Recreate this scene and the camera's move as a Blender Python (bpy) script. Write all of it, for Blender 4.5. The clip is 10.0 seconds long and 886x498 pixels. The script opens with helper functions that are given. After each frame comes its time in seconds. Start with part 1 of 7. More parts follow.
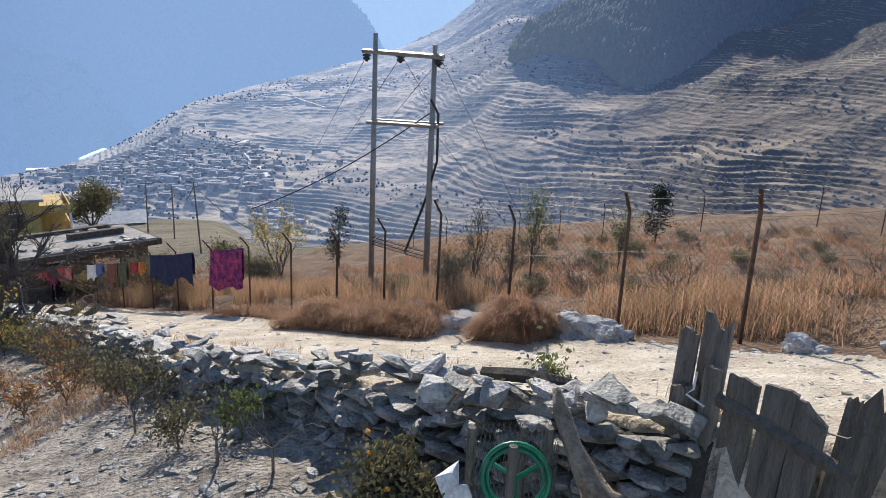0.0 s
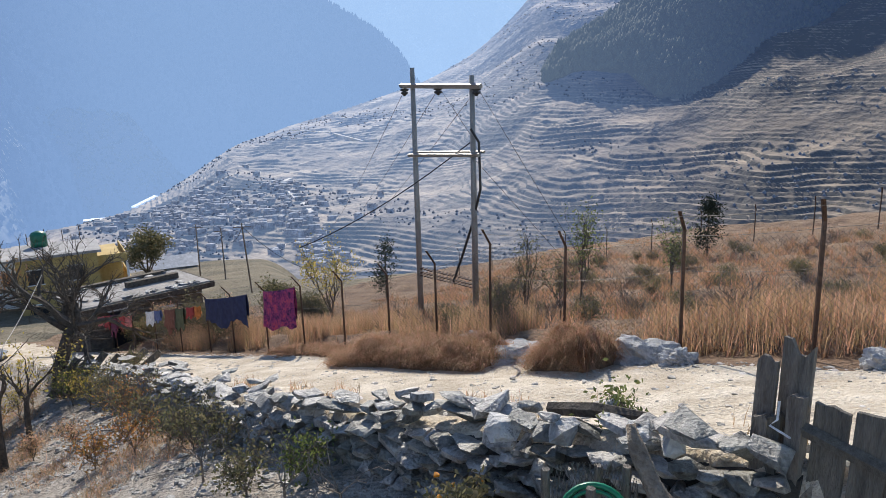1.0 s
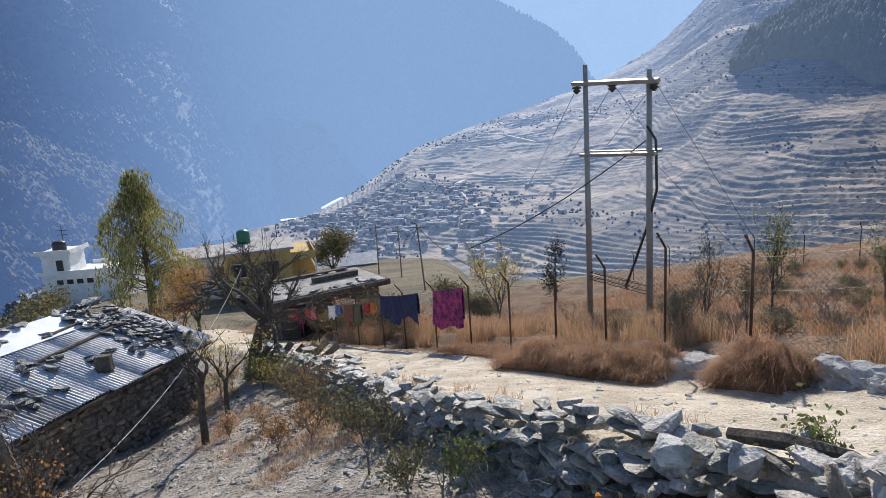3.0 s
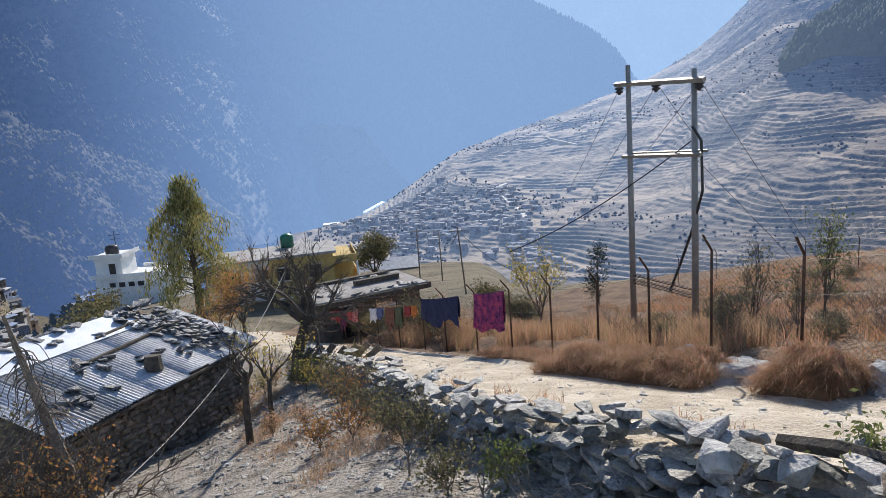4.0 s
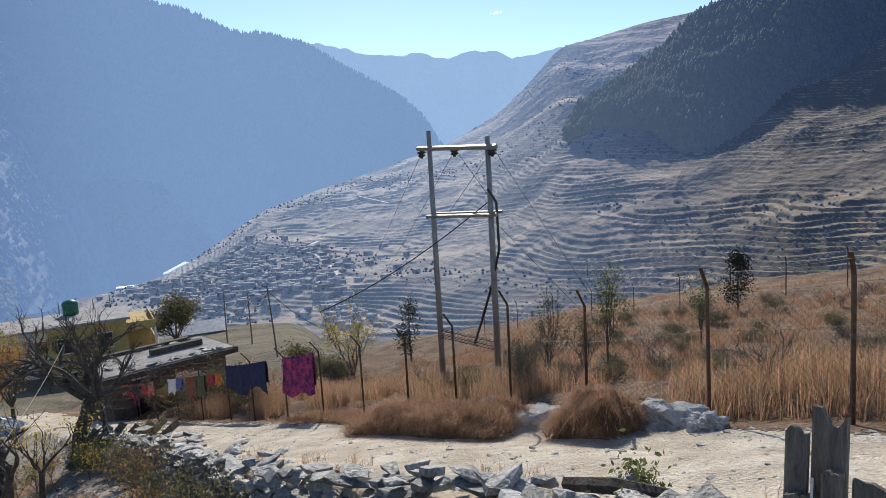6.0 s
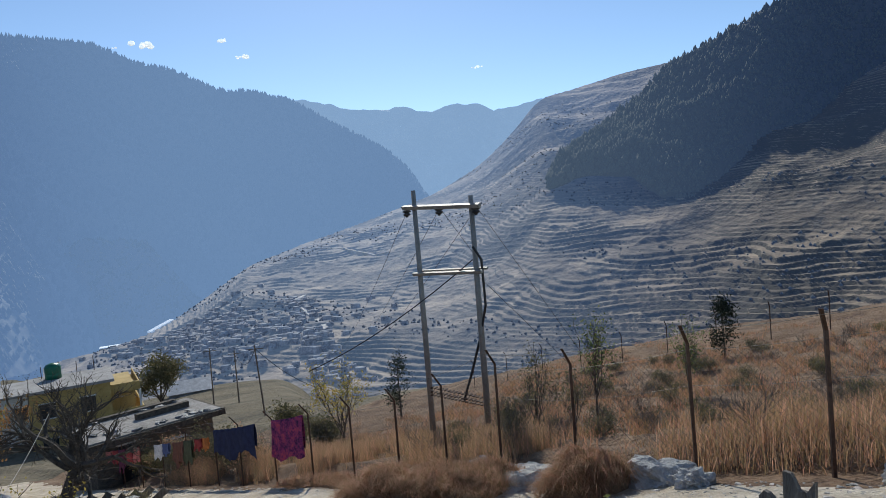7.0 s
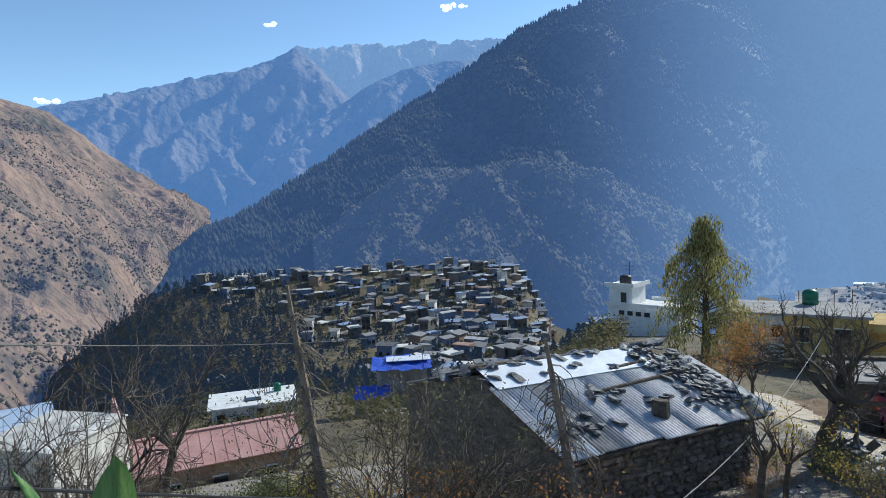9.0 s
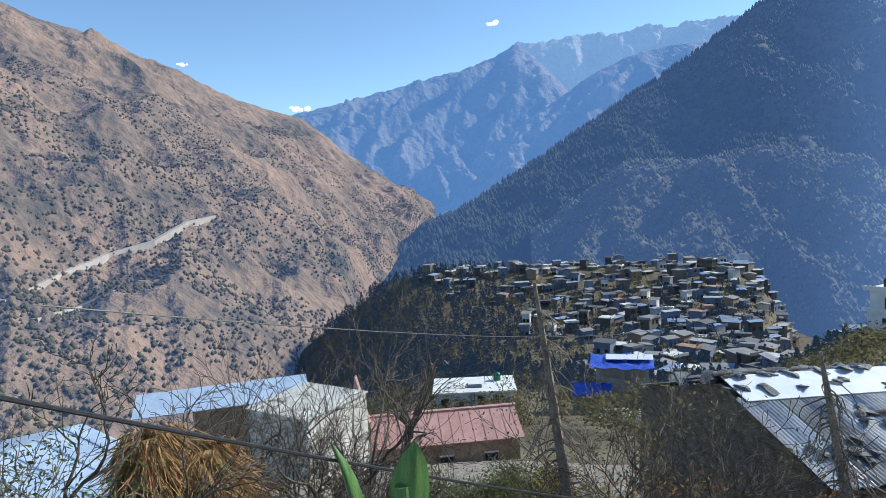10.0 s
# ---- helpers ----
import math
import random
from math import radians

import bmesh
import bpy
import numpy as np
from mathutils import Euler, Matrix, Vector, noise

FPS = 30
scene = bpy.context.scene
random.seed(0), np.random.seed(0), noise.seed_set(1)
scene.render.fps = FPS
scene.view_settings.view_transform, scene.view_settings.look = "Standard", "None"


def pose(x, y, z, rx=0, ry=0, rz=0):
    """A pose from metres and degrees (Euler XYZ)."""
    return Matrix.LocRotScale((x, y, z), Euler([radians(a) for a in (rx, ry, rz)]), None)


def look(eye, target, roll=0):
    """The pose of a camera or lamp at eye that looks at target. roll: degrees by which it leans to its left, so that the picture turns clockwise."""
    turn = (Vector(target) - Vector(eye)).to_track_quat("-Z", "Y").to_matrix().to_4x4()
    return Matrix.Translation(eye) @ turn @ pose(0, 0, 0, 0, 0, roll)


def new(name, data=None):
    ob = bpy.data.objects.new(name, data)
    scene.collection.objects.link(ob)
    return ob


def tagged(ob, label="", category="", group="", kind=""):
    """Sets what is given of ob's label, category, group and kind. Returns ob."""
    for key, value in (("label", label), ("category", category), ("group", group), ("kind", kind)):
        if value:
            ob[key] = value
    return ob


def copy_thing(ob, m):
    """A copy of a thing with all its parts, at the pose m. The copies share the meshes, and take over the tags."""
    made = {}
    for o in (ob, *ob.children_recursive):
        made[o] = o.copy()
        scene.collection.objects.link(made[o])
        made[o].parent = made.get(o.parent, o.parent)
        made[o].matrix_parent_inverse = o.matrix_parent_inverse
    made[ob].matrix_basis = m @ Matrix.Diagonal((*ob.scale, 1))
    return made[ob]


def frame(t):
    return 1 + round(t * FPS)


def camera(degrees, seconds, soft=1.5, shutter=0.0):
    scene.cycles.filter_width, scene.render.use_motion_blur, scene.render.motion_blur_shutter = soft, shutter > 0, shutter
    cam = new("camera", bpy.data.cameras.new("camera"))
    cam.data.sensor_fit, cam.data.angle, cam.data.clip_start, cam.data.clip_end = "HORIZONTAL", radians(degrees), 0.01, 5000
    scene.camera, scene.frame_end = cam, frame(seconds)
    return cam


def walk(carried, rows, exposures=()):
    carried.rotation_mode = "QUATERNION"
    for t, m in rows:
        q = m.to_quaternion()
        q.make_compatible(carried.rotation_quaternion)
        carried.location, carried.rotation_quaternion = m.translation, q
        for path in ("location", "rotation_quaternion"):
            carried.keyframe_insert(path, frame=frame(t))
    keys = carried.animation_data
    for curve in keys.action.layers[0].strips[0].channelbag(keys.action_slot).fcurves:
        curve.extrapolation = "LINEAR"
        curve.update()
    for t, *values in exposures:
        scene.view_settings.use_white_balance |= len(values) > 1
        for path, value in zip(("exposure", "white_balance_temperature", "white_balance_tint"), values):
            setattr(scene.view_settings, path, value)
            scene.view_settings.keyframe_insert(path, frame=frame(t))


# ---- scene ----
cam = camera(67.5, 10.0, soft=0.7)
PATH = [
    (0, (0.319, 0.296, 4.332), (0.309, 2.231, 3.829), 2.7),
    (0.5, (0.286, 0.268, 4.431), (0.512, 2.208, 3.999), -1.2),
    (1, (0.215, 0.358, 4.416), (0.071, 2.306, 3.986), -1.7),
    (1.5, (0.179, 0.5, 4.424), (-0.133, 2.436, 4.029), -3.6),
    (2, (0.195, 0.538, 4.396), (-0.299, 2.424, 3.95), -1.4),
    (2.5, (0.241, 0.556, 4.4), (-0.321, 2.428, 3.977), -2.7),
    (4, (0.26, 0.567, 4.367), (-0.501, 2.377, 3.985), -4.6),
    (4.5, (0.26, 0.556, 4.373), (-0.481, 2.376, 4.003), -4.7),
    (5, (0.295, 0.589, 4.352), (-0.344, 2.453, 4.007), -2.8),
    (5.5, (0.335, 0.567, 4.384), (-0.066, 2.499, 4.056), -3.0),
    (6, (0.389, 0.576, 4.414), (0.171, 2.548, 4.164), -3.4),
    (6.2, (0.438, 0.578, 4.416), (0.35, 2.565, 4.203), -3.5),
    (7.3, (0.448, 0.3, 4.683), (0.143, 2.275, 4.605), -6.8),
    (7.5, (0.308, 0.362, 4.656), (-0.384, 2.236, 4.563), -6.5),
    (8, (-0.175, 0.812, 4.584), (-1.507, 2.3, 4.48), -4.8),
    (8.5, (-0.557, 0.946, 4.477), (-2.239, 2.023, 4.361), -3.7),
    (9, (-0.743, 1.003, 4.403), (-2.546, 1.851, 4.231), -2.4),
    (9.5, (-0.724, 0.894, 4.4), (-2.6, 1.559, 4.206), -1.1),
    (10, (-0.867, 0.616, 4.486), (-2.848, 0.843, 4.326), -3.1),
]
walk(cam, [(t, look(eye, target, roll)) for t, eye, target, roll in PATH],
     exposures=[(0, 0.52, 6500, 10), (3.2, 0.44, 6500, 10), (5.4, 0.37, 6500, 10), (6.0, 0.16, 6450, 9), (7.3, -0.24, 6200, 5), (8.0, -0.06, 6150, 4), (8.5, 0.09, 6000, 2), (9.2, 0.2, 6000, 2), (10, 0.36, 6000, 2)])

# ---- light ----
SUN_AZ, SUN_EL = -11.0, 34.0
world = bpy.data.worlds.new("world")
scene.world = world
world.use_nodes = True
wt = world.node_tree
sky = wt.nodes.new("ShaderNodeTexSky")
sky.sky_type = "NISHITA"
sky.sun_disc = False
sky.sun_elevation = radians(SUN_EL)
sky.sun_rotation = radians(SUN_AZ)
sky.altitude = 2200
sky.dust_density = 0.4
sky.ozone_density = 2.0
wt.links.new(sky.outputs[0], wt.nodes["Background"].inputs[0])
wt.nodes["Background"].inputs[1].default_value = 0.15
sun = new("sun", bpy.data.lights.new("sun", "SUN"))
sun.data.energy, sun.data.angle, sun.data.color = 4.2, radians(0.6), (1.0, 0.93, 0.82)
sd = Vector((math.sin(radians(SUN_AZ)) * math.cos(radians(SUN_EL)), math.cos(radians(SUN_AZ)) * math.cos(radians(SUN_EL)), math.sin(radians(SUN_EL))))
sun.matrix_world = look(sd * 50, (0, 0, 0))


# ---- materials ----
def mat(name, c1, c2, scale=4.0, rough=0.85, bump=0.3, metal=0.0, fine=40.0, island=0.0, obj=0.0, glow=None, glow_strength=0.0, detail=8.0, stretch=(1, 1, 1), c3=None, trans=0.0):
    """A procedural surface: two colours by a coarse and a fine noise, relief, and a spread between pieces."""
    m = bpy.data.materials.new(name)
    m.use_nodes = True
    nt = m.node_tree
    N, L = nt.nodes, nt.links
    b = N["Principled BSDF"]
    geo = N.new("ShaderNodeNewGeometry")
    mp = N.new("ShaderNodeMapping")
    mp.inputs["Scale"].default_value = stretch
    L.new(geo.outputs["Position"], mp.inputs[0])
    n1 = N.new("ShaderNodeTexNoise")
    n1.inputs["Scale"].default_value = scale
    n1.inputs["Detail"].default_value = detail
    n1.inputs["Roughness"].default_value = 0.62
    n2 = N.new("ShaderNodeTexNoise")
    n2.inputs["Scale"].default_value = fine
    n2.inputs["Detail"].default_value = 4
    L.new(mp.outputs[0], n1.inputs["Vector"])
    L.new(mp.outputs[0], n2.inputs["Vector"])
    mix = N.new("ShaderNodeMath")
    mix.operation = "MULTIPLY_ADD"
    L.new(n2.outputs[0], mix.inputs[0])
    mix.inputs[1].default_value = 0.5
    L.new(n1.outputs[0], mix.inputs[2])
    ramp = N.new("ShaderNodeValToRGB")
    e = ramp.color_ramp.elements
    e[0].position, e[0].color = 0.55, (*c1, 1)
    e[1].position, e[1].color = 0.95, (*c2, 1)
    if c3:
        k = e.new(0.75)
        k.color = (*c3, 1)
    L.new(mix.outputs[0], ramp.inputs[0])
    col = ramp.outputs[0]
    if island or obj:
        if obj:
            src = N.new("ShaderNodeObjectInfo").outputs["Random"]
        else:
            src = geo.outputs["Random Per Island"]
        hsv = N.new("ShaderNodeHueSaturation")
        mr = N.new("ShaderNodeMapRange")
        amount = max(island, obj)
        mr.inputs["To Min"].default_value, mr.inputs["To Max"].default_value = 1 - amount, 1 + amount
        L.new(src, mr.inputs[0])
        L.new(mr.outputs[0], hsv.inputs["Value"])
        mh = N.new("ShaderNodeMapRange")
        mh.inputs["To Min"].default_value, mh.inputs["To Max"].default_value = 0.5 + 0.06 * amount, 0.5 - 0.06 * amount
        L.new(src, mh.inputs[0])
        L.new(mh.outputs[0], hsv.inputs["Hue"])
        L.new(col, hsv.inputs["Color"])
        col = hsv.outputs[0]
    L.new(col, b.inputs["Base Color"])
    b.inputs["Roughness"].default_value = rough
    b.inputs["Metallic"].default_value = metal
    if bump:
        bp = N.new("ShaderNodeBump")
        bp.inputs["Strength"].default_value = bump
        bp.inputs["Distance"].default_value = 0.4 / scale
        L.new(mix.outputs[0], bp.inputs["Height"])
        L.new(bp.outputs[0], b.inputs["Normal"])
    if trans:
        tr = N.new("ShaderNodeBsdfTranslucent")
        L.new(col, tr.inputs["Color"])
        ms = N.new("ShaderNodeMixShader")
        ms.inputs[0].default_value = trans
        L.new(b.outputs[0], ms.inputs[1])
        L.new(tr.outputs[0], ms.inputs[2])
        L.new(ms.outputs[0], N["Material Output"].inputs["Surface"])
    if glow:
        b.inputs["Emission Color"].default_value = (*glow, 1)
        b.inputs["Emission Strength"].default_value = glow_strength
    return m


M_ROAD = mat("sandy_road", (0.38, 0.305, 0.22), (0.68, 0.60, 0.49), 1.6, 0.95, 0.6, fine=26, c3=(0.52, 0.44, 0.335))
M_YARD = mat("grey_silt", (0.13, 0.108, 0.085), (0.44, 0.39, 0.33), 2.4, 0.95, 1.0, fine=19, c3=(0.30, 0.26, 0.215))
M_FIELD = mat("dry_field_soil", (0.10, 0.058, 0.034), (0.27, 0.18, 0.11), 0.9, 0.95, 0.8, fine=9, c3=(0.19, 0.115, 0.066))
M_SLOPE = mat("scrub_slope", (0.07, 0.06, 0.035), (0.20, 0.16, 0.10), 0.15, 0.95, 0.5, fine=2.5)
M_STONE = mat("grey_slate_stone", (0.08, 0.075, 0.067), (0.42, 0.395, 0.35), 5, 0.5, 0.7, fine=30, obj=0.45)
M_STONE_I = mat("grey_slate_rubble", (0.08, 0.075, 0.067), (0.42, 0.395, 0.35), 5, 0.5, 0.7, fine=30, island=0.4)
M_CHALK = mat("white_lime_rock", (0.30, 0.29, 0.275), (0.62, 0.60, 0.57), 5, 0.9, 0.9, fine=24)
M_GRAVEL = mat("lane_gravel", (0.26, 0.23, 0.195), (0.60, 0.56, 0.50), 6, 0.85, 0.5, fine=25, island=0.4)
M_CORE = mat("wall_core_earth", (0.03, 0.028, 0.025), (0.075, 0.068, 0.058), 6, 0.95, 0.5)
M_STEEL = mat("rusty_steel", (0.05, 0.035, 0.03), (0.13, 0.075, 0.05), 12, 0.6, 0.2, metal=0.5)
M_WIRE = mat("dull_wire", (0.10, 0.09, 0.08), (0.20, 0.18, 0.16), 20, 0.6, 0, metal=0.3)
M_POLE = mat("galvanised_pole", (0.20, 0.19, 0.175), (0.32, 0.305, 0.28), 3, 0.55, 0.1, metal=0.2)
M_BLACK = mat("black_rubber", (0.015, 0.015, 0.017), (0.03, 0.03, 0.032), 10, 0.5, 0.1)
M_WOOD = mat("weathered_plank", (0.10, 0.085, 0.07), (0.26, 0.23, 0.19), 3, 0.85, 0.6, fine=30, obj=0.22, stretch=(6, 6, 0.7))
M_LOG = mat("old_log_wood", (0.14, 0.10, 0.07), (0.34, 0.27, 0.2), 6, 0.9, 0.8, fine=40)
M_BARK = mat("dark_bark", (0.05, 0.04, 0.03), (0.15, 0.12, 0.09), 8, 0.95, 0.6)
M_TWIG = mat("brown_twig", (0.09, 0.075, 0.06), (0.25, 0.20, 0.155), 8, 0.9, 0.2, island=0.3)
M_GRASS = mat("dry_golden_grass", (0.36, 0.22, 0.12), (0.58, 0.40, 0.24), 3, 0.7, 0, island=0.45, trans=0.5)
M_GRASS2 = mat("russet_grass", (0.32, 0.17, 0.09), (0.52, 0.33, 0.19), 3, 0.7, 0, island=0.45, trans=0.5)
M_LEAF_G = mat("green_leaf", (0.08, 0.11, 0.03), (0.20, 0.22, 0.07), 3, 0.6, 0, island=0.45, trans=0.5)
M_LEAF_Y = mat("yellow_leaf", (0.35, 0.26, 0.05), (0.55, 0.45, 0.12), 3, 0.6, 0, island=0.4, trans=0.5)
M_LEAF_O = mat("orange_leaf", (0.26, 0.13, 0.045), (0.46, 0.26, 0.09), 3, 0.6, 0, island=0.4, trans=0.5)
M_LEAF_D = mat("dull_weed_leaf", (0.10, 0.09, 0.045), (0.22, 0.20, 0.10), 3, 0.7, 0, island=0.45, trans=0.5)
M_LEAF_W = mat("pale_green_leaf", (0.11, 0.14, 0.055), (0.30, 0.32, 0.15), 3, 0.45, 0, island=0.45, trans=0.4)
M_PINE = mat("dark_conifer", (0.02, 0.03, 0.018), (0.06, 0.075, 0.035), 0.3, 0.9, 0, island=0.4)


# ---- builders ----
def mesh(name, V, F, m, parent=None, label="", smooth=False):
    me = bpy.data.meshes.new(name)
    me.from_pydata([tuple(v) for v in V], [], F)
    me.materials.append(m)
    if smooth:
        me.polygons.foreach_set("use_smooth", [True] * len(me.polygons))
    ob = new(name, me)
    if parent:
        ob.parent = parent
    if label:
        ob["label"] = label
    return ob


def big_mesh(name, V, Q, mats, index=None, smooth=True):
    """A large quad or triangle mesh from arrays."""
    me = bpy.data.meshes.new(name)
    V, Q = np.asarray(V, dtype=np.float32), np.asarray(Q, dtype=np.int32)
    k = Q.shape[1]
    me.vertices.add(len(V))
    me.vertices.foreach_set("co", V.ravel())
    me.loops.add(Q.size)
    me.loops.foreach_set("vertex_index", Q.ravel())
    me.polygons.add(len(Q))
    me.polygons.foreach_set("loop_start", np.arange(0, Q.size, k, dtype=np.int32))
    me.polygons.foreach_set("loop_total", np.full(len(Q), k, dtype=np.int32))
    for m in mats:
        me.materials.append(m)
    if index is not None:
        me.polygons.foreach_set("material_index", np.asarray(index, dtype=np.int32))
    if smooth:
        me.polygons.foreach_set("use_smooth", np.ones(len(Q), dtype=bool))
    me.update(calc_edges=True)
    me.validate()
    return new(name, me)


def thing(name, loc, label, category, group="", kind="", rz=0.0):
    ob = new(name)
    ob.matrix_basis = pose(*loc, 0, 0, rz)
    return tagged(ob, label, category, group, kind)


def part(name, VF, m, parent, label="", smooth=False):
    return mesh(name, VF[0], VF[1], m, parent, label, smooth)


def box(x0, y0, z0, x1, y1, z1):
    V = [(x, y, z) for z in (z0, z1) for y in (y0, y1) for x in (x0, x1)]
    return V, [(0, 2, 3, 1), (4, 5, 7, 6), (0, 1, 5, 4), (2, 6, 7, 3), (0, 4, 6, 2), (1, 3, 7, 5)]


def merge(*items):
    V, F = [], []
    for v, f in items:
        k = len(V)
        V += [tuple(p) for p in v]
        F += [tuple(i + k for i in q) for q in f]
    return V, F


def moved(VF, m):
    return [tuple(m @ Vector(v)) for v in VF[0]], VF[1]


def tube(points, radii, n=6, cap=True):
    """A tube along points with a radius at each."""
    V, F = [], []
    P = [Vector(p) for p in points]
    ref = Vector((0.31, 0.17, 0.93))
    for i, p in enumerate(P):
        d = (P[min(i + 1, len(P) - 1)] - P[max(i - 1, 0)]).normalized()
        a = d.cross(ref if abs(d.dot(ref)) < 0.95 else Vector((1, 0, 0))).normalized()
        b = d.cross(a)
        r = radii[i] if hasattr(radii, "__len__") else radii
        for k in range(n):
            w = 2 * math.pi * k / n
            V.append(tuple(p + r * (math.cos(w) * a + math.sin(w) * b)))
    for i in range(len(P) - 1):
        for k in range(n):
            F.append((i * n + k, i * n + (k + 1) % n, (i + 1) * n + (k + 1) % n, (i + 1) * n + k))
    if cap:
        F.append(tuple(range(n))[::-1])
        F.append(tuple(range((len(P) - 1) * n, len(P) * n)))
    return V, F


def sag(a, b, drop, n=14):
    a, b = Vector(a), Vector(b)
    return [a.lerp(b, i / n) - Vector((0, 0, drop * 4 * (i / n) * (1 - i / n))) for i in range(n + 1)]


def stone_mesh(name, rng, flat=0.6, m=None):
    bm = bmesh.new()
    for _ in range(15):
        v = Vector((rng.uniform(-1, 1), rng.uniform(-1, 1), rng.uniform(-1, 1)))
        v = v / max(abs(v.x), abs(v.y), abs(v.z)) * rng.uniform(0.78, 1.0)
        bm.verts.new((v.x * 0.5, v.y * 0.5, v.z * 0.5 * flat / 0.6))
    bmesh.ops.convex_hull(bm, input=bm.verts)
    for v in [v for v in bm.verts if not v.link_faces]:
        bm.verts.remove(v)
    me = bpy.data.meshes.new(name)
    bm.to_mesh(me)
    bm.free()
    me.materials.append(m or M_STONE)
    return me


RNG = random.Random(7)
STONES = [stone_mesh("stone", RNG) for _ in range(14)]
ROCKS = [stone_mesh("stone", RNG, 0.6, M_CHALK) for _ in range(6)]
RUBBLE = [([tuple(v.co) for v in me.vertices], [tuple(p.vertices) for p in me.polygons]) for me in STONES]


def stone(parent, loc, size, rot, pool=STONES, name="stone"):
    ob = new(name, RNG.choice(pool))
    ob.parent = parent
    ob.matrix_basis = Matrix.LocRotScale(loc, Euler([radians(a) for a in rot]), size)
    return ob


def branch(out, p, d, length, r, depth, rng, spread=38, bend=0.25, up=0.12, tips=None, kids=(2, 3), shrink=0.72, n=5, minr=0.004):
    """A limb with its twigs, as tubes in out; tips gathers the ends."""
    pts, rad = [Vector(p)], [r]
    k = 4
    for i in range(k):
        d = (d + Vector((rng.gauss(0, bend), rng.gauss(0, bend), rng.gauss(0, bend) + up)) * 0.5).normalized()
        pts.append(pts[-1] + d * length / k)
        rad.append(max(minr, r * (1 - 0.5 * (i + 1) / k)))
        if tips is not None and depth <= 1:
            tips.append((pts[-1].copy(), d.copy()))
    out.append(tube(pts, rad, n if depth > 1 else 3, cap=False))
    if depth == 0:
        return
    for j in range(rng.randint(*kids)):
        at = pts[-1] if j == 0 else pts[rng.randint(1, k)]
        axis = d.orthogonal().normalized()
        axis.rotate(Matrix.Rotation(rng.uniform(0, 6.28), 3, d))
        dd = d.copy()
        dd.rotate(Matrix.Rotation(radians(rng.uniform(0.5, 1.2) * spread), 3, axis))
        branch(out, at, dd, length * shrink * rng.uniform(0.75, 1.15), max(minr, r * 0.55), depth - 1, rng, spread, bend, up, tips, kids, shrink, n, minr)


def leaf_cloud(tips, rng, per, size, spread, droop=0.0):
    V, F = [], []
    for p, d in tips:
        for _ in range(per):
            c = p + Vector((rng.gauss(0, spread), rng.gauss(0, spread), rng.gauss(0, spread) - abs(rng.gauss(0, droop))))
            a = Vector((rng.gauss(0, 1), rng.gauss(0, 1), rng.gauss(0, 1))).normalized()
            b = a.orthogonal().normalized()
            s = size * rng.uniform(0.6, 1.3)
            k = len(V)
            V += [tuple(c - a * s), tuple(c + b * s * 0.45), tuple(c + a * s), tuple(c - b * s * 0.45)]
            F.append((k, k + 1, k + 2, k + 3))
    return V, F


# ---- lie of the land ----
OX, OY = 5.66, 7.18


def sd_of(x, y):
    """Along the fence (down the lane) and across it (towards the yard)."""
    return (x - OX) * -0.76 + (y - OY) * 0.65, (x - OX) * -0.65 + (y - OY) * -0.76


def xy_of(s, d):
    return OX - 0.76 * s - 0.65 * d, OY + 0.65 * s - 0.76 * d


def wall_d(s):
    return np.interp(s, [-3, 2, 6, 9, 13, 20, 26], [4.5, 4.55, 4.7, 4.5, 4.0, 3.7, 3.2])


def lane_z(s):
    return np.interp(s, [-60, -3, 0, 31, 60, 100], [1.5, 2.0, 1.6, -6.0, -11.5, -16])


def smooth(a, b, v):
    t = np.clip((v - a) / (b - a), 0, 1)
    return t * t * (3 - 2 * t)


def wob(x, y, f, seed=0.0):
    return (np.sin(x * f + 1.3 * np.sin(y * f * 0.7 + seed)) + np.sin(y * f * 1.13 + 1.7 * np.sin(x * f * 0.6 + seed * 2.1)) + np.sin((x + y) * f * 2.3 + seed)) / 3


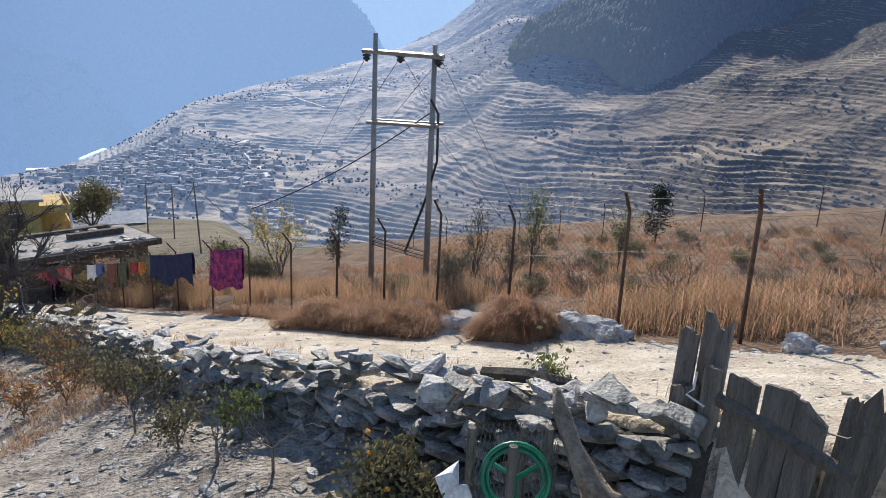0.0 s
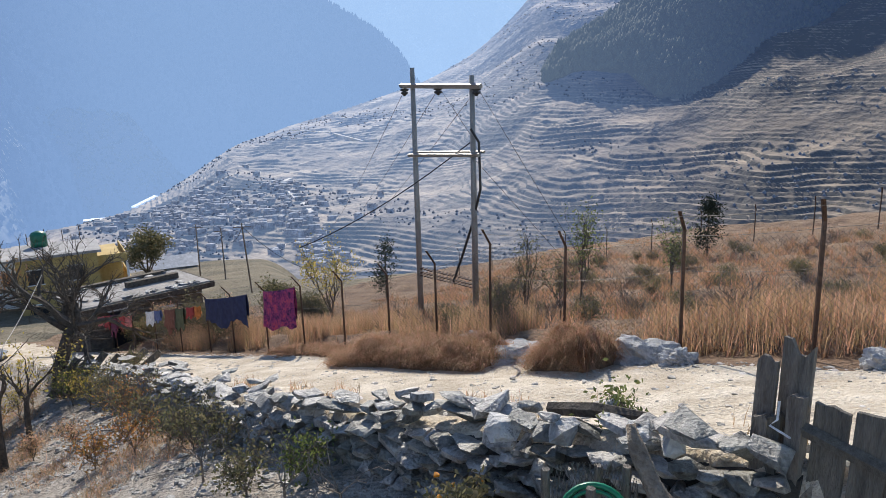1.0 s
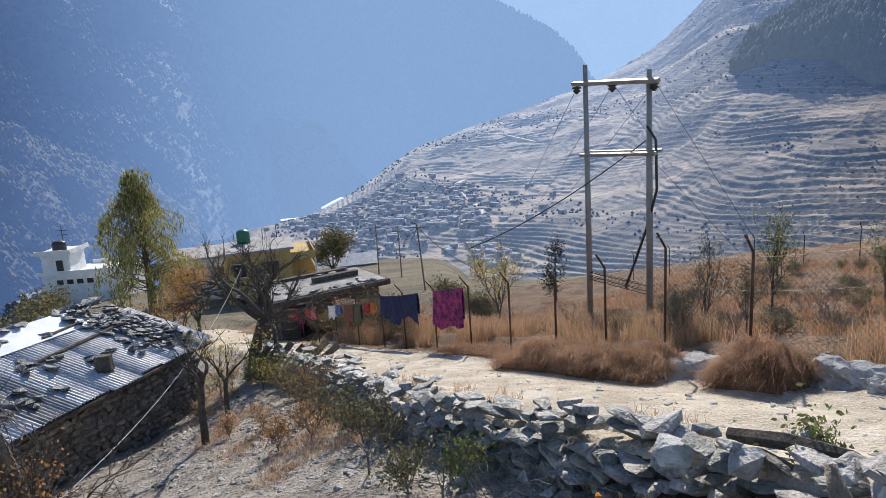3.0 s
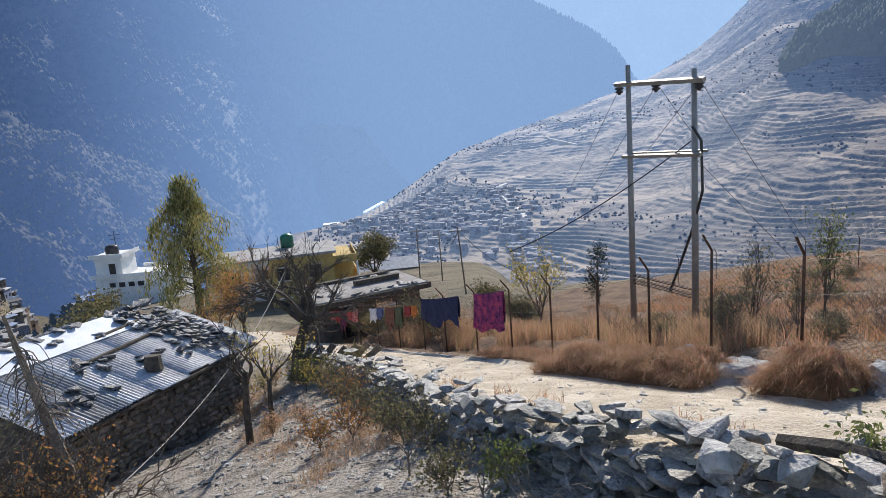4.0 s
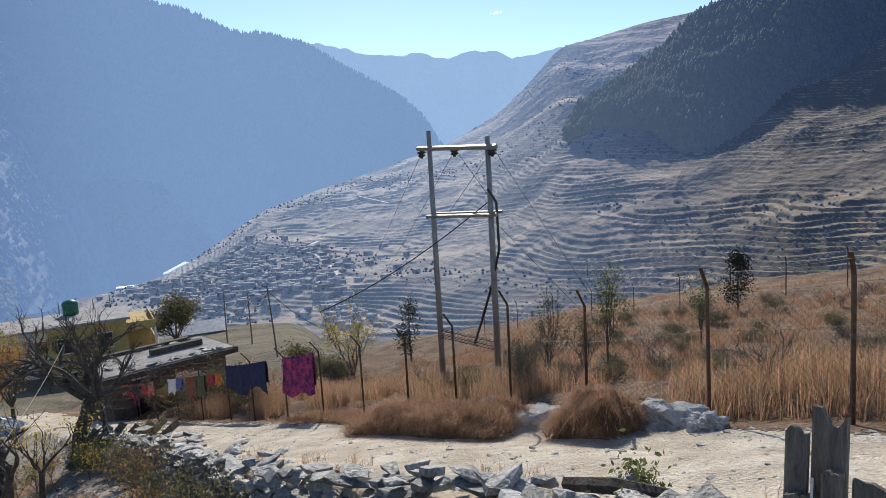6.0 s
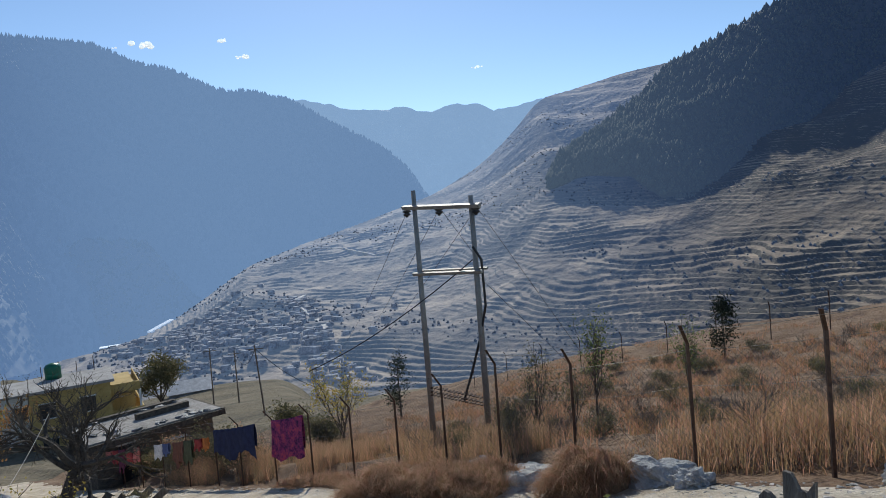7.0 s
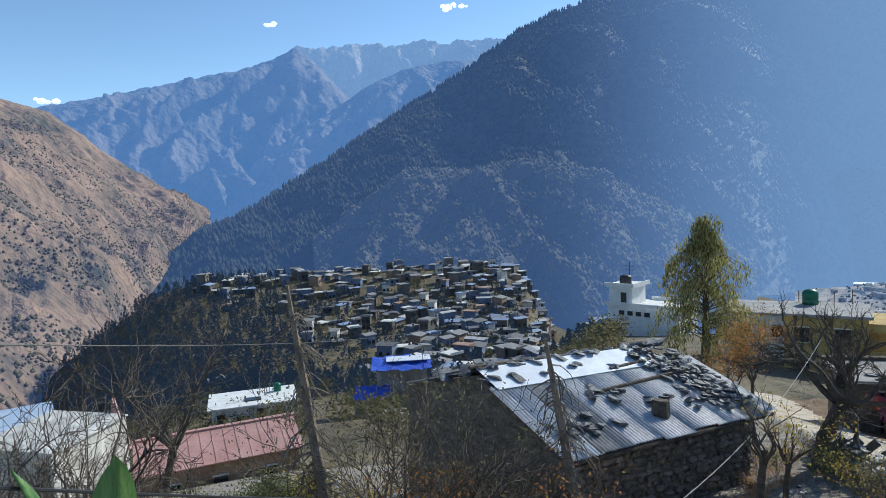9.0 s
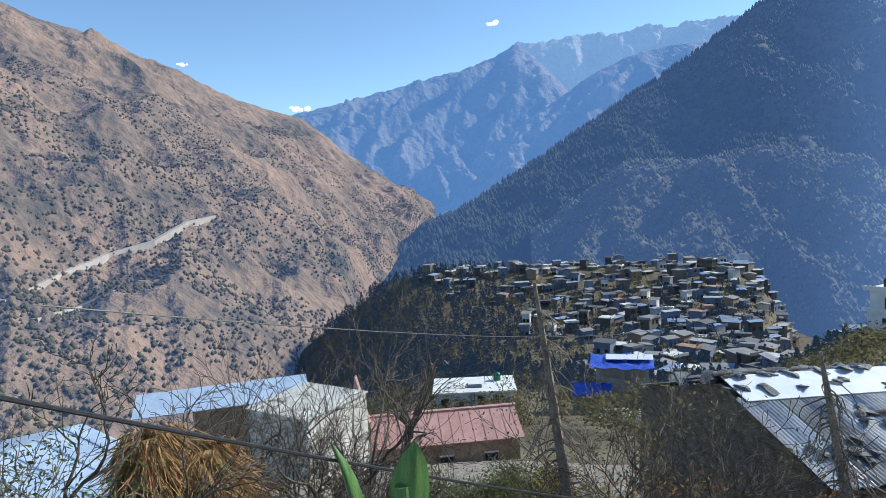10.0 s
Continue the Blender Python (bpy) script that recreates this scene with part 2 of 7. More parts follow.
def ground_z(x, y):
    x, y = np.asarray(x, dtype=float), np.asarray(y, dtype=float)
    s, d = sd_of(x, y)
    wd = wall_d(s)
    lane = lane_z(s) + 0.17 * np.clip(d, -8, wd)
    field = 0.18 * wob(x, y, 0.5) * smooth(-0.5, -3, d) + 0.12 * wob(x, y, 1.7, 2) * smooth(-0.5, -2, d)
    field = field + 0.35 * smooth(-0.2, -1.2, d) + 0.25 * wob(x, y, 0.23, 6) * smooth(-3, -9, d) - np.interp(s, [-10, 1, 6.4, 21], [3.0, 2.5, 1.1, 0.4]) * smooth(-2, -20, d)
    cut = smooth(wd + 0.02, wd + 0.22, d) * np.interp(s, [-3, 0, 1.8, 3.4, 5, 8, 14, 20, 24], [1.2, 1.25, 1.15, 0.7, 0.5, 0.45, 0.5, 0.5, 0.2])
    yard = -cut - np.clip(d - wd, 0, 30) * 0.05 - np.clip(d - wd - 0.1, 0, 3.5) * np.interp(s, [5, 8, 20], [0.0, 0.12, 0.16]) + 0.10 * wob(x, y, 1.1, 4) * smooth(wd + 0.3, wd + 1.5, d)
    yard = yard + 0.35 * np.exp(-(((s - 7.5) / 1.6) ** 2 + ((d - 8.4) / 1.1) ** 2))
    ruts = -0.05 * np.exp(-((d - 1.7) / 0.35) ** 2) - 0.05 * np.exp(-((d - 3.3) / 0.35) ** 2) + 0.025 * wob(x, y, 2.6, 1) + 0.012 * wob(x, y, 7.0, 3)
    near = lane + field + yard + ruts
    r = np.hypot(x, y)
    az = np.degrees(np.arctan2(x, y))
    far = np.interp(r, [0, 25, 50, 85, 120, 180, 250, 320, 385, 440, 700, 1200, 5200], [0, -7, -15.5, -24.5, -33, -45, -50, -45.5, -39.0, -60, -190, -290, -320])
    far_e = np.interp(r, [0, 25, 50, 75, 140, 200, 300, 500, 900, 5200], [0, -6, -11, -14, -26, -60, -110, -200, -280, -330])
    k_e = smooth(-59.5, -50, az)
    far = far * (1 - k_e) + far_e * k_e
    far = far - 40 * smooth(-20, -5, az) * smooth(60, 130, r)
    far = far - 75 * smooth(-84, -107, az) * smooth(60, 300, r) + 1.5 * wob(x, y, 0.05) * smooth(60, 120, r)
    west = smooth(11, 24, d)
    keep = west + smooth(46, 75, r) * (1 - west)
    return near * (1 - keep) + far * keep


def gz(x, y):
    return float(ground_z(x, y))


# one sheet of ground, finest where it lies near
AZ = np.radians(np.concatenate([np.arange(-180, -124, 4.0), np.arange(-124, 50, 0.3), np.arange(50, 180, 4.0)]))
RR = np.concatenate([[0.05, 1.0, 2.0], 2.6 * 1.019 ** np.arange(0, 402)])
aa, rr = np.meshgrid(AZ, RR)
gx, gy = rr * np.sin(aa), rr * np.cos(aa)
GV = np.stack([gx, gy, ground_z(gx, gy)], -1).reshape(-1, 3)
nr, na = rr.shape
ii, jj = np.meshgrid(np.arange(nr - 1), np.arange(na), indexing="ij")
jn = (jj + 1) % na
GQ = np.stack([ii * na + jj, (ii + 1) * na + jj, (ii + 1) * na + jn, ii * na + jn], -1).reshape(-1, 4)
cx, cy = GV[GQ].mean(1)[:, 0], GV[GQ].mean(1)[:, 1]
gs, gd = sd_of(cx, cy)
edge = 0.25 * wob(cx, cy, 3.1) + 0.15 * wob(cx, cy, 9.0, 5)
gi = np.where(gd + edge < 0.55, 2, np.where(gd < wall_d(gs) + 0.1, 0, 1))
gi = np.where(np.hypot(cx, cy) > 60, 3, gi)
gi = np.where((gs > 40), 3, gi)
ground = big_mesh("ground", GV, GQ, [M_ROAD, M_YARD, M_FIELD, M_SLOPE], gi)
tagged(ground, "sandy lane, silty yard and dry field on a hillside", "ground", kind="structure")


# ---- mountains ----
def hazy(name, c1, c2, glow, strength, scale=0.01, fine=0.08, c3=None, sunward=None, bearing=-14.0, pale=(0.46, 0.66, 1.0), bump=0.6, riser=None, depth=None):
    """A far backdrop slope with its haze painted in as emission; sunward: its strength towards a bearing, where it is
    paler too.
    """
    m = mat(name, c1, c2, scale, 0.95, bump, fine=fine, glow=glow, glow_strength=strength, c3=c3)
    N, L = m.node_tree.nodes, m.node_tree.links
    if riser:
        # steep terrace walls take the darker riser colour; the plots between them differ in tone
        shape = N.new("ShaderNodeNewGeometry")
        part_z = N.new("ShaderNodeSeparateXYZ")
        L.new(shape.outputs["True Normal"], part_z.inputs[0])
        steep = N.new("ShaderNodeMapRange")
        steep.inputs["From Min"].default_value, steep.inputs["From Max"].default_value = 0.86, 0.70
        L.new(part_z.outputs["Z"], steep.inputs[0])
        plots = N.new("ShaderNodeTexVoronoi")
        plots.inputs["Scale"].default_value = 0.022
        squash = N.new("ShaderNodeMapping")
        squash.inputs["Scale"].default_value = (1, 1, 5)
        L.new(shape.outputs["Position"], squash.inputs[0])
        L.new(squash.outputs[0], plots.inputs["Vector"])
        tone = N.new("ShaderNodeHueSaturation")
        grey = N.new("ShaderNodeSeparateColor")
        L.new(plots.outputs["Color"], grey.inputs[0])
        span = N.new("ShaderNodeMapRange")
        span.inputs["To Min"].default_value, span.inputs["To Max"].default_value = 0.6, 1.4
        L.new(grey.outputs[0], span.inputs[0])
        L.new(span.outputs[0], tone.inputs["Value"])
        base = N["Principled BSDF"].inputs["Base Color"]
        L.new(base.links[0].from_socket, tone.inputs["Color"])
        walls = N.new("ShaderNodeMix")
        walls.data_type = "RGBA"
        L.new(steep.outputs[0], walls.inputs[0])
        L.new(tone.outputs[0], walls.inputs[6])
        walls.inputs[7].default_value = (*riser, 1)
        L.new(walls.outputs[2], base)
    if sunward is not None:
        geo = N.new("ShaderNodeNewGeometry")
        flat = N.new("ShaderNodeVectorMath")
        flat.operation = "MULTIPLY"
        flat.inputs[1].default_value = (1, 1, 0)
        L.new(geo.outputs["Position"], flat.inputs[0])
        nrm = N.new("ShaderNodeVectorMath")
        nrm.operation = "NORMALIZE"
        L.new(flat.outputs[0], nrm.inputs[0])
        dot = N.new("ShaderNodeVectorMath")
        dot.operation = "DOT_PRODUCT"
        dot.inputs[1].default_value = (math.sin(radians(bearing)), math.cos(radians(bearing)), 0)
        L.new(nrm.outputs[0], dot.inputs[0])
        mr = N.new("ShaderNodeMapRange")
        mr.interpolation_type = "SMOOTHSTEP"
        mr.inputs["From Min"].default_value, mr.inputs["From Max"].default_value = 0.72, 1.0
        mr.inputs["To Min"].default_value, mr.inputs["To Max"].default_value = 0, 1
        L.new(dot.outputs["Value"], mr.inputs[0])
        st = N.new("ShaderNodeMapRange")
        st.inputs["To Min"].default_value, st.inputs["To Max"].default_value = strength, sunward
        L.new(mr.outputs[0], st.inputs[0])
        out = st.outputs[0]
        # the painted haze grows with distance from the origin
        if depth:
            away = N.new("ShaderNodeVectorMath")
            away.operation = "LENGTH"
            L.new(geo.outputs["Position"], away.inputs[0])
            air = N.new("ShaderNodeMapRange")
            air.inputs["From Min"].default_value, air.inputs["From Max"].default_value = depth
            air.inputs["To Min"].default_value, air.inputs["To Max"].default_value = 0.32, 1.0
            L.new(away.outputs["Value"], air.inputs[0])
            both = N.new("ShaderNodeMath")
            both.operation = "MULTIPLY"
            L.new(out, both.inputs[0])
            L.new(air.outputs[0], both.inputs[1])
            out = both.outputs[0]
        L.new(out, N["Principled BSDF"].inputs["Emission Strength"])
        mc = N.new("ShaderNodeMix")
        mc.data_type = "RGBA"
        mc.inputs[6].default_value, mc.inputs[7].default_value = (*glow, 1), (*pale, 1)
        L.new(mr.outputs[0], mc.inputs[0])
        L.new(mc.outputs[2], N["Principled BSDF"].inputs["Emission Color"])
    return m


EYE = (0.0, 0.7, 4.4)


def polar(az, el, dist):
    a, e = np.radians(az), np.radians(el)
    return np.stack([EYE[0] + dist * np.sin(a), EYE[1] + dist * np.cos(a), EYE[2] + dist * np.tan(e)], -1)


def fractal(x, y, f, octaves=5, seed=0.0, ridged=False):
    out, amp = 0, 1.0
    for k in range(octaves):
        w = wob(x, y, f, seed + 3.7 * k)
        out = out + amp * ((1 - 2 * np.abs(w)) if ridged else w)
        f, amp = f * 1.97, amp * 0.52
        x, y = 0.8 * x + 0.6 * y, -0.6 * x + 0.8 * y
    return out


def mountain(name, label, crest, foot, m, nu=260, nv=110, rough=18.0, jag=4.0, freq=0.012, curve=0.0, seed=0.0, terrace=0.0, gully=0.0, fold=0.0):
    """A slope from a crest line down to a foot line, both as bearing, elevation and distance, with a back that falls away."""
    C, Fo = np.array(crest, dtype=float), np.array(foot, dtype=float)
    u = np.linspace(0, 1, nu)

    def run(P):
        t = np.linspace(0, 1, len(P)) if len(P) == 2 else (P[:, 0] - P[0, 0]) / (P[-1, 0] - P[0, 0])
        return polar(*[np.interp(u, t, P[:, k]) for k in range(3)])

    c, f = run(C), run(Fo)
    k = max(3, nu // 45) | 1
    for P in (c, f):
        pad = np.concatenate([np.repeat(P[:1], k // 2, 0), P, np.repeat(P[-1:], k // 2, 0)])
        for a in range(3):
            P[:, a] = np.convolve(pad[:, a], np.ones(k) / k, "valid")
    v = np.linspace(0, 1, nv)[:, None, None]
    S = c[None] * (1 - v) + f[None] * v
    vv = v[..., 0]
    S[..., 2] += curve * np.sin(vv * math.pi)
    fade = np.minimum(1, vv * 5) * np.minimum(1, (1 - vv) * 6 + 0.25)
    if fold:
        a = np.radians(np.interp(u, [0, 1], [C[0, 0], C[-1, 0]]))[None]
        w = np.sin(a * 9.0 + 1.2 * vv + 0.6) + 0.55 * np.sin(a * 21.0 - 2.0 * vv + 2.0) + 0.3 * np.sin(a * 47.0 + 3.0 * vv)
        S[..., 2] += fold * w * np.sin(np.clip(vv * 1.02, 0, 1) * math.pi) ** 0.8
    n = fractal(S[..., 0], S[..., 1], freq, 6, seed, True)
    S[..., 2] += rough * n * fade
    if gully:
        along = (u * 400)[None] + 30 * np.sin(vv * 5 + seed)
        S[..., 2] += gully * fractal(along, vv * 60, 0.05, 4, seed, True) * fade
    S[..., 2] += jag * fractal(S[..., 0], S[..., 1], freq * 7, 3, seed + 1) * (1 - 0.6 * vv)
    if terrace:
        z = S[..., 2] + 5.0 * terrace * fractal(S[..., 0], S[..., 1], 0.0045, 3, seed) + 0.5 * terrace * wob(S[..., 0], S[..., 1], 0.05)
        broad = smooth(-0.25, 0.35, wob(S[..., 0], S[..., 1], 0.009, 3.0))
        q = z / terrace
        q = q + broad * 0.16 * np.sin(2 * math.pi * q * 0.5)
        fr = q - np.floor(q)
        worn = 0.25 + 0.7 * smooth(-0.45, 0.25, wob(S[..., 0], S[..., 1], 0.017, 5.0))
        S[..., 2] += (np.clip((fr - 0.80) / 0.20, 0, 1) - fr) * terrace * worn
    back = S[:1].copy()
    out = back[0, :, :2] - np.array(EYE[:2])
    rows = []
    for k in (2, 1):
        b = back.copy()
        b[0, :, :2] = np.array(EYE[:2]) + out * (1 + 0.12 * k)
        b[0, :, 2] -= 90 * k
        rows.append(b)
    S = np.concatenate([*rows, S])
    a, b = S.shape[:2]
    i, j = np.meshgrid(np.arange(a - 1), np.arange(b - 1), indexing="ij")
    Q = np.stack([i * b + j, (i + 1) * b + j, (i + 1) * b + j + 1, i * b + j + 1], -1).reshape(-1, 4)
    ob = big_mesh(name, S.reshape(-1, 3), Q, [m])
    tagged(ob, label, "mountain", kind="structure")
    return S[2:]


def cone_forest(name, label, S, count, height, m, rng, keep=None, crown=0.28, bottom=0.0):
    """Conifers strewn over a slope, in one mesh."""
    V, F = [], []
    a, b = S.shape[:2]
    for _ in range(count):
        i, j = rng.random() ** (1.0) * (a - 2), rng.random() * (b - 2)
        if bottom and i / a > bottom:
            continue
        p = S[int(i), int(j)] * (1 - i % 1) + S[int(i) + 1, int(j)] * (i % 1)
        q = S[int(i), int(j) + 1] - S[int(i), int(j)]
        p = p + q * (j % 1)
        if keep and not keep(p, i / a, j / b):
            continue
        h = height * rng.uniform(0.45, 1.2)
        w = h * crown * rng.uniform(0.8, 1.3)
        k, t = len(V), rng.uniform(0, 2)
        for n in range(5):
            V.append((p[0] + w * math.cos(t + n * 1.257), p[1] + w * math.sin(t + n * 1.257), p[2] + h * (0.12 + 0.1 * rng.random())))
        V.append((p[0] + w * rng.uniform(-0.15, 0.15), p[1], p[2] + h))
        V.append((p[0], p[1], p[2] - 0.5))
        for n in range(5):
            F.append((k + n, k + (n + 1) % 5, k + 5))
            F.append((k + (n + 1) % 5, k + n, k + 6))
    ob = big_mesh(name, V, F, [m], smooth=False)
    return tagged(ob, label, "trees", kind="stuff")


# blue haze, painted into the slopes below as emission
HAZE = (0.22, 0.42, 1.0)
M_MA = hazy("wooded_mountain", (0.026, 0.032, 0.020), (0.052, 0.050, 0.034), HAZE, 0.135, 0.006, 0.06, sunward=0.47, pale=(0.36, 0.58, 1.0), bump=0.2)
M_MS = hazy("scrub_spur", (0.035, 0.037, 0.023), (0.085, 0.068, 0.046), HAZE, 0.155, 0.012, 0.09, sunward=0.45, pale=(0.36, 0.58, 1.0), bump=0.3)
# the far ranges get most of their pale blue from emitted haze
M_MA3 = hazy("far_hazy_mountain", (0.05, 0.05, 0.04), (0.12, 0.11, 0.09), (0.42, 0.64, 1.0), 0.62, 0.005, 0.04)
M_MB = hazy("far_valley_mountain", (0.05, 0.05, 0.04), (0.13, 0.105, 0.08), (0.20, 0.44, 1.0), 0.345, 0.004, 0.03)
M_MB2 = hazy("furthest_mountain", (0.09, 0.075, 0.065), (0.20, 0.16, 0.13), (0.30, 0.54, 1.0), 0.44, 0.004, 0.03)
# nearer hillsides: own colour plus a thinner painted haze
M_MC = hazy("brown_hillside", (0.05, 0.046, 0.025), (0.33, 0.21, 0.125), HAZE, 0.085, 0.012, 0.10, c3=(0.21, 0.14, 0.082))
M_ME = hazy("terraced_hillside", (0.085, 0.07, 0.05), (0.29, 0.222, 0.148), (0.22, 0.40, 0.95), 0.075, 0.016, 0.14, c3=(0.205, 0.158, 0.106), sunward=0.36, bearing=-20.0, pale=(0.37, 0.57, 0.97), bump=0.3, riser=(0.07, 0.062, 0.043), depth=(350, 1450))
M_MF = hazy("dark_wooded_spur", (0.016, 0.018, 0.014), (0.035, 0.034, 0.026), HAZE, 0.065, 0.012, 0.10, sunward=0.14, bump=0.2)

S_A = mountain("mountain_west", "steep wooded mountain in shade, blue with painted haze", [
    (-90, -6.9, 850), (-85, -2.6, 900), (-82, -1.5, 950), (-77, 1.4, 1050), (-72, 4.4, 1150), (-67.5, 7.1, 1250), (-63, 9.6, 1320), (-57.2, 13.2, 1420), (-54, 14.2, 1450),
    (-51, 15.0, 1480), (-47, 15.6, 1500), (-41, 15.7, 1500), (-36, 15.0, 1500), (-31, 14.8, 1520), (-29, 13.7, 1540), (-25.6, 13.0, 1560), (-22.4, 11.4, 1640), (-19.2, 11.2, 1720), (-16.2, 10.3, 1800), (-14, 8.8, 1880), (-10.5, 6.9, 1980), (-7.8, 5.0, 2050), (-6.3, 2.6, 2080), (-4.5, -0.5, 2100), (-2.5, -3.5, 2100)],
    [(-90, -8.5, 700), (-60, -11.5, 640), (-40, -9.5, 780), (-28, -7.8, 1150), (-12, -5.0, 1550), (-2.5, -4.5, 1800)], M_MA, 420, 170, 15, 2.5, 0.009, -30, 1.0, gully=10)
S_A3 = mountain("mountain_far", "far mountain under the sun, pale with painted haze", [
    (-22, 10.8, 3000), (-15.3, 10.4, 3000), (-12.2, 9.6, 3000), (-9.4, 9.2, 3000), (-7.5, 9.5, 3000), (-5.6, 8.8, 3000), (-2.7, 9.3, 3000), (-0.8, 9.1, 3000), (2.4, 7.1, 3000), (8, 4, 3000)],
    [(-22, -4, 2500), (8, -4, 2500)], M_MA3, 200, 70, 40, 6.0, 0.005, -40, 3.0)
mountain("mountain_furthest", "mountain at the valley head, faint in painted haze", [(-4, 7.4, 3900), (0.6, 8.4, 3900), (4.4, 9.0, 3900), (12, 8.0, 3900)], [(-4, -2, 3500), (12, -2, 3500)], M_MA3, 80, 40, 20, 6.0, 0.005, 0, 3.5)
mountain("mountain_snowy_range", "bare range above the far valley, pale with painted haze", [
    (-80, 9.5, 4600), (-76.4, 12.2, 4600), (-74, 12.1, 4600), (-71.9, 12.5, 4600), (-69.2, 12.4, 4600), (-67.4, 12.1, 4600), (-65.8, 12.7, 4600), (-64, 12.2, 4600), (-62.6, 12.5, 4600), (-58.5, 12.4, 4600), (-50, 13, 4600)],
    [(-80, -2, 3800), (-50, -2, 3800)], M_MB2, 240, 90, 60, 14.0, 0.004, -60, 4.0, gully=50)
mountain("mountain_valley_north", "far mountain with pale landslips, blue with painted haze", [
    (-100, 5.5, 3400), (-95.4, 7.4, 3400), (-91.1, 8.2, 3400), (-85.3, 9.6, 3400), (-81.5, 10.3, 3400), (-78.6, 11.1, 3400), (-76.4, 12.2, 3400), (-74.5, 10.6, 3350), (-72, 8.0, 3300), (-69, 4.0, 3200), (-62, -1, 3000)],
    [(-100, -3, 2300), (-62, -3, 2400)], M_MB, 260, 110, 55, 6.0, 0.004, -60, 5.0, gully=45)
mountain("mountain_valley_south", "shaded spur above the far valley, blue with painted haze", [
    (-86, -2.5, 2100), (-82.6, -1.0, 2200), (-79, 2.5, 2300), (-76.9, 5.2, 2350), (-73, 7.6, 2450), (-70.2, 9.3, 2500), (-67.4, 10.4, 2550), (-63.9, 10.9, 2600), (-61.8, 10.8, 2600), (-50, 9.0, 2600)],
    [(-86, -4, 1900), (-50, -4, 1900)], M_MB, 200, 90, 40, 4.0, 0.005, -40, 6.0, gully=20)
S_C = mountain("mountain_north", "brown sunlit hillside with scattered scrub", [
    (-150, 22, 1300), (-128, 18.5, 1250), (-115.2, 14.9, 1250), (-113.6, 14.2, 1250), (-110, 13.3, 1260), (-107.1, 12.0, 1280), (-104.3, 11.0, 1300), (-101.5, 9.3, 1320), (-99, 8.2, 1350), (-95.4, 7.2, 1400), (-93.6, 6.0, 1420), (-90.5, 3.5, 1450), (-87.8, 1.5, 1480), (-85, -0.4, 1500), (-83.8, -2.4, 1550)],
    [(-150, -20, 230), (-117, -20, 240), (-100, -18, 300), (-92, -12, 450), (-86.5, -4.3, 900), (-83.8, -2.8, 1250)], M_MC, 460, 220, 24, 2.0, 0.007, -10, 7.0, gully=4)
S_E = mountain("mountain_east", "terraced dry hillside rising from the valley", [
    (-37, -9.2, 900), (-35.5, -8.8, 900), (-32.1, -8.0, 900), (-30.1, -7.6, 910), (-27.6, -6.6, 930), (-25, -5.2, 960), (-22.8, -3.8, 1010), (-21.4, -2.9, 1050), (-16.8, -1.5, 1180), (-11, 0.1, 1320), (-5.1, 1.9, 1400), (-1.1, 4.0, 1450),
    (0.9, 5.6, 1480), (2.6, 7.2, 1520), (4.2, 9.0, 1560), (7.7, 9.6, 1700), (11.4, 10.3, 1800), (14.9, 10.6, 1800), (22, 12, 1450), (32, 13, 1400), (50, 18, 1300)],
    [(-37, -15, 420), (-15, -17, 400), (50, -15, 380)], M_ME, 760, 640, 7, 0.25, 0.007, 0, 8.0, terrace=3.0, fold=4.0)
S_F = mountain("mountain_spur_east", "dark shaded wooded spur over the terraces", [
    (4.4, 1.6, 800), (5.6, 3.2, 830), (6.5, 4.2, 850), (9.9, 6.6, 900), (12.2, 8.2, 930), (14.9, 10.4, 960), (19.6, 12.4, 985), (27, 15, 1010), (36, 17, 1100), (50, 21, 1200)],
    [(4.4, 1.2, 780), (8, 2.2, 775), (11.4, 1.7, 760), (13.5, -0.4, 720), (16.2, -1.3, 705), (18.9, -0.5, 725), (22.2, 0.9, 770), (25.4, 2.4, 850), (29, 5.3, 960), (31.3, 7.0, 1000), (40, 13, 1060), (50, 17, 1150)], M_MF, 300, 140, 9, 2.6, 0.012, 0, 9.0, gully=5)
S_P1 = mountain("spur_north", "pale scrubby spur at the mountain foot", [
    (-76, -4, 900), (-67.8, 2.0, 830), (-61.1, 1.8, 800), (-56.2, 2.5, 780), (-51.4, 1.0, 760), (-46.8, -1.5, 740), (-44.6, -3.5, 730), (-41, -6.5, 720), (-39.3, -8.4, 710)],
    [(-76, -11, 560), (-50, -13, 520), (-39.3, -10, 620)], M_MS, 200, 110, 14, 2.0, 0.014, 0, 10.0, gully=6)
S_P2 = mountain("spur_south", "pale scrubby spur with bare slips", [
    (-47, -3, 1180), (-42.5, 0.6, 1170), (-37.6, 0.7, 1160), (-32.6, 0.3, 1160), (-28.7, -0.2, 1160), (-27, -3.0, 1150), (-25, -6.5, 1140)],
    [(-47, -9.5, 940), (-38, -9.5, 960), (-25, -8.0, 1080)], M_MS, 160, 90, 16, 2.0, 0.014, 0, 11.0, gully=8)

# woods, scrub and the town on the slopes
WR = random.Random(21)


def bearing_of(p):
    return math.degrees(math.atan2(p[0] - EYE[0], p[1] - EYE[1])), math.degrees(math.atan2(p[2] - EYE[2], math.hypot(p[0] - EYE[0], p[1] - EYE[1])))


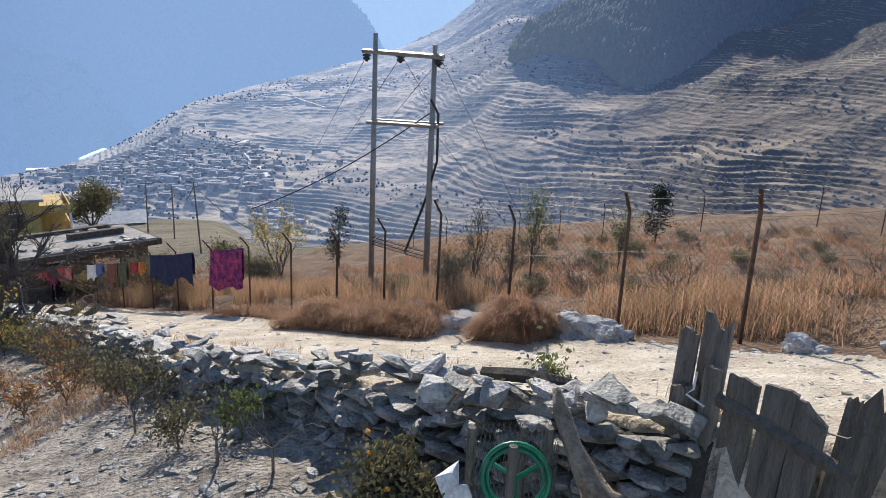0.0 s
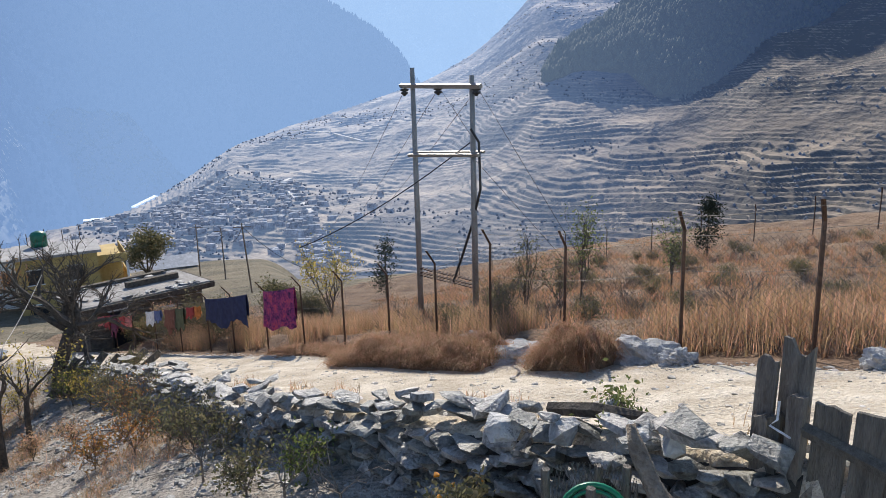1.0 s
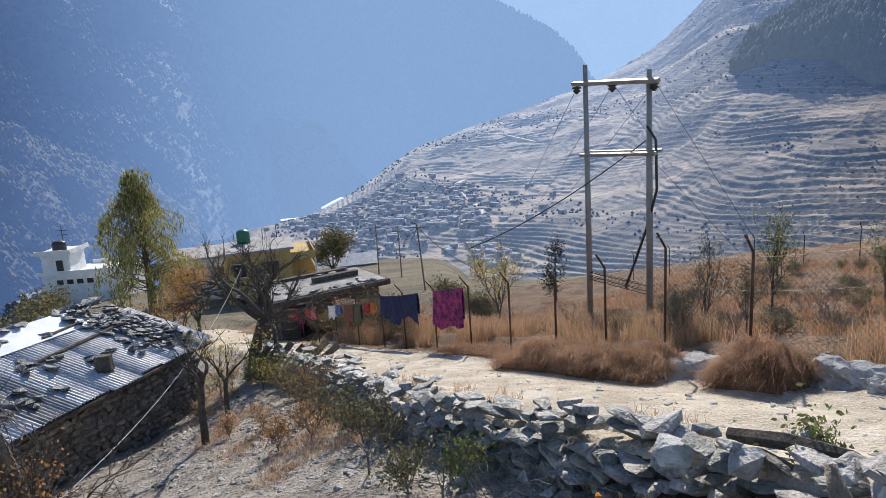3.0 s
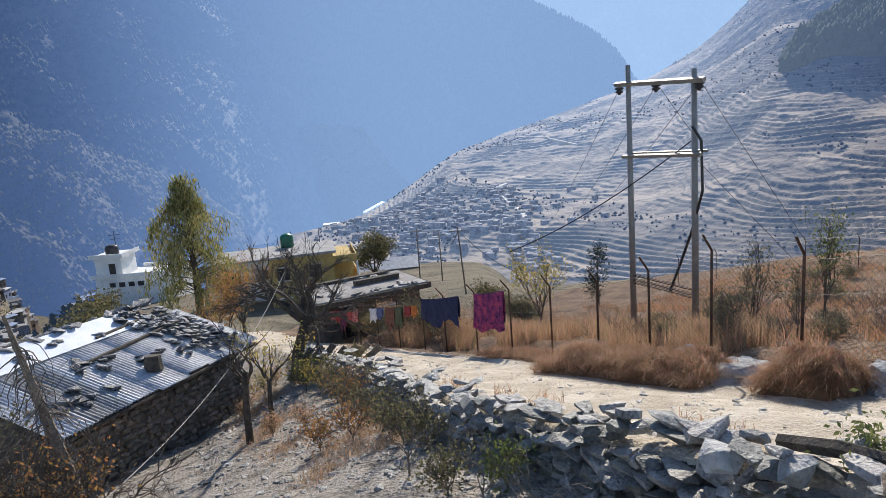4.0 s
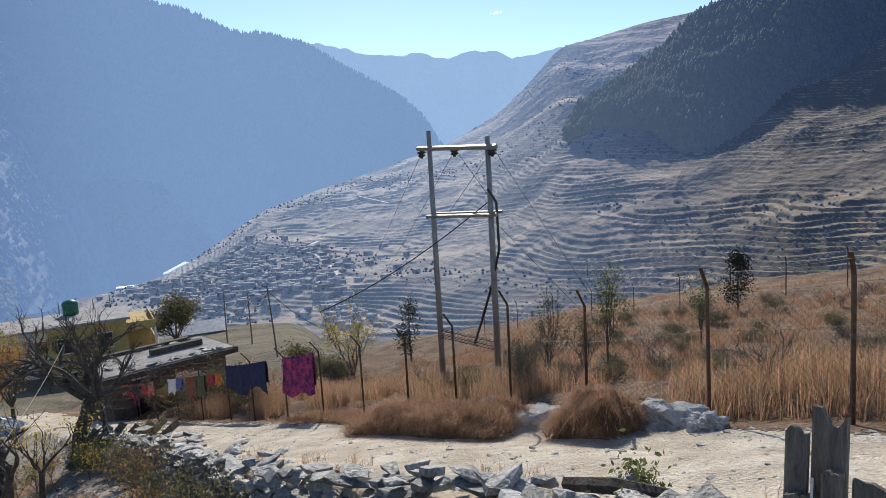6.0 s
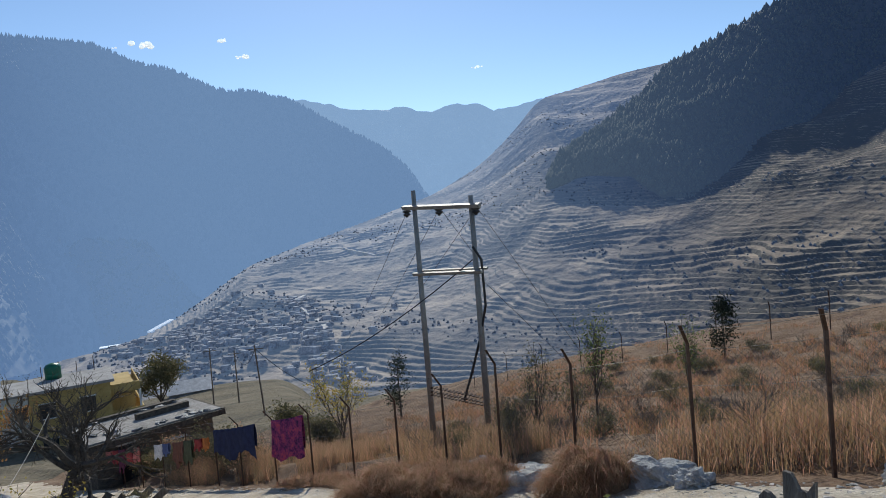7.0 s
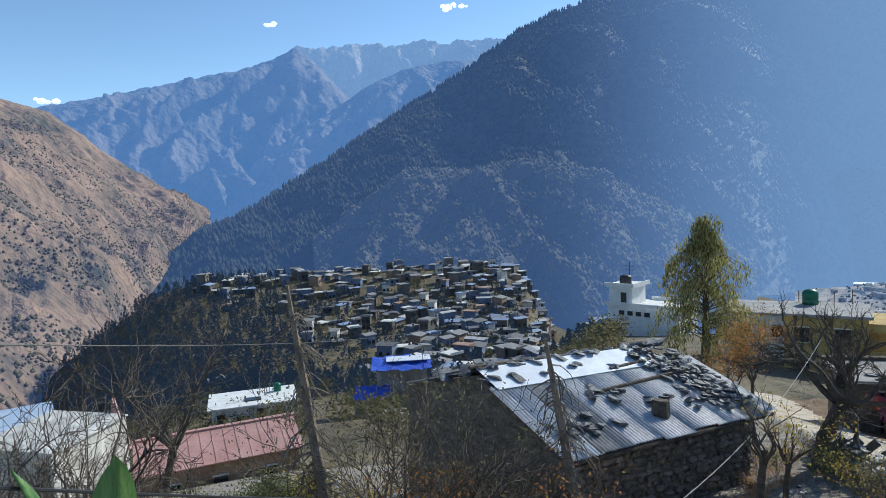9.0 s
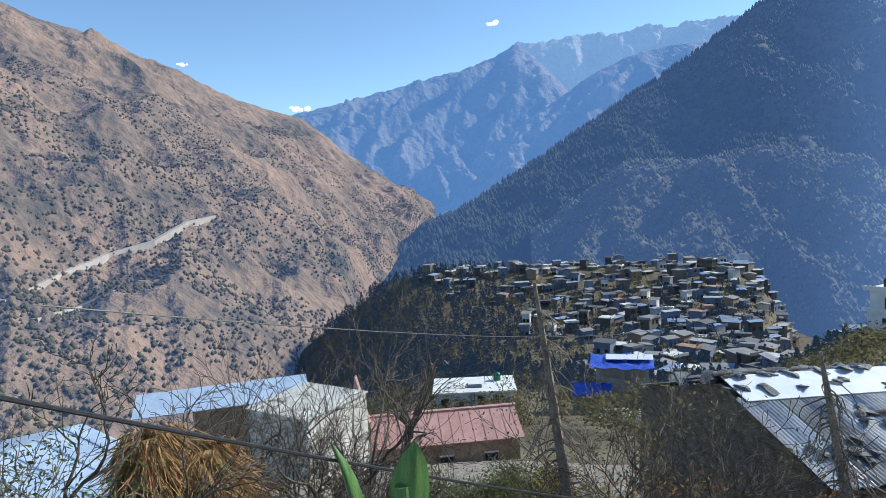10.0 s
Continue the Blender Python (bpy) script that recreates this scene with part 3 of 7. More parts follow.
# trees and scrub emit the same painted haze as their slopes
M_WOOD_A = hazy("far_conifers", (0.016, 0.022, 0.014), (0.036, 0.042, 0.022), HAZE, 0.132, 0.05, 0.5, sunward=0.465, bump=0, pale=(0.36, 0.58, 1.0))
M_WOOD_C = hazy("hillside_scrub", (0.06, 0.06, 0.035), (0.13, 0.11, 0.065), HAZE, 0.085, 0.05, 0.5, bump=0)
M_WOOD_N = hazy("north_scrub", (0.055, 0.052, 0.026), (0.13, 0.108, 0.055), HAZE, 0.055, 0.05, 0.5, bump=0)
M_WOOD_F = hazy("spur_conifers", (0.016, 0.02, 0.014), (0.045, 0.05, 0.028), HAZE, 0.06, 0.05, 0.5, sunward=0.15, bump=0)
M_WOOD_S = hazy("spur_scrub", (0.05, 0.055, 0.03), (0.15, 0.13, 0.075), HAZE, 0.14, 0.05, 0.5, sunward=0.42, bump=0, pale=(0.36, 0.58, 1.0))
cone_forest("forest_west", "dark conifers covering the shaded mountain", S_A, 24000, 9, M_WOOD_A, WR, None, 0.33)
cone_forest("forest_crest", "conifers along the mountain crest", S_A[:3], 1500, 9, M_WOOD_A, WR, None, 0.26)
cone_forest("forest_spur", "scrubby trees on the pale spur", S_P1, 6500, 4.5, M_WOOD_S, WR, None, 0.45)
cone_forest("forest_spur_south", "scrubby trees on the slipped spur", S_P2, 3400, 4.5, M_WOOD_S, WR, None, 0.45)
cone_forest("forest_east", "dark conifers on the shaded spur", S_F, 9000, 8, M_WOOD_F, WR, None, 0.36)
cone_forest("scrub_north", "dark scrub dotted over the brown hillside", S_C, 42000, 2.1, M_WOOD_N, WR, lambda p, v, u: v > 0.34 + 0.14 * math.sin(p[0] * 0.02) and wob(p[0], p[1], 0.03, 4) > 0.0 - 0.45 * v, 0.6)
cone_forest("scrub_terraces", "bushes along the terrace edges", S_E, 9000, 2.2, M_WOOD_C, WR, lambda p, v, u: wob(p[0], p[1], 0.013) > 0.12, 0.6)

# bluish emission lays painted haze over the town
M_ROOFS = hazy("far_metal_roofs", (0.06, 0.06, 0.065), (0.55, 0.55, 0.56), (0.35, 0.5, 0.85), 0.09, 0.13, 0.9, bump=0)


def far_town():
    V, F = [], []
    a, b = S_E.shape[:2]
    made = 0
    while made < 430:
        i, j = WR.randrange(int(a * 0.25), a - 30), WR.randrange(4, int(b * 0.36))
        p = S_E[i, j]
        az, el = bearing_of(p)
        core = math.exp(-((az + 24 + 1.2 * (el + 8)) / 6.5) ** 2) * math.exp(-((el + 8.4) / 2.2) ** 2)
        road = math.exp(-((az + 17.2 + 0.45 * (el + 8)) / 1.6) ** 2) * (1 if -13.5 < el < -5.8 else 0)
        if WR.random() > max(core, road):
            continue
        made += 1
        w, l, h = WR.uniform(1.8, 3.4), WR.uniform(2.4, 5.5), WR.uniform(2.0, 3.8)
        m = Matrix.Translation(p) @ Matrix.Rotation(WR.uniform(-0.9, 0.9) + math.radians(-az) * 0.3, 4, "Z")
        k = len(V)
        V += [tuple(m @ Vector(c)) for c in ((-l, -w, -3), (l, -w, -3), (l, w, -3), (-l, w, -3), (-l, -w, h), (l, -w, h), (l, w, h), (-l, w, h), (-l, 0, h + 0.9), (l, 0, h + 0.9))]
        F += [(k, k + 1, k + 5, k + 4), (k + 1, k + 2, k + 6, k + 5), (k + 2, k + 3, k + 7, k + 6), (k + 3, k, k + 4, k + 7), (k + 4, k + 5, k + 9, k + 8), (k + 6, k + 7, k + 8, k + 9)]
        F += [(k + 5, k + 6, k + 9, k + 9), (k + 7, k + 4, k + 8, k + 8)]
    F4 = [f for f in F if len(set(f)) == 4]
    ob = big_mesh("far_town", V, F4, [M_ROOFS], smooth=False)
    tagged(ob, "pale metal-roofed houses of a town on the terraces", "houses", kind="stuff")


far_town()


def on_slope(S, az, el):
    """The place on a slope at a bearing and elevation."""
    best, where = 9e9, None
    for i in range(0, S.shape[0], 3):
        row = S[i]
        A = np.degrees(np.arctan2(row[:, 0] - EYE[0], row[:, 1] - EYE[1]))
        E = np.degrees(np.arctan2(row[:, 2] - EYE[2], np.hypot(row[:, 0] - EYE[0], row[:, 1] - EYE[1])))
        c = (A - az) ** 2 + (E - el) ** 2
        j = int(c.argmin())
        if c[j] < best:
            best, where = c[j], row[j]
    return Vector(where)


def ribbon(name, label, S, marks, width, m, category):
    P = [on_slope(S, *k) for k in marks]
    V, F = [], []
    for i, p in enumerate(P):
        t = (P[min(i + 1, len(P) - 1)] - P[max(i - 1, 0)]).normalized()
        n = Vector((t.y, -t.x, 0)).normalized() * width
        V += [tuple(p + n + Vector((0, 0, 1.5))), tuple(p - n + Vector((0, 0, 1.5))), tuple(p - n - Vector((0, 0, 3))), tuple(p + n - Vector((0, 0, 3)))]
    for i in range(len(P) - 1):
        for k in range(4):
            F.append((i * 4 + k, i * 4 + (k + 1) % 4, i * 4 + 4 + (k + 1) % 4, i * 4 + 4 + k))
    return tagged(mesh(name, V, F, m), label, category, kind="structure")


# track colours, with a little haze painted on as emission
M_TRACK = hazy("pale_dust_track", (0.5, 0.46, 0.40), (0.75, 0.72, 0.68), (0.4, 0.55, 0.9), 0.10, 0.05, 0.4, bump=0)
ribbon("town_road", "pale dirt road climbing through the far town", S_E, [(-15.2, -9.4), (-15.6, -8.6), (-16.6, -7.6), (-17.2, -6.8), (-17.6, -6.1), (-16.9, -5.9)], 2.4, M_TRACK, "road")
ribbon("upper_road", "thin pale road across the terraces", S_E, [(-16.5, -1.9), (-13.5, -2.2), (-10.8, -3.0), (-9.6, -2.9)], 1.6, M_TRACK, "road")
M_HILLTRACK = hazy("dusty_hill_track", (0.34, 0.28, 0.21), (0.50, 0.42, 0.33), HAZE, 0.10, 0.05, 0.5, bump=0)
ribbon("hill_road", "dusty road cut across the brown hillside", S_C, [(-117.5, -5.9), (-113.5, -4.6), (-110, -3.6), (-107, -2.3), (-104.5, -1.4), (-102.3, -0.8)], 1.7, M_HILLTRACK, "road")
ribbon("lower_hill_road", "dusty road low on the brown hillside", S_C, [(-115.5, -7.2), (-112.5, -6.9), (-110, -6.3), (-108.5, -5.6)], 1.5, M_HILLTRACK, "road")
# near-white glowing surface: sun glint painted on river and hall roof
glint_mat = hazy("painted_glint", (0.7, 0.75, 0.8), (0.9, 0.92, 0.95), (0.6, 0.75, 1.0), 0.35, 0.05, 0.3, bump=0)
ribbon("river", "river at the valley bottom with a painted glint", S_E, [(-29.4, -6.6), (-28.6, -6.2), (-27.8, -5.9)], 5.0, glint_mat, "river")
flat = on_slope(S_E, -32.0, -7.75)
hall = thing("far_hall", tuple(flat), "broad white roof with painted sun glare", "building", rz=30)
part("roof", box(-15, -7, 0, 15, 7, 0.8), glint_mat, hall)
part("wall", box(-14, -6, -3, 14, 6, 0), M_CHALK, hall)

# small clouds
# sunlit brightness of the clouds is put in as glow
M_CLOUD = mat("white_cloud", (0.9, 0.9, 0.9), (1, 1, 1), 0.01, 1.0, 0, glow=(0.9, 0.95, 1.0), glow_strength=0.75)


def cloud(az, el, w):
    c = Vector(polar(np.array(az), np.array(el), np.array(4500.0)))
    items = []
    rng = random.Random(int(az * 10) + 500)
    for _ in range(9):
        bm = bmesh.new()
        bmesh.ops.create_icosphere(bm, subdivisions=2, radius=1)
        o = Vector((rng.gauss(0, 0.45), rng.gauss(0, 0.2), rng.gauss(0, 0.12))) * w
        r = w * rng.uniform(0.12, 0.34)
        V = [tuple(v.co * r * (1 + 0.25 * noise.noise(v.co * 2.2 + o)) * 1.0 + o) for v in bm.verts]
        items.append(([(x, y, z * 0.7) for x, y, z in V], [tuple(v.index for v in f.verts) for f in bm.faces]))
        bm.free()
    V, F = merge(*items)
    ob = mesh("cloud", V, F, M_CLOUD, smooth=True)
    ob.matrix_basis = pose(*c, 0, 0, -az)
    tagged(ob, "small white fair-weather cloud", "cloud", "clouds", "structure")


for az, el, w in ((-27.5, 14.85, 75), (-21.7, 15.2, 48), (-20.2, 14.0, 50), (-29.6, 14.6, 18), (-0.8, 12.1, 36), (-78.4, 13.9, 62), (-63.2, 15.1, 75), (-103.7, 11.3, 40), (-95.0, 7.8, 70)):
    cloud(az, el, w)


# ---- the lane ----
def at_sd(s, d, dz=0.0):
    x, y = xy_of(s, d)
    return Vector((x, y, gz(x, y) + dz))


# dry stone wall
LANE_DIR = math.degrees(math.atan2(0.65, -0.76))
wall = thing("stone_wall", (0, 0, 0), "dry stone retaining wall of grey slate along the lane", "wall", kind="structure")
core = []
for lo, hi in ((0.75, 21.0), (-3.0, -0.35)):
    n = int((hi - lo) / 0.5)
    V, F = [], []
    for i in range(n + 1):
        s = lo + (hi - lo) * i / n
        wd = float(wall_d(s))
        top = float(lane_z(s) + 0.17 * wd)
        for d, z in ((wd - 0.35, top - 1.5), (wd + 0.30, top - 1.5), (wd + 0.08, top - 0.10), (wd - 0.30, top - 0.02)):
            x, y = xy_of(s, d)
            V.append((x, y, z))
    for i in range(n):
        for k in range(4):
            F.append((i * 4 + k, i * 4 + (k + 1) % 4, i * 4 + 4 + (k + 1) % 4, i * 4 + 4 + k))
    F += [(0, 1, 2, 3), (n * 4, n * 4 + 3, n * 4 + 2, n * 4 + 1)]
    core.append((V, F))
part("wall_core", merge(*core), M_CORE, wall)
WS = random.Random(5)
rest = []
count = 0
for lo, hi in ((0.75, 21.0), (-3.0, -0.35)):
    for course in range(10):
        s = lo + WS.uniform(0, 0.2)
        while s < hi:
            w = WS.choice((0.12, 0.15, 0.18, 0.22, 0.26, 0.36)) * (1.0 if course < 9 else 1.25)
            h = WS.uniform(0.06, 0.14)
            wd = float(wall_d(s + w / 2))
            top = float(lane_z(s) + 0.17 * wd)
            z = top - 1.12 + 0.124 * course + WS.uniform(-0.03, 0.03)
            d = wd + 0.30 - 0.020 * course + WS.uniform(-0.05, 0.05)
            if course == 9:
                d, z, h = wd + 0.02 + WS.uniform(-0.14, 0.18), top + 0.07 + WS.uniform(-0.04, 0.07), h * 1.35
            x, y = xy_of(s + w / 2, d)
            size = (w * 1.2, WS.uniform(0.22, 0.36), h * (1.05 if course < 9 else 0.85))
            if course == 9:
                size = (w * 1.25, WS.uniform(0.24, 0.42), h * 0.8)
            rot = (WS.uniform(-9, 9) * (1.0 if course < 9 else 2.2), WS.uniform(-9, 9) * (1.0 if course < 9 else 2.0), LANE_DIR + WS.uniform(-22, 22))
            if count < 300 and (course > 4 or s < 3.5) and s < 9.5:
                stone(wall, (x, y, z), size, rot)
                count += 1
            else:
                rest.append(moved(WS.choice(RUBBLE), Matrix.LocRotScale((x, y, z), Euler([radians(a) for a in rot]), size)))
            if course == 9 and WS.random() < 0.85:
                x, y = xy_of(s + w / 2, d + WS.uniform(-0.28, 0.12))
                rest.append(moved(WS.choice(RUBBLE), Matrix.LocRotScale((x, y, z + WS.uniform(0.02, 0.13)), Euler((WS.uniform(-0.3, 0.3), WS.uniform(-0.3, 0.3), WS.uniform(0, 6))), (w * 0.9, 0.28, h * 0.6))))
            s += w * 0.94
V, F = merge(*rest)
tagged(part("wall_rubble", (V, F), M_STONE_I, wall), kind="stuff")

# pale boulders by the gate end of the wall
for s, d, w, h in ((1.80, 4.66, 0.30, 0.15), (1.52, 4.70, 0.24, 0.12), (2.4, 4.75, 0.27, 0.13), (2.95, 4.8, 0.34, 0.13)):
    x, y = xy_of(s, d)
    ob = new("boulder", RNG.choice(ROCKS))
    ob.matrix_basis = Matrix.LocRotScale((x, y, float(lane_z(s) + 0.17 * 4.5) + 0.12), Euler((0.1, 0.1, s * 3)), (w, w * 0.8, h * 1.7))
    tagged(ob, "pale grey boulder set in the wall top", "boulder", "boulders of the wall")

# loose gravel and stones on the lane and in the yard
peb = []
for _ in range(3600):
    s, d = WS.uniform(-3, 24), WS.uniform(0.3, 4.4)
    if WS.random() < 0.35:
        d = WS.choice((WS.gauss(0.7, 0.25), WS.gauss(4.2, 0.2)))
    p = at_sd(s, d)
    k = WS.choice((0.012, 0.015, 0.02, 0.02, 0.02, 0.03, 0.03, 0.04, 0.05, 0.08))
    peb.append(moved(WS.choice(RUBBLE), Matrix.LocRotScale(p, Euler((0, 0, WS.uniform(0, 6))), (k * 1.4, k, k * 0.5))))
tagged(mesh("gravel", *merge(*peb), M_GRAVEL), "pale loose stones strewn over the lane", "gravel", kind="stuff")
peb = []
for _ in range(2400):
    s, d = WS.uniform(2, 18), 4.9 + abs(WS.gauss(0, 2.4))
    p = at_sd(s, d)
    k = WS.choice((0.02, 0.03, 0.05, 0.05, 0.08, 0.12))
    peb.append(moved(WS.choice(RUBBLE), Matrix.LocRotScale(p, Euler((0, 0, WS.uniform(0, 6))), (k * 1.4, k, k * 0.6))))
tagged(mesh("yard_stones", *merge(*peb), M_STONE_I), "grey stones and clods on the yard slope", "stones", kind="stuff")

# white rock outcrops at the foot of the fence
for s, d, a, b, c, r in ((7.2, 0.15, 1.5, 0.9, 0.85, 15), (6.1, 0.45, 1.5, 1.3, 0.5, 70), (4.0, 0.3, 1.45, 0.8, 0.62, 10), (10.2, 0.7, 0.7, 0.4, 0.4, 0), (9.3, 0.6, 0.5, 0.4, 0.4, 0), (1.1, 0.5, 0.55, 0.4, 0.35, 0), (0.2, 0.3, 0.4, 0.3, 0.3, 0), (3.4, 0.5, 0.5, 0.45, 0.4, 40)):
    bm = bmesh.new()
    bmesh.ops.create_icosphere(bm, subdivisions=4, radius=0.5)
    for v in bm.verts:
        v.co *= 0.86 + 0.42 * noise.fractal(v.co * 2.6 + Vector((s * 3, d, 0)), 0.7, 2.1, 6)
        v.co.z = max(v.co.z, -0.3)
    me = bpy.data.meshes.new("rock_outcrop")
    bm.to_mesh(me)
    bm.free()
    me.materials.append(M_CHALK)
    ob = new("rock_outcrop", me)
    ob.matrix_basis = Matrix.LocRotScale(at_sd(s, d, 0.05), Euler((0, 0, radians(LANE_DIR + r))), (a, b, c))
    tagged(ob, "whitish weathered rock breaking out of the lane bank", "rock", "rock outcrops")


# ---- fence ----
def fence_post(parent, p, h=1.78, lean=0.0):
    """An angle-steel post whose top bends over the lane."""
    t = 0.021
    V, F = [], []
    line = [(0, 0, -0.3), (0, 0, h), (0.27 * -0.65 + 0.04, 0.27 * -0.76, h + 0.30)]
    for q in ((-t, -t), (t, -t), (t, -t * 0.3), (-t * 0.3, -t * 0.3), (-t * 0.3, t), (-t, t)):
        for l in line:
            V.append((l[0] + q[0], l[1] + q[1], l[2]))
    for k in range(6):
        for j in range(2):
            a, b = k * 3 + j, ((k + 1) % 6) * 3 + j
            F.append((a, b, b + 1, a + 1))
    F += [tuple(k * 3 + 2 for k in range(6))]
    ob = part("post", (V, F), M_STEEL, parent)
    ob.location = p
    ob.rotation_euler = (lean * 0.6, lean, 0)
    return ob


FENCE_S = [-4.4, -2.2, 0.0, 1.92, 3.63, 5.61, 7.2, 8.59, 10.04, 11.64, 13.34, 15.14, 17.06, 18.64, 20.76, 22.9, 25.07, 27.03, 29.2, 31.23]
fence = thing("wire_fence", (0, 0, 0), "rusty chain-link fence on bent steel posts beside the lane", "fence")
FB = []
for k, s in enumerate(FENCE_S):
    x, y = xy_of(s, 0)
    z = float(lane_z(s)) + (0.35 if 6.8 < s < 7.5 else 0.12 if 3 < s < 9 else 0.0)
    FB.append(Vector((x, y, z)))
    fence_post(fence, FB[-1], lean=WS.uniform(-0.01, 0.01))


def along(h, dx=0.0):
    return [b + Vector((dx * -0.65, dx * -0.76, h)) for b in FB]


for h, dx in ((1.2, 0), (1.7, 0), (2.0, 0.24)):
    P = []
    for a, b in zip(along(h, dx)[:-1], along(h, dx)[1:]):
        P += sag(a, b, 0.03, 5)[:-1]
    P.append(along(h, dx)[-1])
    part("strand", tube(P, 0.0035, 4), M_WIRE, fence)


def chain_link():
    V, F = [], []
    h, step, t = 1.55, 0.09, 0.0022
    for a, b in zip(FB[:15], FB[1:16]):
        w = (b - a).length
        u = (b - a) / w
        n = int(w / step) + int(h / step)
        for sgn in (1, -1):
            for k in range(n):
                x0 = -h + k * step
                lo, hi = max(0, -x0), min(h, w - x0)
                if hi <= lo:
                    continue
                pts = []
                for q in (lo, hi):
                    xx = x0 + q
                    zz = q if sgn == 1 else h - q
                    pts.append(a + u * xx + Vector((0, 0, 0.1 + zz)))
                k0 = len(V)
                o = Vector((0, 0, t))
                o2 = Vector((0.65 * t, 0.76 * t, 0))
                V.extend(tuple(p + q) for p in pts for q in (o, -o + o2, -o - o2))
                F.extend([(k0, k0 + 1, k0 + 4, k0 + 3), (k0 + 1, k0 + 2, k0 + 5, k0 + 4), (k0 + 2, k0, k0 + 3, k0 + 5)])
    return V, F


part("chain_link_mesh", chain_link(), M_WIRE, fence)

# the further fence across the field
fence2 = thing("field_fence", (0, 0, 0), "thin wire fence on steel posts across the dry field", "fence")
PB = []
for k in range(15):
    t = k / 14
    x, y = -2.0 + 32.0 * t, 45.5 - 20.0 * t
    PB.append(Vector((x, y, gz(x, y))))
    fence_post(fence2, PB[-1], 1.7)
for h in (0.9, 1.5):
    part("strand", tube([p + Vector((0, 0, h)) for p in PB], 0.007, 4), M_WIRE, fence2)

# ---- washing on the fence ----
M_NAVY = mat("navy_cloth", (0.012, 0.016, 0.05), (0.03, 0.04, 0.11), 6, 0.9, 0.2)
M_MAGENTA = mat("magenta_floral_cloth", (0.035, 0.008, 0.06), (0.50, 0.07, 0.12), 6, 0.9, 0.1, fine=24, c3=(0.24, 0.03, 0.14))
CLOTHS = [mat("washing_" + n, a, tuple(min(1, c * 1.7) for c in a), 8, 0.9, 0.1) for n, a in (("red", (0.30, 0.05, 0.05)), ("rose", (0.42, 0.14, 0.13)), ("pale", (0.55, 0.55, 0.56)), ("brown", (0.16, 0.07, 0.05)), ("olive", (0.09, 0.10, 0.06)), ("orange", (0.48, 0.17, 0.05)), ("blue", (0.10, 0.13, 0.26)), ("plum", (0.12, 0.03, 0.06)))]


def cloth(name, label, a, b, drop, m, ragged=0.15, seed=1, category="cloth", group=""):
    """A cloth folded over a wire: two hanging leaves with folds and an uneven hem."""
    rng = random.Random(seed)
    a, b = Vector(a), Vector(b)
    nx, ny = 18, 10
    V, F = [], []
    side = Vector((-0.65, -0.76, 0))
    for leaf, (sg, dl) in enumerate(((1, drop), (-1, drop * 0.8))):
        hem = [dl * (1 - ragged * (0.5 + 0.5 * math.sin(i * 0.55 + seed * 1.7 + leaf)) - ragged * 0.4 * rng.random()) for i in range(nx + 1)]
        k0 = len(V)
        for j in range(ny + 1):
            for i in range(nx + 1):
                t, q = i / nx, j / ny
                p = a.lerp(b, t) - Vector((0, 0, hem[i] * q + 0.03 * math.sin(t * math.pi)))
                p += side * sg * (0.012 + 0.05 * q * (1 + math.sin(i * 1.1 + seed)) * 0.5 + 0.02 * math.sin(i * 2.3 + j * 0.4))
                V.append(tuple(p))
        for j in range(ny):
            for i in range(nx):
                c = k0 + j * (nx + 1) + i
                F.append((c, c + 1, c + nx + 2, c + nx + 1))
    n0 = (nx + 1) * (ny + 1)
    for i in range(nx):
        F.append((i, n0 + i, n0 + i + 1, i + 1))
    ob = mesh(name, V, F, m, smooth=True)
    return tagged(ob, label, category, group)


def wire_at(s, h=1.72, d=0.05):
    x, y = xy_of(s, d)
    return Vector((x, y, float(np.interp(s, FENCE_S, [p.z for p in FB])) + h))


cloth("navy_blanket", "navy blue blanket hung over the fence wire", wire_at(16.0, 1.74), wire_at(18.6, 1.74), 1.02, M_NAVY, 0.30, 3, "blanket")
cloth("floral_cloth", "magenta floral cloth hung over the fence wire", wire_at(13.55, 1.78), wire_at(15.1, 1.76), 1.10, M_MAGENTA, 0.10, 6, "cloth")
for k, (s, m, w, drop) in enumerate(((19.0, 5, 0.35, 0.45), (19.45, 0, 0.5, 0.4), (20.2, 4, 0.6, 0.85), (20.9, 3, 0.8, 0.95), (22.1, 6, 0.5, 0.5), (22.7, 2, 0.7, 0.6), (25.0, 1, 0.6, 0.6), (25.7, 0, 0.6, 0.65), (26.6, 7, 0.6, 0.95), (27.4, 0, 0.5, 0.6), (28.1, 1, 0.7, 0.5), (30.0, 3, 0.9, 0.9), (30.9, 1, 0.4, 0.5))):
    cloth("washing", "small garment drying on the fence wire", wire_at(s, 1.55), wire_at(s + w * 1.1, 1.55), drop, CLOTHS[m], 0.3, k + 11, "garment", "washing on the fence")

# ---- electricity poles ----
hp = thing("pole_structure", (0, 0, 0), "twin galvanised electricity poles with crossarms standing behind the fence", "electricity pole")
PL, PR = Vector((-1.91, 19.41, 0)), Vector((-0.21, 17.73, 0))
PL.z, PR.z = gz(PL.x, PL.y) - 0.3, gz(PR.x, PR.y) - 0.3
for p, top in ((PL, 5.40), (PR, 5.08)):
    part("pole", tube([p, (p.x, p.y, (p.z + top) / 2), (p.x, p.y, top)], [0.09, 0.08, 0.065], 12), M_POLE, hp, smooth=True)
ax = (PR - PL)
ax.z = 0
ax.normalize()


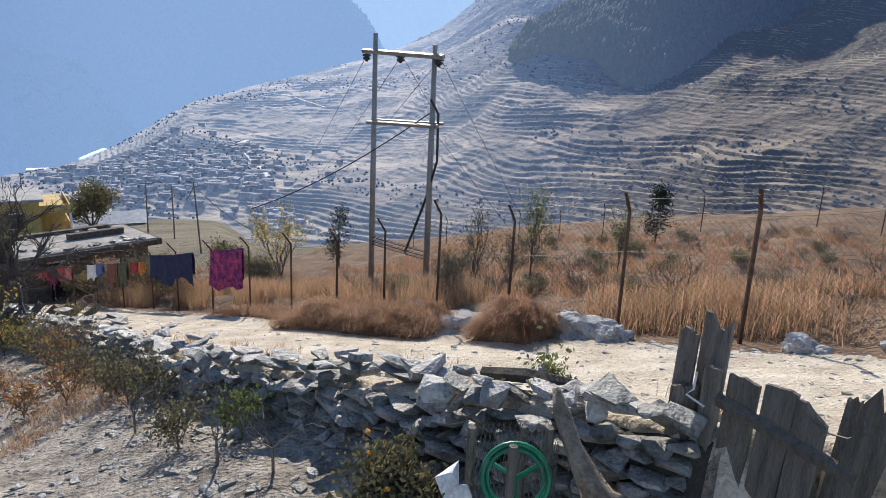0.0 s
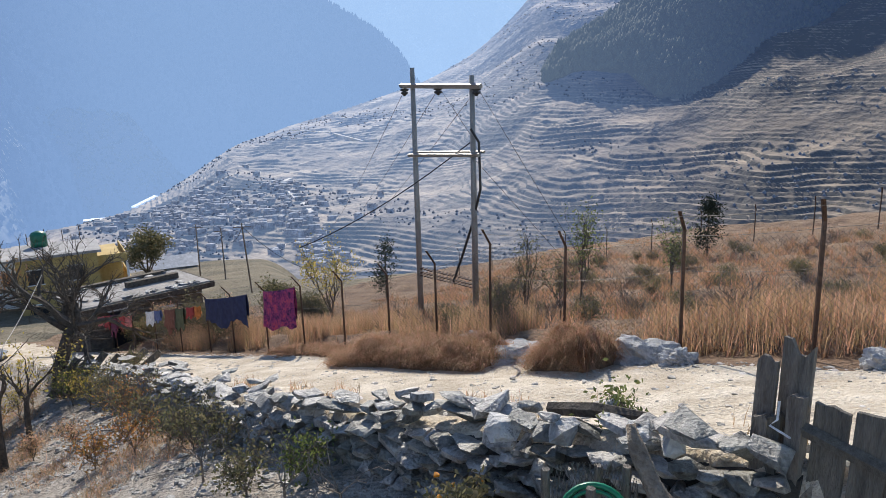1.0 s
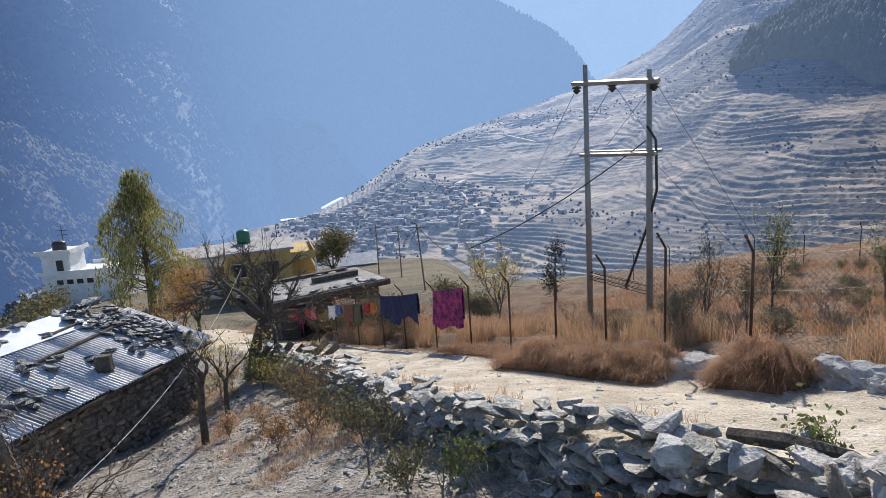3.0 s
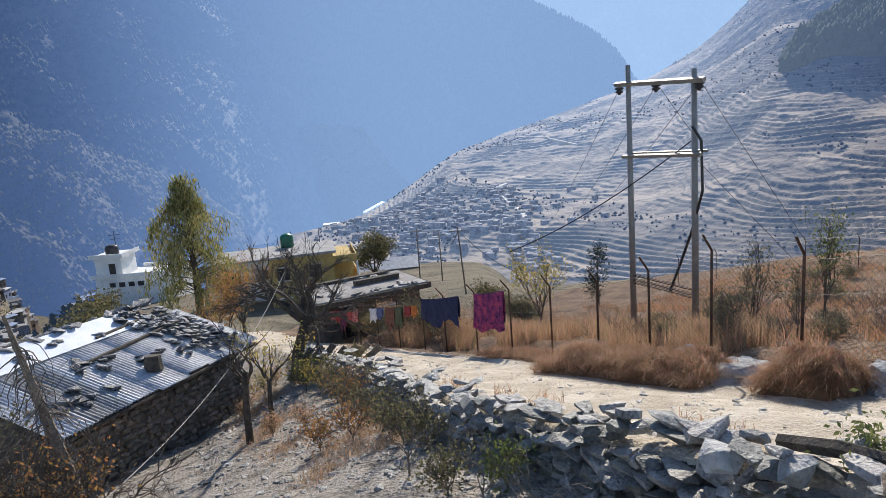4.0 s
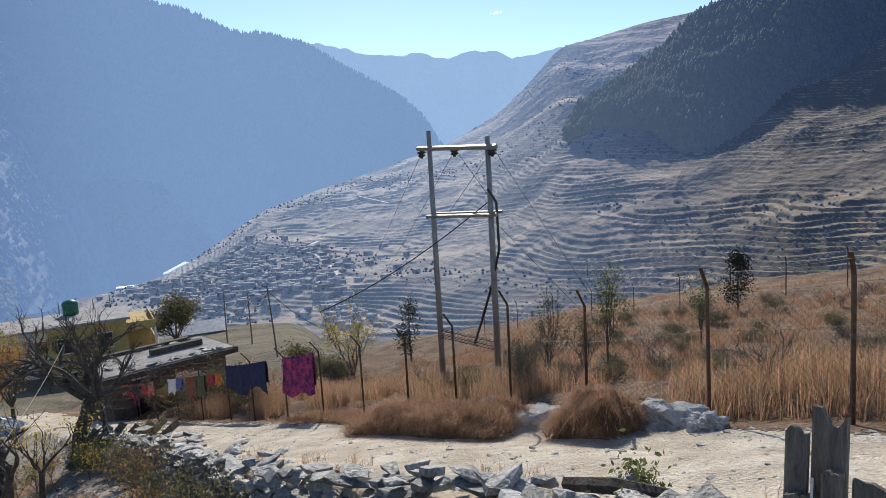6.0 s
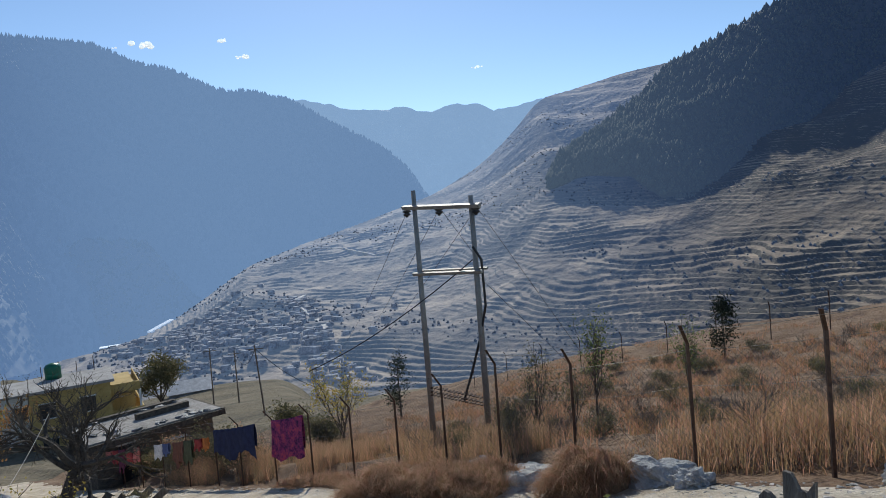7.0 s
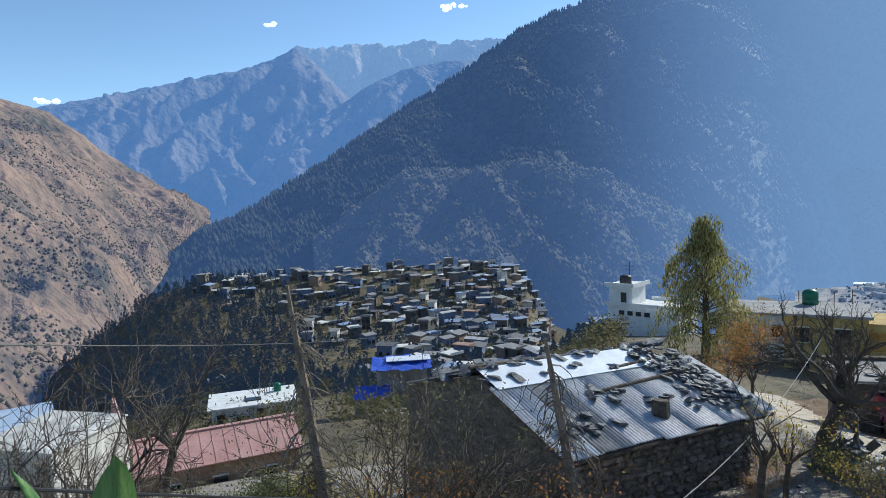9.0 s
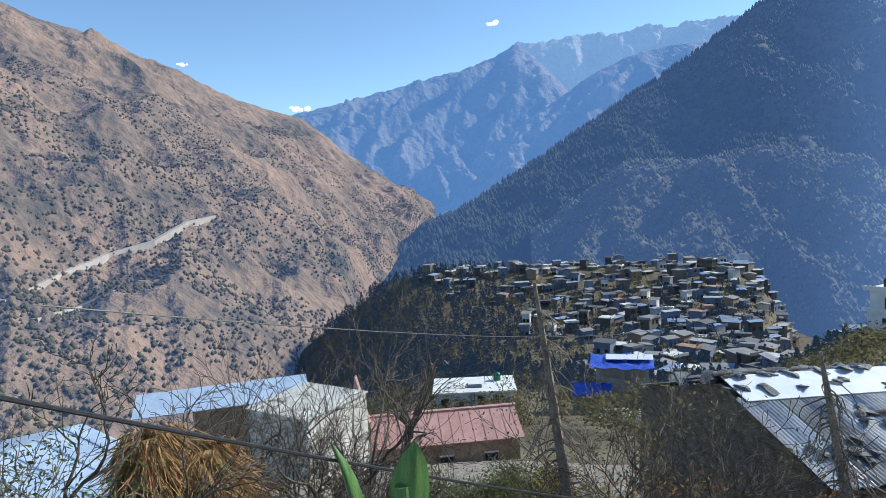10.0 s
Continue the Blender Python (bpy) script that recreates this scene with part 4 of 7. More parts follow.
def bar(z0, z1, out0, out1, t=0.055, off=0.0, name="crossarm"):
    a = Vector((PL.x, PL.y, z0)) - ax * out0
    b = Vector((PR.x, PR.y, z1)) + ax * out1
    n = Vector((ax.y, -ax.x, 0)) * off
    return part(name, tube([a + n, b + n], t, 4), M_POLE, hp)


bar(4.93, 4.80, 0.42, 0.42, 0.075, 0.10)
bar(2.98, 3.09, 0.18, 0.32, 0.06, 0.10)
bar(3.05, 3.16, 0.18, 0.32, 0.04, -0.10)


def insulator(p):
    prof = [(0.03, 0), (0.05, 0.02), (0.11, 0.04), (0.13, 0.08), (0.06, 0.11), (0.10, 0.13), (0.11, 0.17), (0.05, 0.2), (0.035, 0.24)]
    V = [(p.x + r * math.cos(k * 0.5236), p.y + r * math.sin(k * 0.5236), p.z - z) for r, z in prof for k in range(12)]
    F = [(i * 12 + k, i * 12 + (k + 1) % 12, i * 12 + 12 + (k + 1) % 12, i * 12 + 12 + k) for i in range(len(prof) - 1) for k in range(12)]
    part("insulator", (V, F), M_BLACK, hp, "black disc insulator", True)


INS = [Vector((PL.x, PL.y, 4.90)) - ax * 0.38, PL.lerp(PR, 0.45) * 1.0, Vector((PR.x, PR.y, 4.82)) + ax * 0.16]
INS[1].z = 4.88
for p in INS:
    insulator(p + Vector((0, 0, -0.02)))
# three thick wavy tubes stand in for one solid rusty bar
for k, (z0, z1) in enumerate(((-0.35, -0.30), (-0.47, -0.42), (-0.56, -0.5))):
    a, b = Vector((PL.x, PL.y, z0)), Vector((PR.x, PR.y, z1))
    P = []
    for i in range(60):
        q = a.lerp(b, i / 59)
        P.append(q + Vector((0.03 * math.cos(i * 1.7), 0.03 * math.sin(i * 1.7), 0.022 * math.sin(i * 1.7 + 1))))
    part("barbed_guard", tube(P, 0.026, 4), M_STEEL, hp, "wavy strand of the rusty bar between the poles")
N2 = Vector((ax.y, -ax.x, 0))
part("cable", tube([Vector((PR.x, PR.y, 3.75)) + ax * 0.05 + N2 * 0.12, Vector((PR.x, PR.y, 3.4)) + ax * 0.22, Vector((PR.x, PR.y, 2.2)) + ax * 0.25, Vector((PR.x, PR.y, 1.2)) - ax * 0.1, Vector((PR.x, PR.y, 0.2)) - ax * 0.55, Vector((PR.x, PR.y, -0.5)) - ax * 0.9], 0.035, 6), M_BLACK, hp, "black supply cable")
part("cable", tube(sag(Vector((PR.x, PR.y, 3.45)), Vector((-6.2, 21.8, -0.2)), 0.25, 10), 0.016, 5), M_BLACK, hp, "black supply cable")
for a, b in ((INS[1], Vector((PR.x, PR.y, 3.5))), (INS[2], Vector((3.2, 21.0, -0.8))), (Vector((PR.x, PR.y, 3.0)), Vector((2.6, 20.8, -0.6)))):
    part("stay_wire", tube([a, b], 0.006, 4), M_STEEL, hp)
for k, p in enumerate(INS):
    part("line_wire", tube(sag(p + Vector((0, 0, -0.1)), Vector((-40 + 3 * k, 150, -24)), 2.0, 20), 0.007, 4), M_STEEL, hp)

# ---- gate of old planks ----
gate = thing("plank_gate", (-0.07, 0.10, -0.10), "leaning gate of weathered grey planks wired together at the wall end", "gate")


def plank(a, b, w, z0, z1, t=0.03, tilt=0.0, notch=0.03, seed=0, name="plank"):
    """An upright board of width w at plan point a, facing across the way to b."""
    rng = random.Random(seed)
    a, b = Vector((a[0], a[1], 0)), Vector((b[0], b[1], 0))
    u = (b - a).normalized()
    n = Vector((u.y, -u.x, 0))
    top = [rng.uniform(-notch, notch) for _ in range(5)]
    V, F = [], []
    for sd in (0, 1):
        for row, z in enumerate((z0, (z0 + z1) / 2, z1)):
            for i in range(5):
                x = (i / 4 - 0.5) * w * (1 + 0.03 * math.sin(seed + row))
                zz = z + (top[i] if row == 2 else 0)
                p = a + u * (x + tilt * (zz - 2.7)) + n * (t * sd + 0.008 * math.sin(seed * 2 + row))
                V.append((p.x, p.y, zz))
    def at(sd, r, i):
        return sd * 15 + r * 5 + i
    for sd in (0, 1):
        for r in range(2):
            for i in range(4):
                q = (at(sd, r, i), at(sd, r, i + 1), at(sd, r + 1, i + 1), at(sd, r + 1, i))
                F.append(q if sd == 0 else q[::-1])
    for i in range(4):
        F.append((at(0, 2, i), at(0, 2, i + 1), at(1, 2, i + 1), at(1, 2, i)))
        F.append((at(0, 0, i + 1), at(0, 0, i), at(1, 0, i), at(1, 0, i + 1)))
    for r in range(2):
        F.append((at(0, r, 0), at(0, r + 1, 0), at(1, r + 1, 0), at(1, r, 0)))
        F.append((at(0, r, 4), at(1, r, 4), at(1, r + 1, 4), at(0, r + 1, 4)))
    return part(name, (V, F), M_WOOD, gate)


GA, GB = (2.02, 4.36), (2.84, 3.30)


def gp(t, off=0.0):
    return (GA[0] + (GB[0] - GA[0]) * t + off * 0.79, GA[1] + (GB[1] - GA[1]) * t + off * 0.61)


plank(gp(0.02), GB, 0.13, 1.0, 2.88, seed=1, tilt=0.02)
plank(gp(0.14, 0.05), GB, 0.20, 1.0, 2.99, seed=2, notch=0.05, tilt=0.02)
plank(gp(0.19, -0.02), GB, 0.10, 1.0, 2.72, seed=3, t=0.06)
plank(gp(0.03, -0.01), GB, 0.10, 1.0, 2.52, seed=31, t=0.07)
plank(gp(0.10, -0.03), GB, 0.08, 1.0, 2.55, seed=32, t=0.05, tilt=0.03)
plank(gp(0.33), GB, 0.20, 1.0, 2.72, seed=4, tilt=0.02)
plank(gp(0.50), GB, 0.19, 1.0, 2.72, seed=5, tilt=0.03)
plank(gp(0.645), GB, 0.17, 1.0, 2.68, seed=6, notch=0.06, tilt=0.03)
plank(gp(0.775, 0.03), GB, 0.07, 1.0, 2.83, seed=7, tilt=0.06)
plank(gp(0.88, -0.02), GB, 0.20, 1.0, 2.88, seed=8, notch=0.08, tilt=0.14)
r0, r1 = Vector((*gp(0.22, -0.05), 2.52)), Vector((*gp(0.86, -0.05), 2.40))
part("rail", tube([r0, r1], 0.045, 4), M_WOOD, gate)
r0, r1 = Vector((*gp(0.0, -0.05), 1.6)), Vector((*gp(0.95, -0.05), 1.5))
part("rail", tube([r0, r1], 0.05, 4), M_WOOD, gate)
M_RAG = mat("white_rag", (0.5, 0.5, 0.5), (0.8, 0.8, 0.8), 10, 0.8, 0.1)
part("tie_wire", tube([(*gp(0.12, -0.09), 2.66), (*gp(0.13, -0.12), 2.55), (*gp(0.10, -0.13), 2.50), (*gp(0.2, -0.13), 2.47)], 0.008, 5), M_RAG, gate, "white cord tied round the planks")
part("tie_wire", tube([(*gp(0.60, -0.03), 2.66), (*gp(0.72, -0.05), 2.60), (*gp(0.80, -0.06), 2.62), (*gp(0.86, -0.08), 2.70), (*gp(0.83, -0.03), 2.78)], 0.006, 5), M_WIRE, gate, "loop of bare wire")

# forked log, timber on the wall, and wire basket with a green hoop
V, F = tube([(1.17, 4.33, 2.42), (1.20, 4.22, 2.28), (1.26, 4.08, 2.12), (1.34, 3.95, 1.98), (1.45, 3.84, 1.88), (1.62, 3.78, 1.87), (1.80, 3.78, 1.93)], [0.03, 0.055, 0.075, 0.085, 0.09, 0.07, 0.05], 10)
V = [tuple(Vector(v) + Vector((noise.noise(Vector(v) * 9), noise.noise(Vector(v) * 9 + Vector((5, 0, 0))), 0)) * 0.03) for v in V]
lg = thing("forked_log", (-0.05, 0.12, -0.10), "bent weathered log propped against the wall", "log")
part("trunk", (V, F), M_LOG, lg, smooth=True)
part("fork", tube([(1.36, 3.95, 2.0), (1.40, 3.9, 1.7), (1.42, 3.86, 1.2)], [0.08, 0.06, 0.05], 8), M_LOG, lg, smooth=True)
p0, p1 = at_sd(2.75, 4.42, -0.16), at_sd(1.9, 4.36, -0.16)
tb = thing("timber", (0, 0, 0), "dark squared timber lying on the wall top", "timber")
part("beam", tube([p0 + Vector((0, 0, 0.34)), p0.lerp(p1, 0.5) + Vector((0, 0, 0.34)), p1 + Vector((0, 0, 0.30))], [0.06, 0.07, 0.04], 6), M_BARK, tb)

M_GREEN = mat("green_plastic", (0.0, 0.13, 0.055), (0.01, 0.22, 0.10), 6, 0.35, 0.05)
hoop = thing("green_hoop", (0.84, 4.10, 1.83), "green plastic wheel lying on a wire basket", "wheel", rz=-12)


def ring(R, r, z0, n=28, k=6, tilt=0.0):
    V = [((R + r * math.cos(q * 6.2832 / k)) * math.cos(a * 6.2832 / n), (R + r * math.cos(q * 6.2832 / k)) * math.sin(a * 6.2832 / n), z0 + r * math.sin(q * 6.2832 / k)) for a in range(n) for q in range(k)]
    F = [(a * k + q, ((a + 1) % n) * k + q, ((a + 1) % n) * k + (q + 1) % k, a * k + (q + 1) % k) for a in range(n) for q in range(k)]
    return V, F


hoop.rotation_euler = (radians(62), 0, radians(-8))
part("rim", ring(0.215, 0.020, 0), M_GREEN, hoop, smooth=True)
part("rim", ring(0.180, 0.012, 0.02), M_GREEN, hoop, smooth=True)
for a in (35, 155, 275):
    part("spoke", tube([(0, 0, 0), (0.2 * math.cos(radians(a)), 0.2 * math.sin(radians(a)), 0)], 0.016, 5), M_GREEN, hoop)
basket = thing("wire_basket", (0.82, 4.22, 0.95), "chicken-wire basket on short stakes beside the wall", "basket")
V, F = [], []
for k in range(26):
    for sg in (1, -1):
        a0 = math.radians(-10 + 200 * k / 26)
        P = [(0.30 * math.cos(a0 + sg * 0.9 * z), 0.24 * math.sin(a0 + sg * 0.9 * z), z) for z in np.linspace(0.1, 1.08, 7)]
        v, f = tube(P, 0.0028, 3, False)
        f = [tuple(i + len(V) for i in q) for q in f]
        V += v
        F += f
part("wire_net", (V, F), M_WIRE, basket)
for x, y, h in ((-0.27, 0.08, 1.12), (-0.02, -0.2, 1.16), (0.26, 0.12, 1.12), (0.1, 0.25, 1.05)):
    part("stake", tube([(x, y, -0.4), (x, y, h)], [0.035, 0.03], 6), M_WOOD, basket)
part("sack", merge(*[moved(WS.choice(RUBBLE), Matrix.LocRotScale((-0.40 + 0.06 * k, -0.12, 0.86 - 0.12 * k), Euler((k, 0.4 * k, 0.6)), (0.20, 0.12, 0.17))) for k in range(3)]), M_RAG, basket, "crumpled white plastic sack")


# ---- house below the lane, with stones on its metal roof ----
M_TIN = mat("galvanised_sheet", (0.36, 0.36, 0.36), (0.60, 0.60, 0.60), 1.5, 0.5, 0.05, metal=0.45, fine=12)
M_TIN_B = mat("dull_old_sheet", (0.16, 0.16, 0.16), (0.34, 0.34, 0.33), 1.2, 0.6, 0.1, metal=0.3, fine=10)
M_PLASTIC = mat("white_plastic_sheet", (0.62, 0.65, 0.70), (0.82, 0.84, 0.88), 2, 0.4, 0.2)
M_SLATE = mat("dark_slate", (0.05, 0.05, 0.053), (0.24, 0.235, 0.23), 3, 0.5, 0.5, obj=0.45)
M_SLATE_I = mat("dark_slate_heap", (0.05, 0.05, 0.053), (0.26, 0.255, 0.25), 3, 0.5, 0.5, island=0.5)
M_HOUSESTONE = mat("mud_laid_stone", (0.11, 0.09, 0.07), (0.32, 0.265, 0.205), 5, 0.85, 0.7, fine=22, obj=0.35)
M_MUDWALL = mat("brown_stone_wall", (0.08, 0.065, 0.05), (0.24, 0.19, 0.14), 4, 0.95, 0.8, fine=12, stretch=(1, 1, 2.2))
WALLSTONES = [stone_mesh("stone", RNG, 0.6, M_HOUSESTONE) for _ in range(8)]
SLATES = [stone_mesh("slate", RNG, 0.6, M_SLATE) for _ in range(6)]

EX, RX, BX = -11.25, -14.75, -18.2
Y0, Y1 = 8.5, 15.3
EZ, RZ = -1.02, 0.05


def roof_z(x):
    return EZ + (RZ - EZ) * (x - EX) / (RX - EX) if x > RX else RZ - (RZ - EZ) * (RX - x) / (RX - BX)


def corrugated(x0, x1, y0, y1, m, parent, lift=0.0, pitch=0.10, amp=0.022, name="roof_sheet", label=""):
    """A sheet with waves running down the slope."""
    ny = max(8, int((y1 - y0) / pitch * 4))
    V, F = [], []
    for side in (0, 1):
        for x in (x0, (x0 + x1) / 2, x1):
            for j in range(ny + 1):
                y = y0 + (y1 - y0) * j / ny
                V.append((x, y, roof_z(x) + lift + amp * math.sin(2 * math.pi * y / pitch) - 0.006 * side))
    w = ny + 1
    for side in (0, 1):
        for i in range(2):
            for j in range(ny):
                a = side * 3 * w + i * w + j
                q = (a, a + 1, a + w + 1, a + w)
                F.append(q if side else q[::-1])
    return part(name, (V, F), m, parent, label, True)


house = thing("stone_house", (0, 0, 0), "low stone house under a corrugated metal roof weighed down with slates", "house")
house.matrix_basis = Matrix.Translation((EX, Y0, EZ)) @ Matrix.Rotation(radians(5.1), 4, "Z") @ Matrix.Rotation(radians(-3.0), 4, "X") @ Matrix.Translation((-EX, -Y0, -EZ))
for wb in (box(-11.95, 8.6, -4.2, -11.6, 14.8, -1.12), box(-18.3, 8.6, -4.2, -17.95, 14.8, -1.12), box(-17.95, 8.6, -4.2, -11.95, 8.95, -1.0), box(-17.95, 14.45, -4.2, -11.95, 14.8, -1.0)):
    part("wall", wb, M_MUDWALL, house)
g0, g1 = [], []
for y in (8.62, 14.5):
    V = [(-18.2, y, -1.1), (-11.7, y, -1.1), (RX, y, RZ - 0.12), (-18.2, y + 0.28, -1.1), (-11.7, y + 0.28, -1.1), (RX, y + 0.28, RZ - 0.12)]
    g0.append((V, [(0, 1, 2), (3, 5, 4), (0, 3, 4, 1), (1, 4, 5, 2), (2, 5, 3, 0)]))
for gb in g0:
    part("gable", gb, M_MUDWALL, house)
HS = random.Random(9)
ys = Y0
k = 0
while ys < Y1 - 0.1:
    ye = min(Y1, ys + 0.92)
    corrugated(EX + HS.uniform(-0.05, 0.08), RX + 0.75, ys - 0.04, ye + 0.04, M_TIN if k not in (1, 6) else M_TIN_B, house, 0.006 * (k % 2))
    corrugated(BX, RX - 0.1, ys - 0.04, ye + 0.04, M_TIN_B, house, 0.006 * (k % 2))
    ys = ye
    k += 1
part("ridge_sheet", ([(x, y, roof_z(x) + 0.035 + t) for t in (0, 0.012) for x in (RX + 0.95, RX + 0.35, RX, RX - 0.4) for y in (Y0 + 0.1, Y1 - 1.2)],
                     [(i * 2, i * 2 + 1, i * 2 + 3, i * 2 + 2) for i in range(3)] + [(8 + i * 2, 8 + i * 2 + 2, 8 + i * 2 + 3, 8 + i * 2 + 1) for i in range(3)] + [(0, 8, 9, 1), (6, 7, 15, 14)]), M_PLASTIC, house, "white plastic sheet along the ridge")
part("purlin", tube([(EX - 0.05, Y0 + 0.1, EZ - 0.09), (EX - 0.05, Y1 - 0.1, EZ - 0.09)], 0.05, 6), M_BARK, house)
for x, y0, y1, z in ((-13.1, 11.0, 14.6, 0.05), (-13.9, 12.2, 15.0, 0.05), (-15.3, 8.5, 13.0, 0.09), (-14.75, 8.4, 10.6, 0.09)):
    part("batten", tube([(x, y0, roof_z(x) + z), (x - 0.25, y1, roof_z(x - 0.25) + z)], 0.045, 6), M_BARK, house, "dark pole laid on the roof")


def slab(x, y, w, l, h, lift=0.04):
    ob = new("slate", HS.choice(SLATES))
    ob.parent = house
    ob.matrix_basis = Matrix.LocRotScale((x, y, roof_z(x) + lift + h * 0.3), Euler((HS.uniform(-0.1, 0.1), 0.33 if x > RX else -0.33, HS.uniform(0, 3))), (w, l, h))


for _ in range(70):
    slab(RX - HS.uniform(-0.1, 0.7), HS.uniform(Y0 + 0.2, Y1 - 0.1), HS.uniform(0.25, 0.6), HS.uniform(0.2, 0.4), HS.uniform(0.05, 0.13))
for _ in range(44):
    slab(HS.uniform(-14.6, -12.0), HS.uniform(13.4, 15.1), HS.uniform(0.25, 0.6), HS.uniform(0.2, 0.4), HS.uniform(0.05, 0.12), HS.uniform(0.0, 0.06))
for x, y in ((-14.1, 9.2), (-14.2, 10.4), (-14.15, 11.3), (-14.0, 12.4), (-13.2, 11.2), (-13.0, 11.5), (-13.1, 10.9), (-12.6, 11.0), (-12.2, 9.4), (-12.1, 9.7), (-12.3, 10.1), (-11.9, 9.2), (-12.0, 10.6), (-12.4, 12.0), (-12.3, 12.6), (-12.0, 13.2), (-14.3, 8.6), (-14.8, 8.9), (-12.1, 9.0), (-11.8, 9.9)):
    for _ in range(2):
        slab(x + HS.uniform(-0.2, 0.2), y + HS.uniform(-0.2, 0.2), HS.uniform(0.2, 0.5), HS.uniform(0.16, 0.32), HS.uniform(0.06, 0.16))
for _ in range(70):
    slab(HS.uniform(-17.4, RX - 0.2), HS.uniform(Y0 - 0.1, 12.0), HS.uniform(0.3, 0.8), HS.uniform(0.25, 0.5), HS.uniform(0.04, 0.09), 0.03)
for row in range(11):
    yy = 8.62 + HS.uniform(0, 0.15)
    while yy < 14.7:
        w = HS.uniform(0.16, 0.40)
        stone(house, (-11.60, yy + w / 2, -1.24 - 0.155 * row), (0.16, w * 1.04, 0.165), (HS.uniform(-4, 4), HS.uniform(-5, 5), HS.uniform(-4, 4)), WALLSTONES)
        yy += w
stump = [(-11.95, 11.9, roof_z(-11.95)), (-11.97, 11.92, roof_z(-11.95) + 0.35)]
part("chimney_stump", tube(stump, [0.22, 0.19], 9), M_BARK, house, "dark burnt wooden stump")
heap = []
for _ in range(150):
    x, y = HS.uniform(-14.6, -11.6), 13.7 + abs(HS.gauss(0, 0.8))
    if y < 15.15:
        heap.append(moved(HS.choice(RUBBLE), Matrix.LocRotScale((x, y, roof_z(x) + HS.uniform(0.03, 0.14)), Euler((HS.uniform(-0.3, 0.3), HS.uniform(-0.3, 0.5), HS.uniform(0, 6))), (HS.uniform(0.15, 0.4), HS.uniform(0.1, 0.25), HS.uniform(0.03, 0.09)))))
tagged(part("slate_rubble", merge(*heap), M_SLATE_I, house), kind="stuff")


# ---- trees and shrubs ----
def tree(name, label, loc, height, r, rng, leaf=None, per=3, size=0.05, spread=0.15, droop=0.0, depth=4, lean=(0, 0), split=0.3, limbs=4, angle=42, up=0.1, kids=(2, 3), bark=M_BARK, category="tree", group="", shrink=0.7, bend=0.25, length=None):
    t = thing(name, loc, label, category, group)
    pts = [Vector((0, 0, -0.3)), Vector((lean[0] * 0.3, lean[1] * 0.3, height * split * 0.5)), Vector((lean[0], lean[1], height * split))]
    wood = [tube(pts, [r * 1.25, r, r * 0.85], 8, False)]
    tips = []
    L = length or height * (1 - split) * 0.42
    for k in range(limbs):
        a = 6.2832 * (k + rng.uniform(-0.3, 0.3)) / limbs
        d = Vector((math.cos(a) * math.sin(radians(angle)), math.sin(a) * math.sin(radians(angle)), math.cos(radians(angle)))).normalized()
        branch(wood, pts[-1] - Vector((0, 0, height * split * 0.25 * rng.random())), d, L * rng.uniform(0.8, 1.2), r * 0.6, depth, rng, 34, bend, up, tips, kids, shrink, 5)
    part("trunk", wood[0], bark, t)
    part("branchwork", merge(*wood[1:]), bark, t)
    if leaf is not None:
        part("crown", leaf_cloud(tips, rng, per, size, spread, droop), leaf, t)
    return t


TR = random.Random(33)
tx, ty = -11.55, 16.35
tree("bare_tree", "gnarled bare fruit tree with few dry leaves", (tx, ty, gz(tx, ty) - 0.1), 4.6, 0.19, random.Random(4), None, 0, 0, 0, 0, 5, (0.45, 0.3), 0.42, 8, 50, 0.06, (2, 4), shrink=0.72, bend=0.34, length=1.05)
tree("bare_tree", "slim bare sapling with thin forks beside the stone house", (-8.6, 10.6, gz(-8.6, 10.6)), 3.0, 0.07, random.Random(14), None, 0, 0.03, 0.1, 0, 3, (0.05, 0.1), 0.5, 3, 28, 0.12, bark=M_BARK)
tree("bare_tree", "thin bare sapling with dry yellow leaves near the house wall", (-9.6, 12.6, gz(-9.6, 12.6)), 2.4, 0.06, random.Random(15), M_LEAF_Y, 1, 0.04, 0.12, 0, 3, (0, 0.1), 0.4, 4, 34, 0.1)


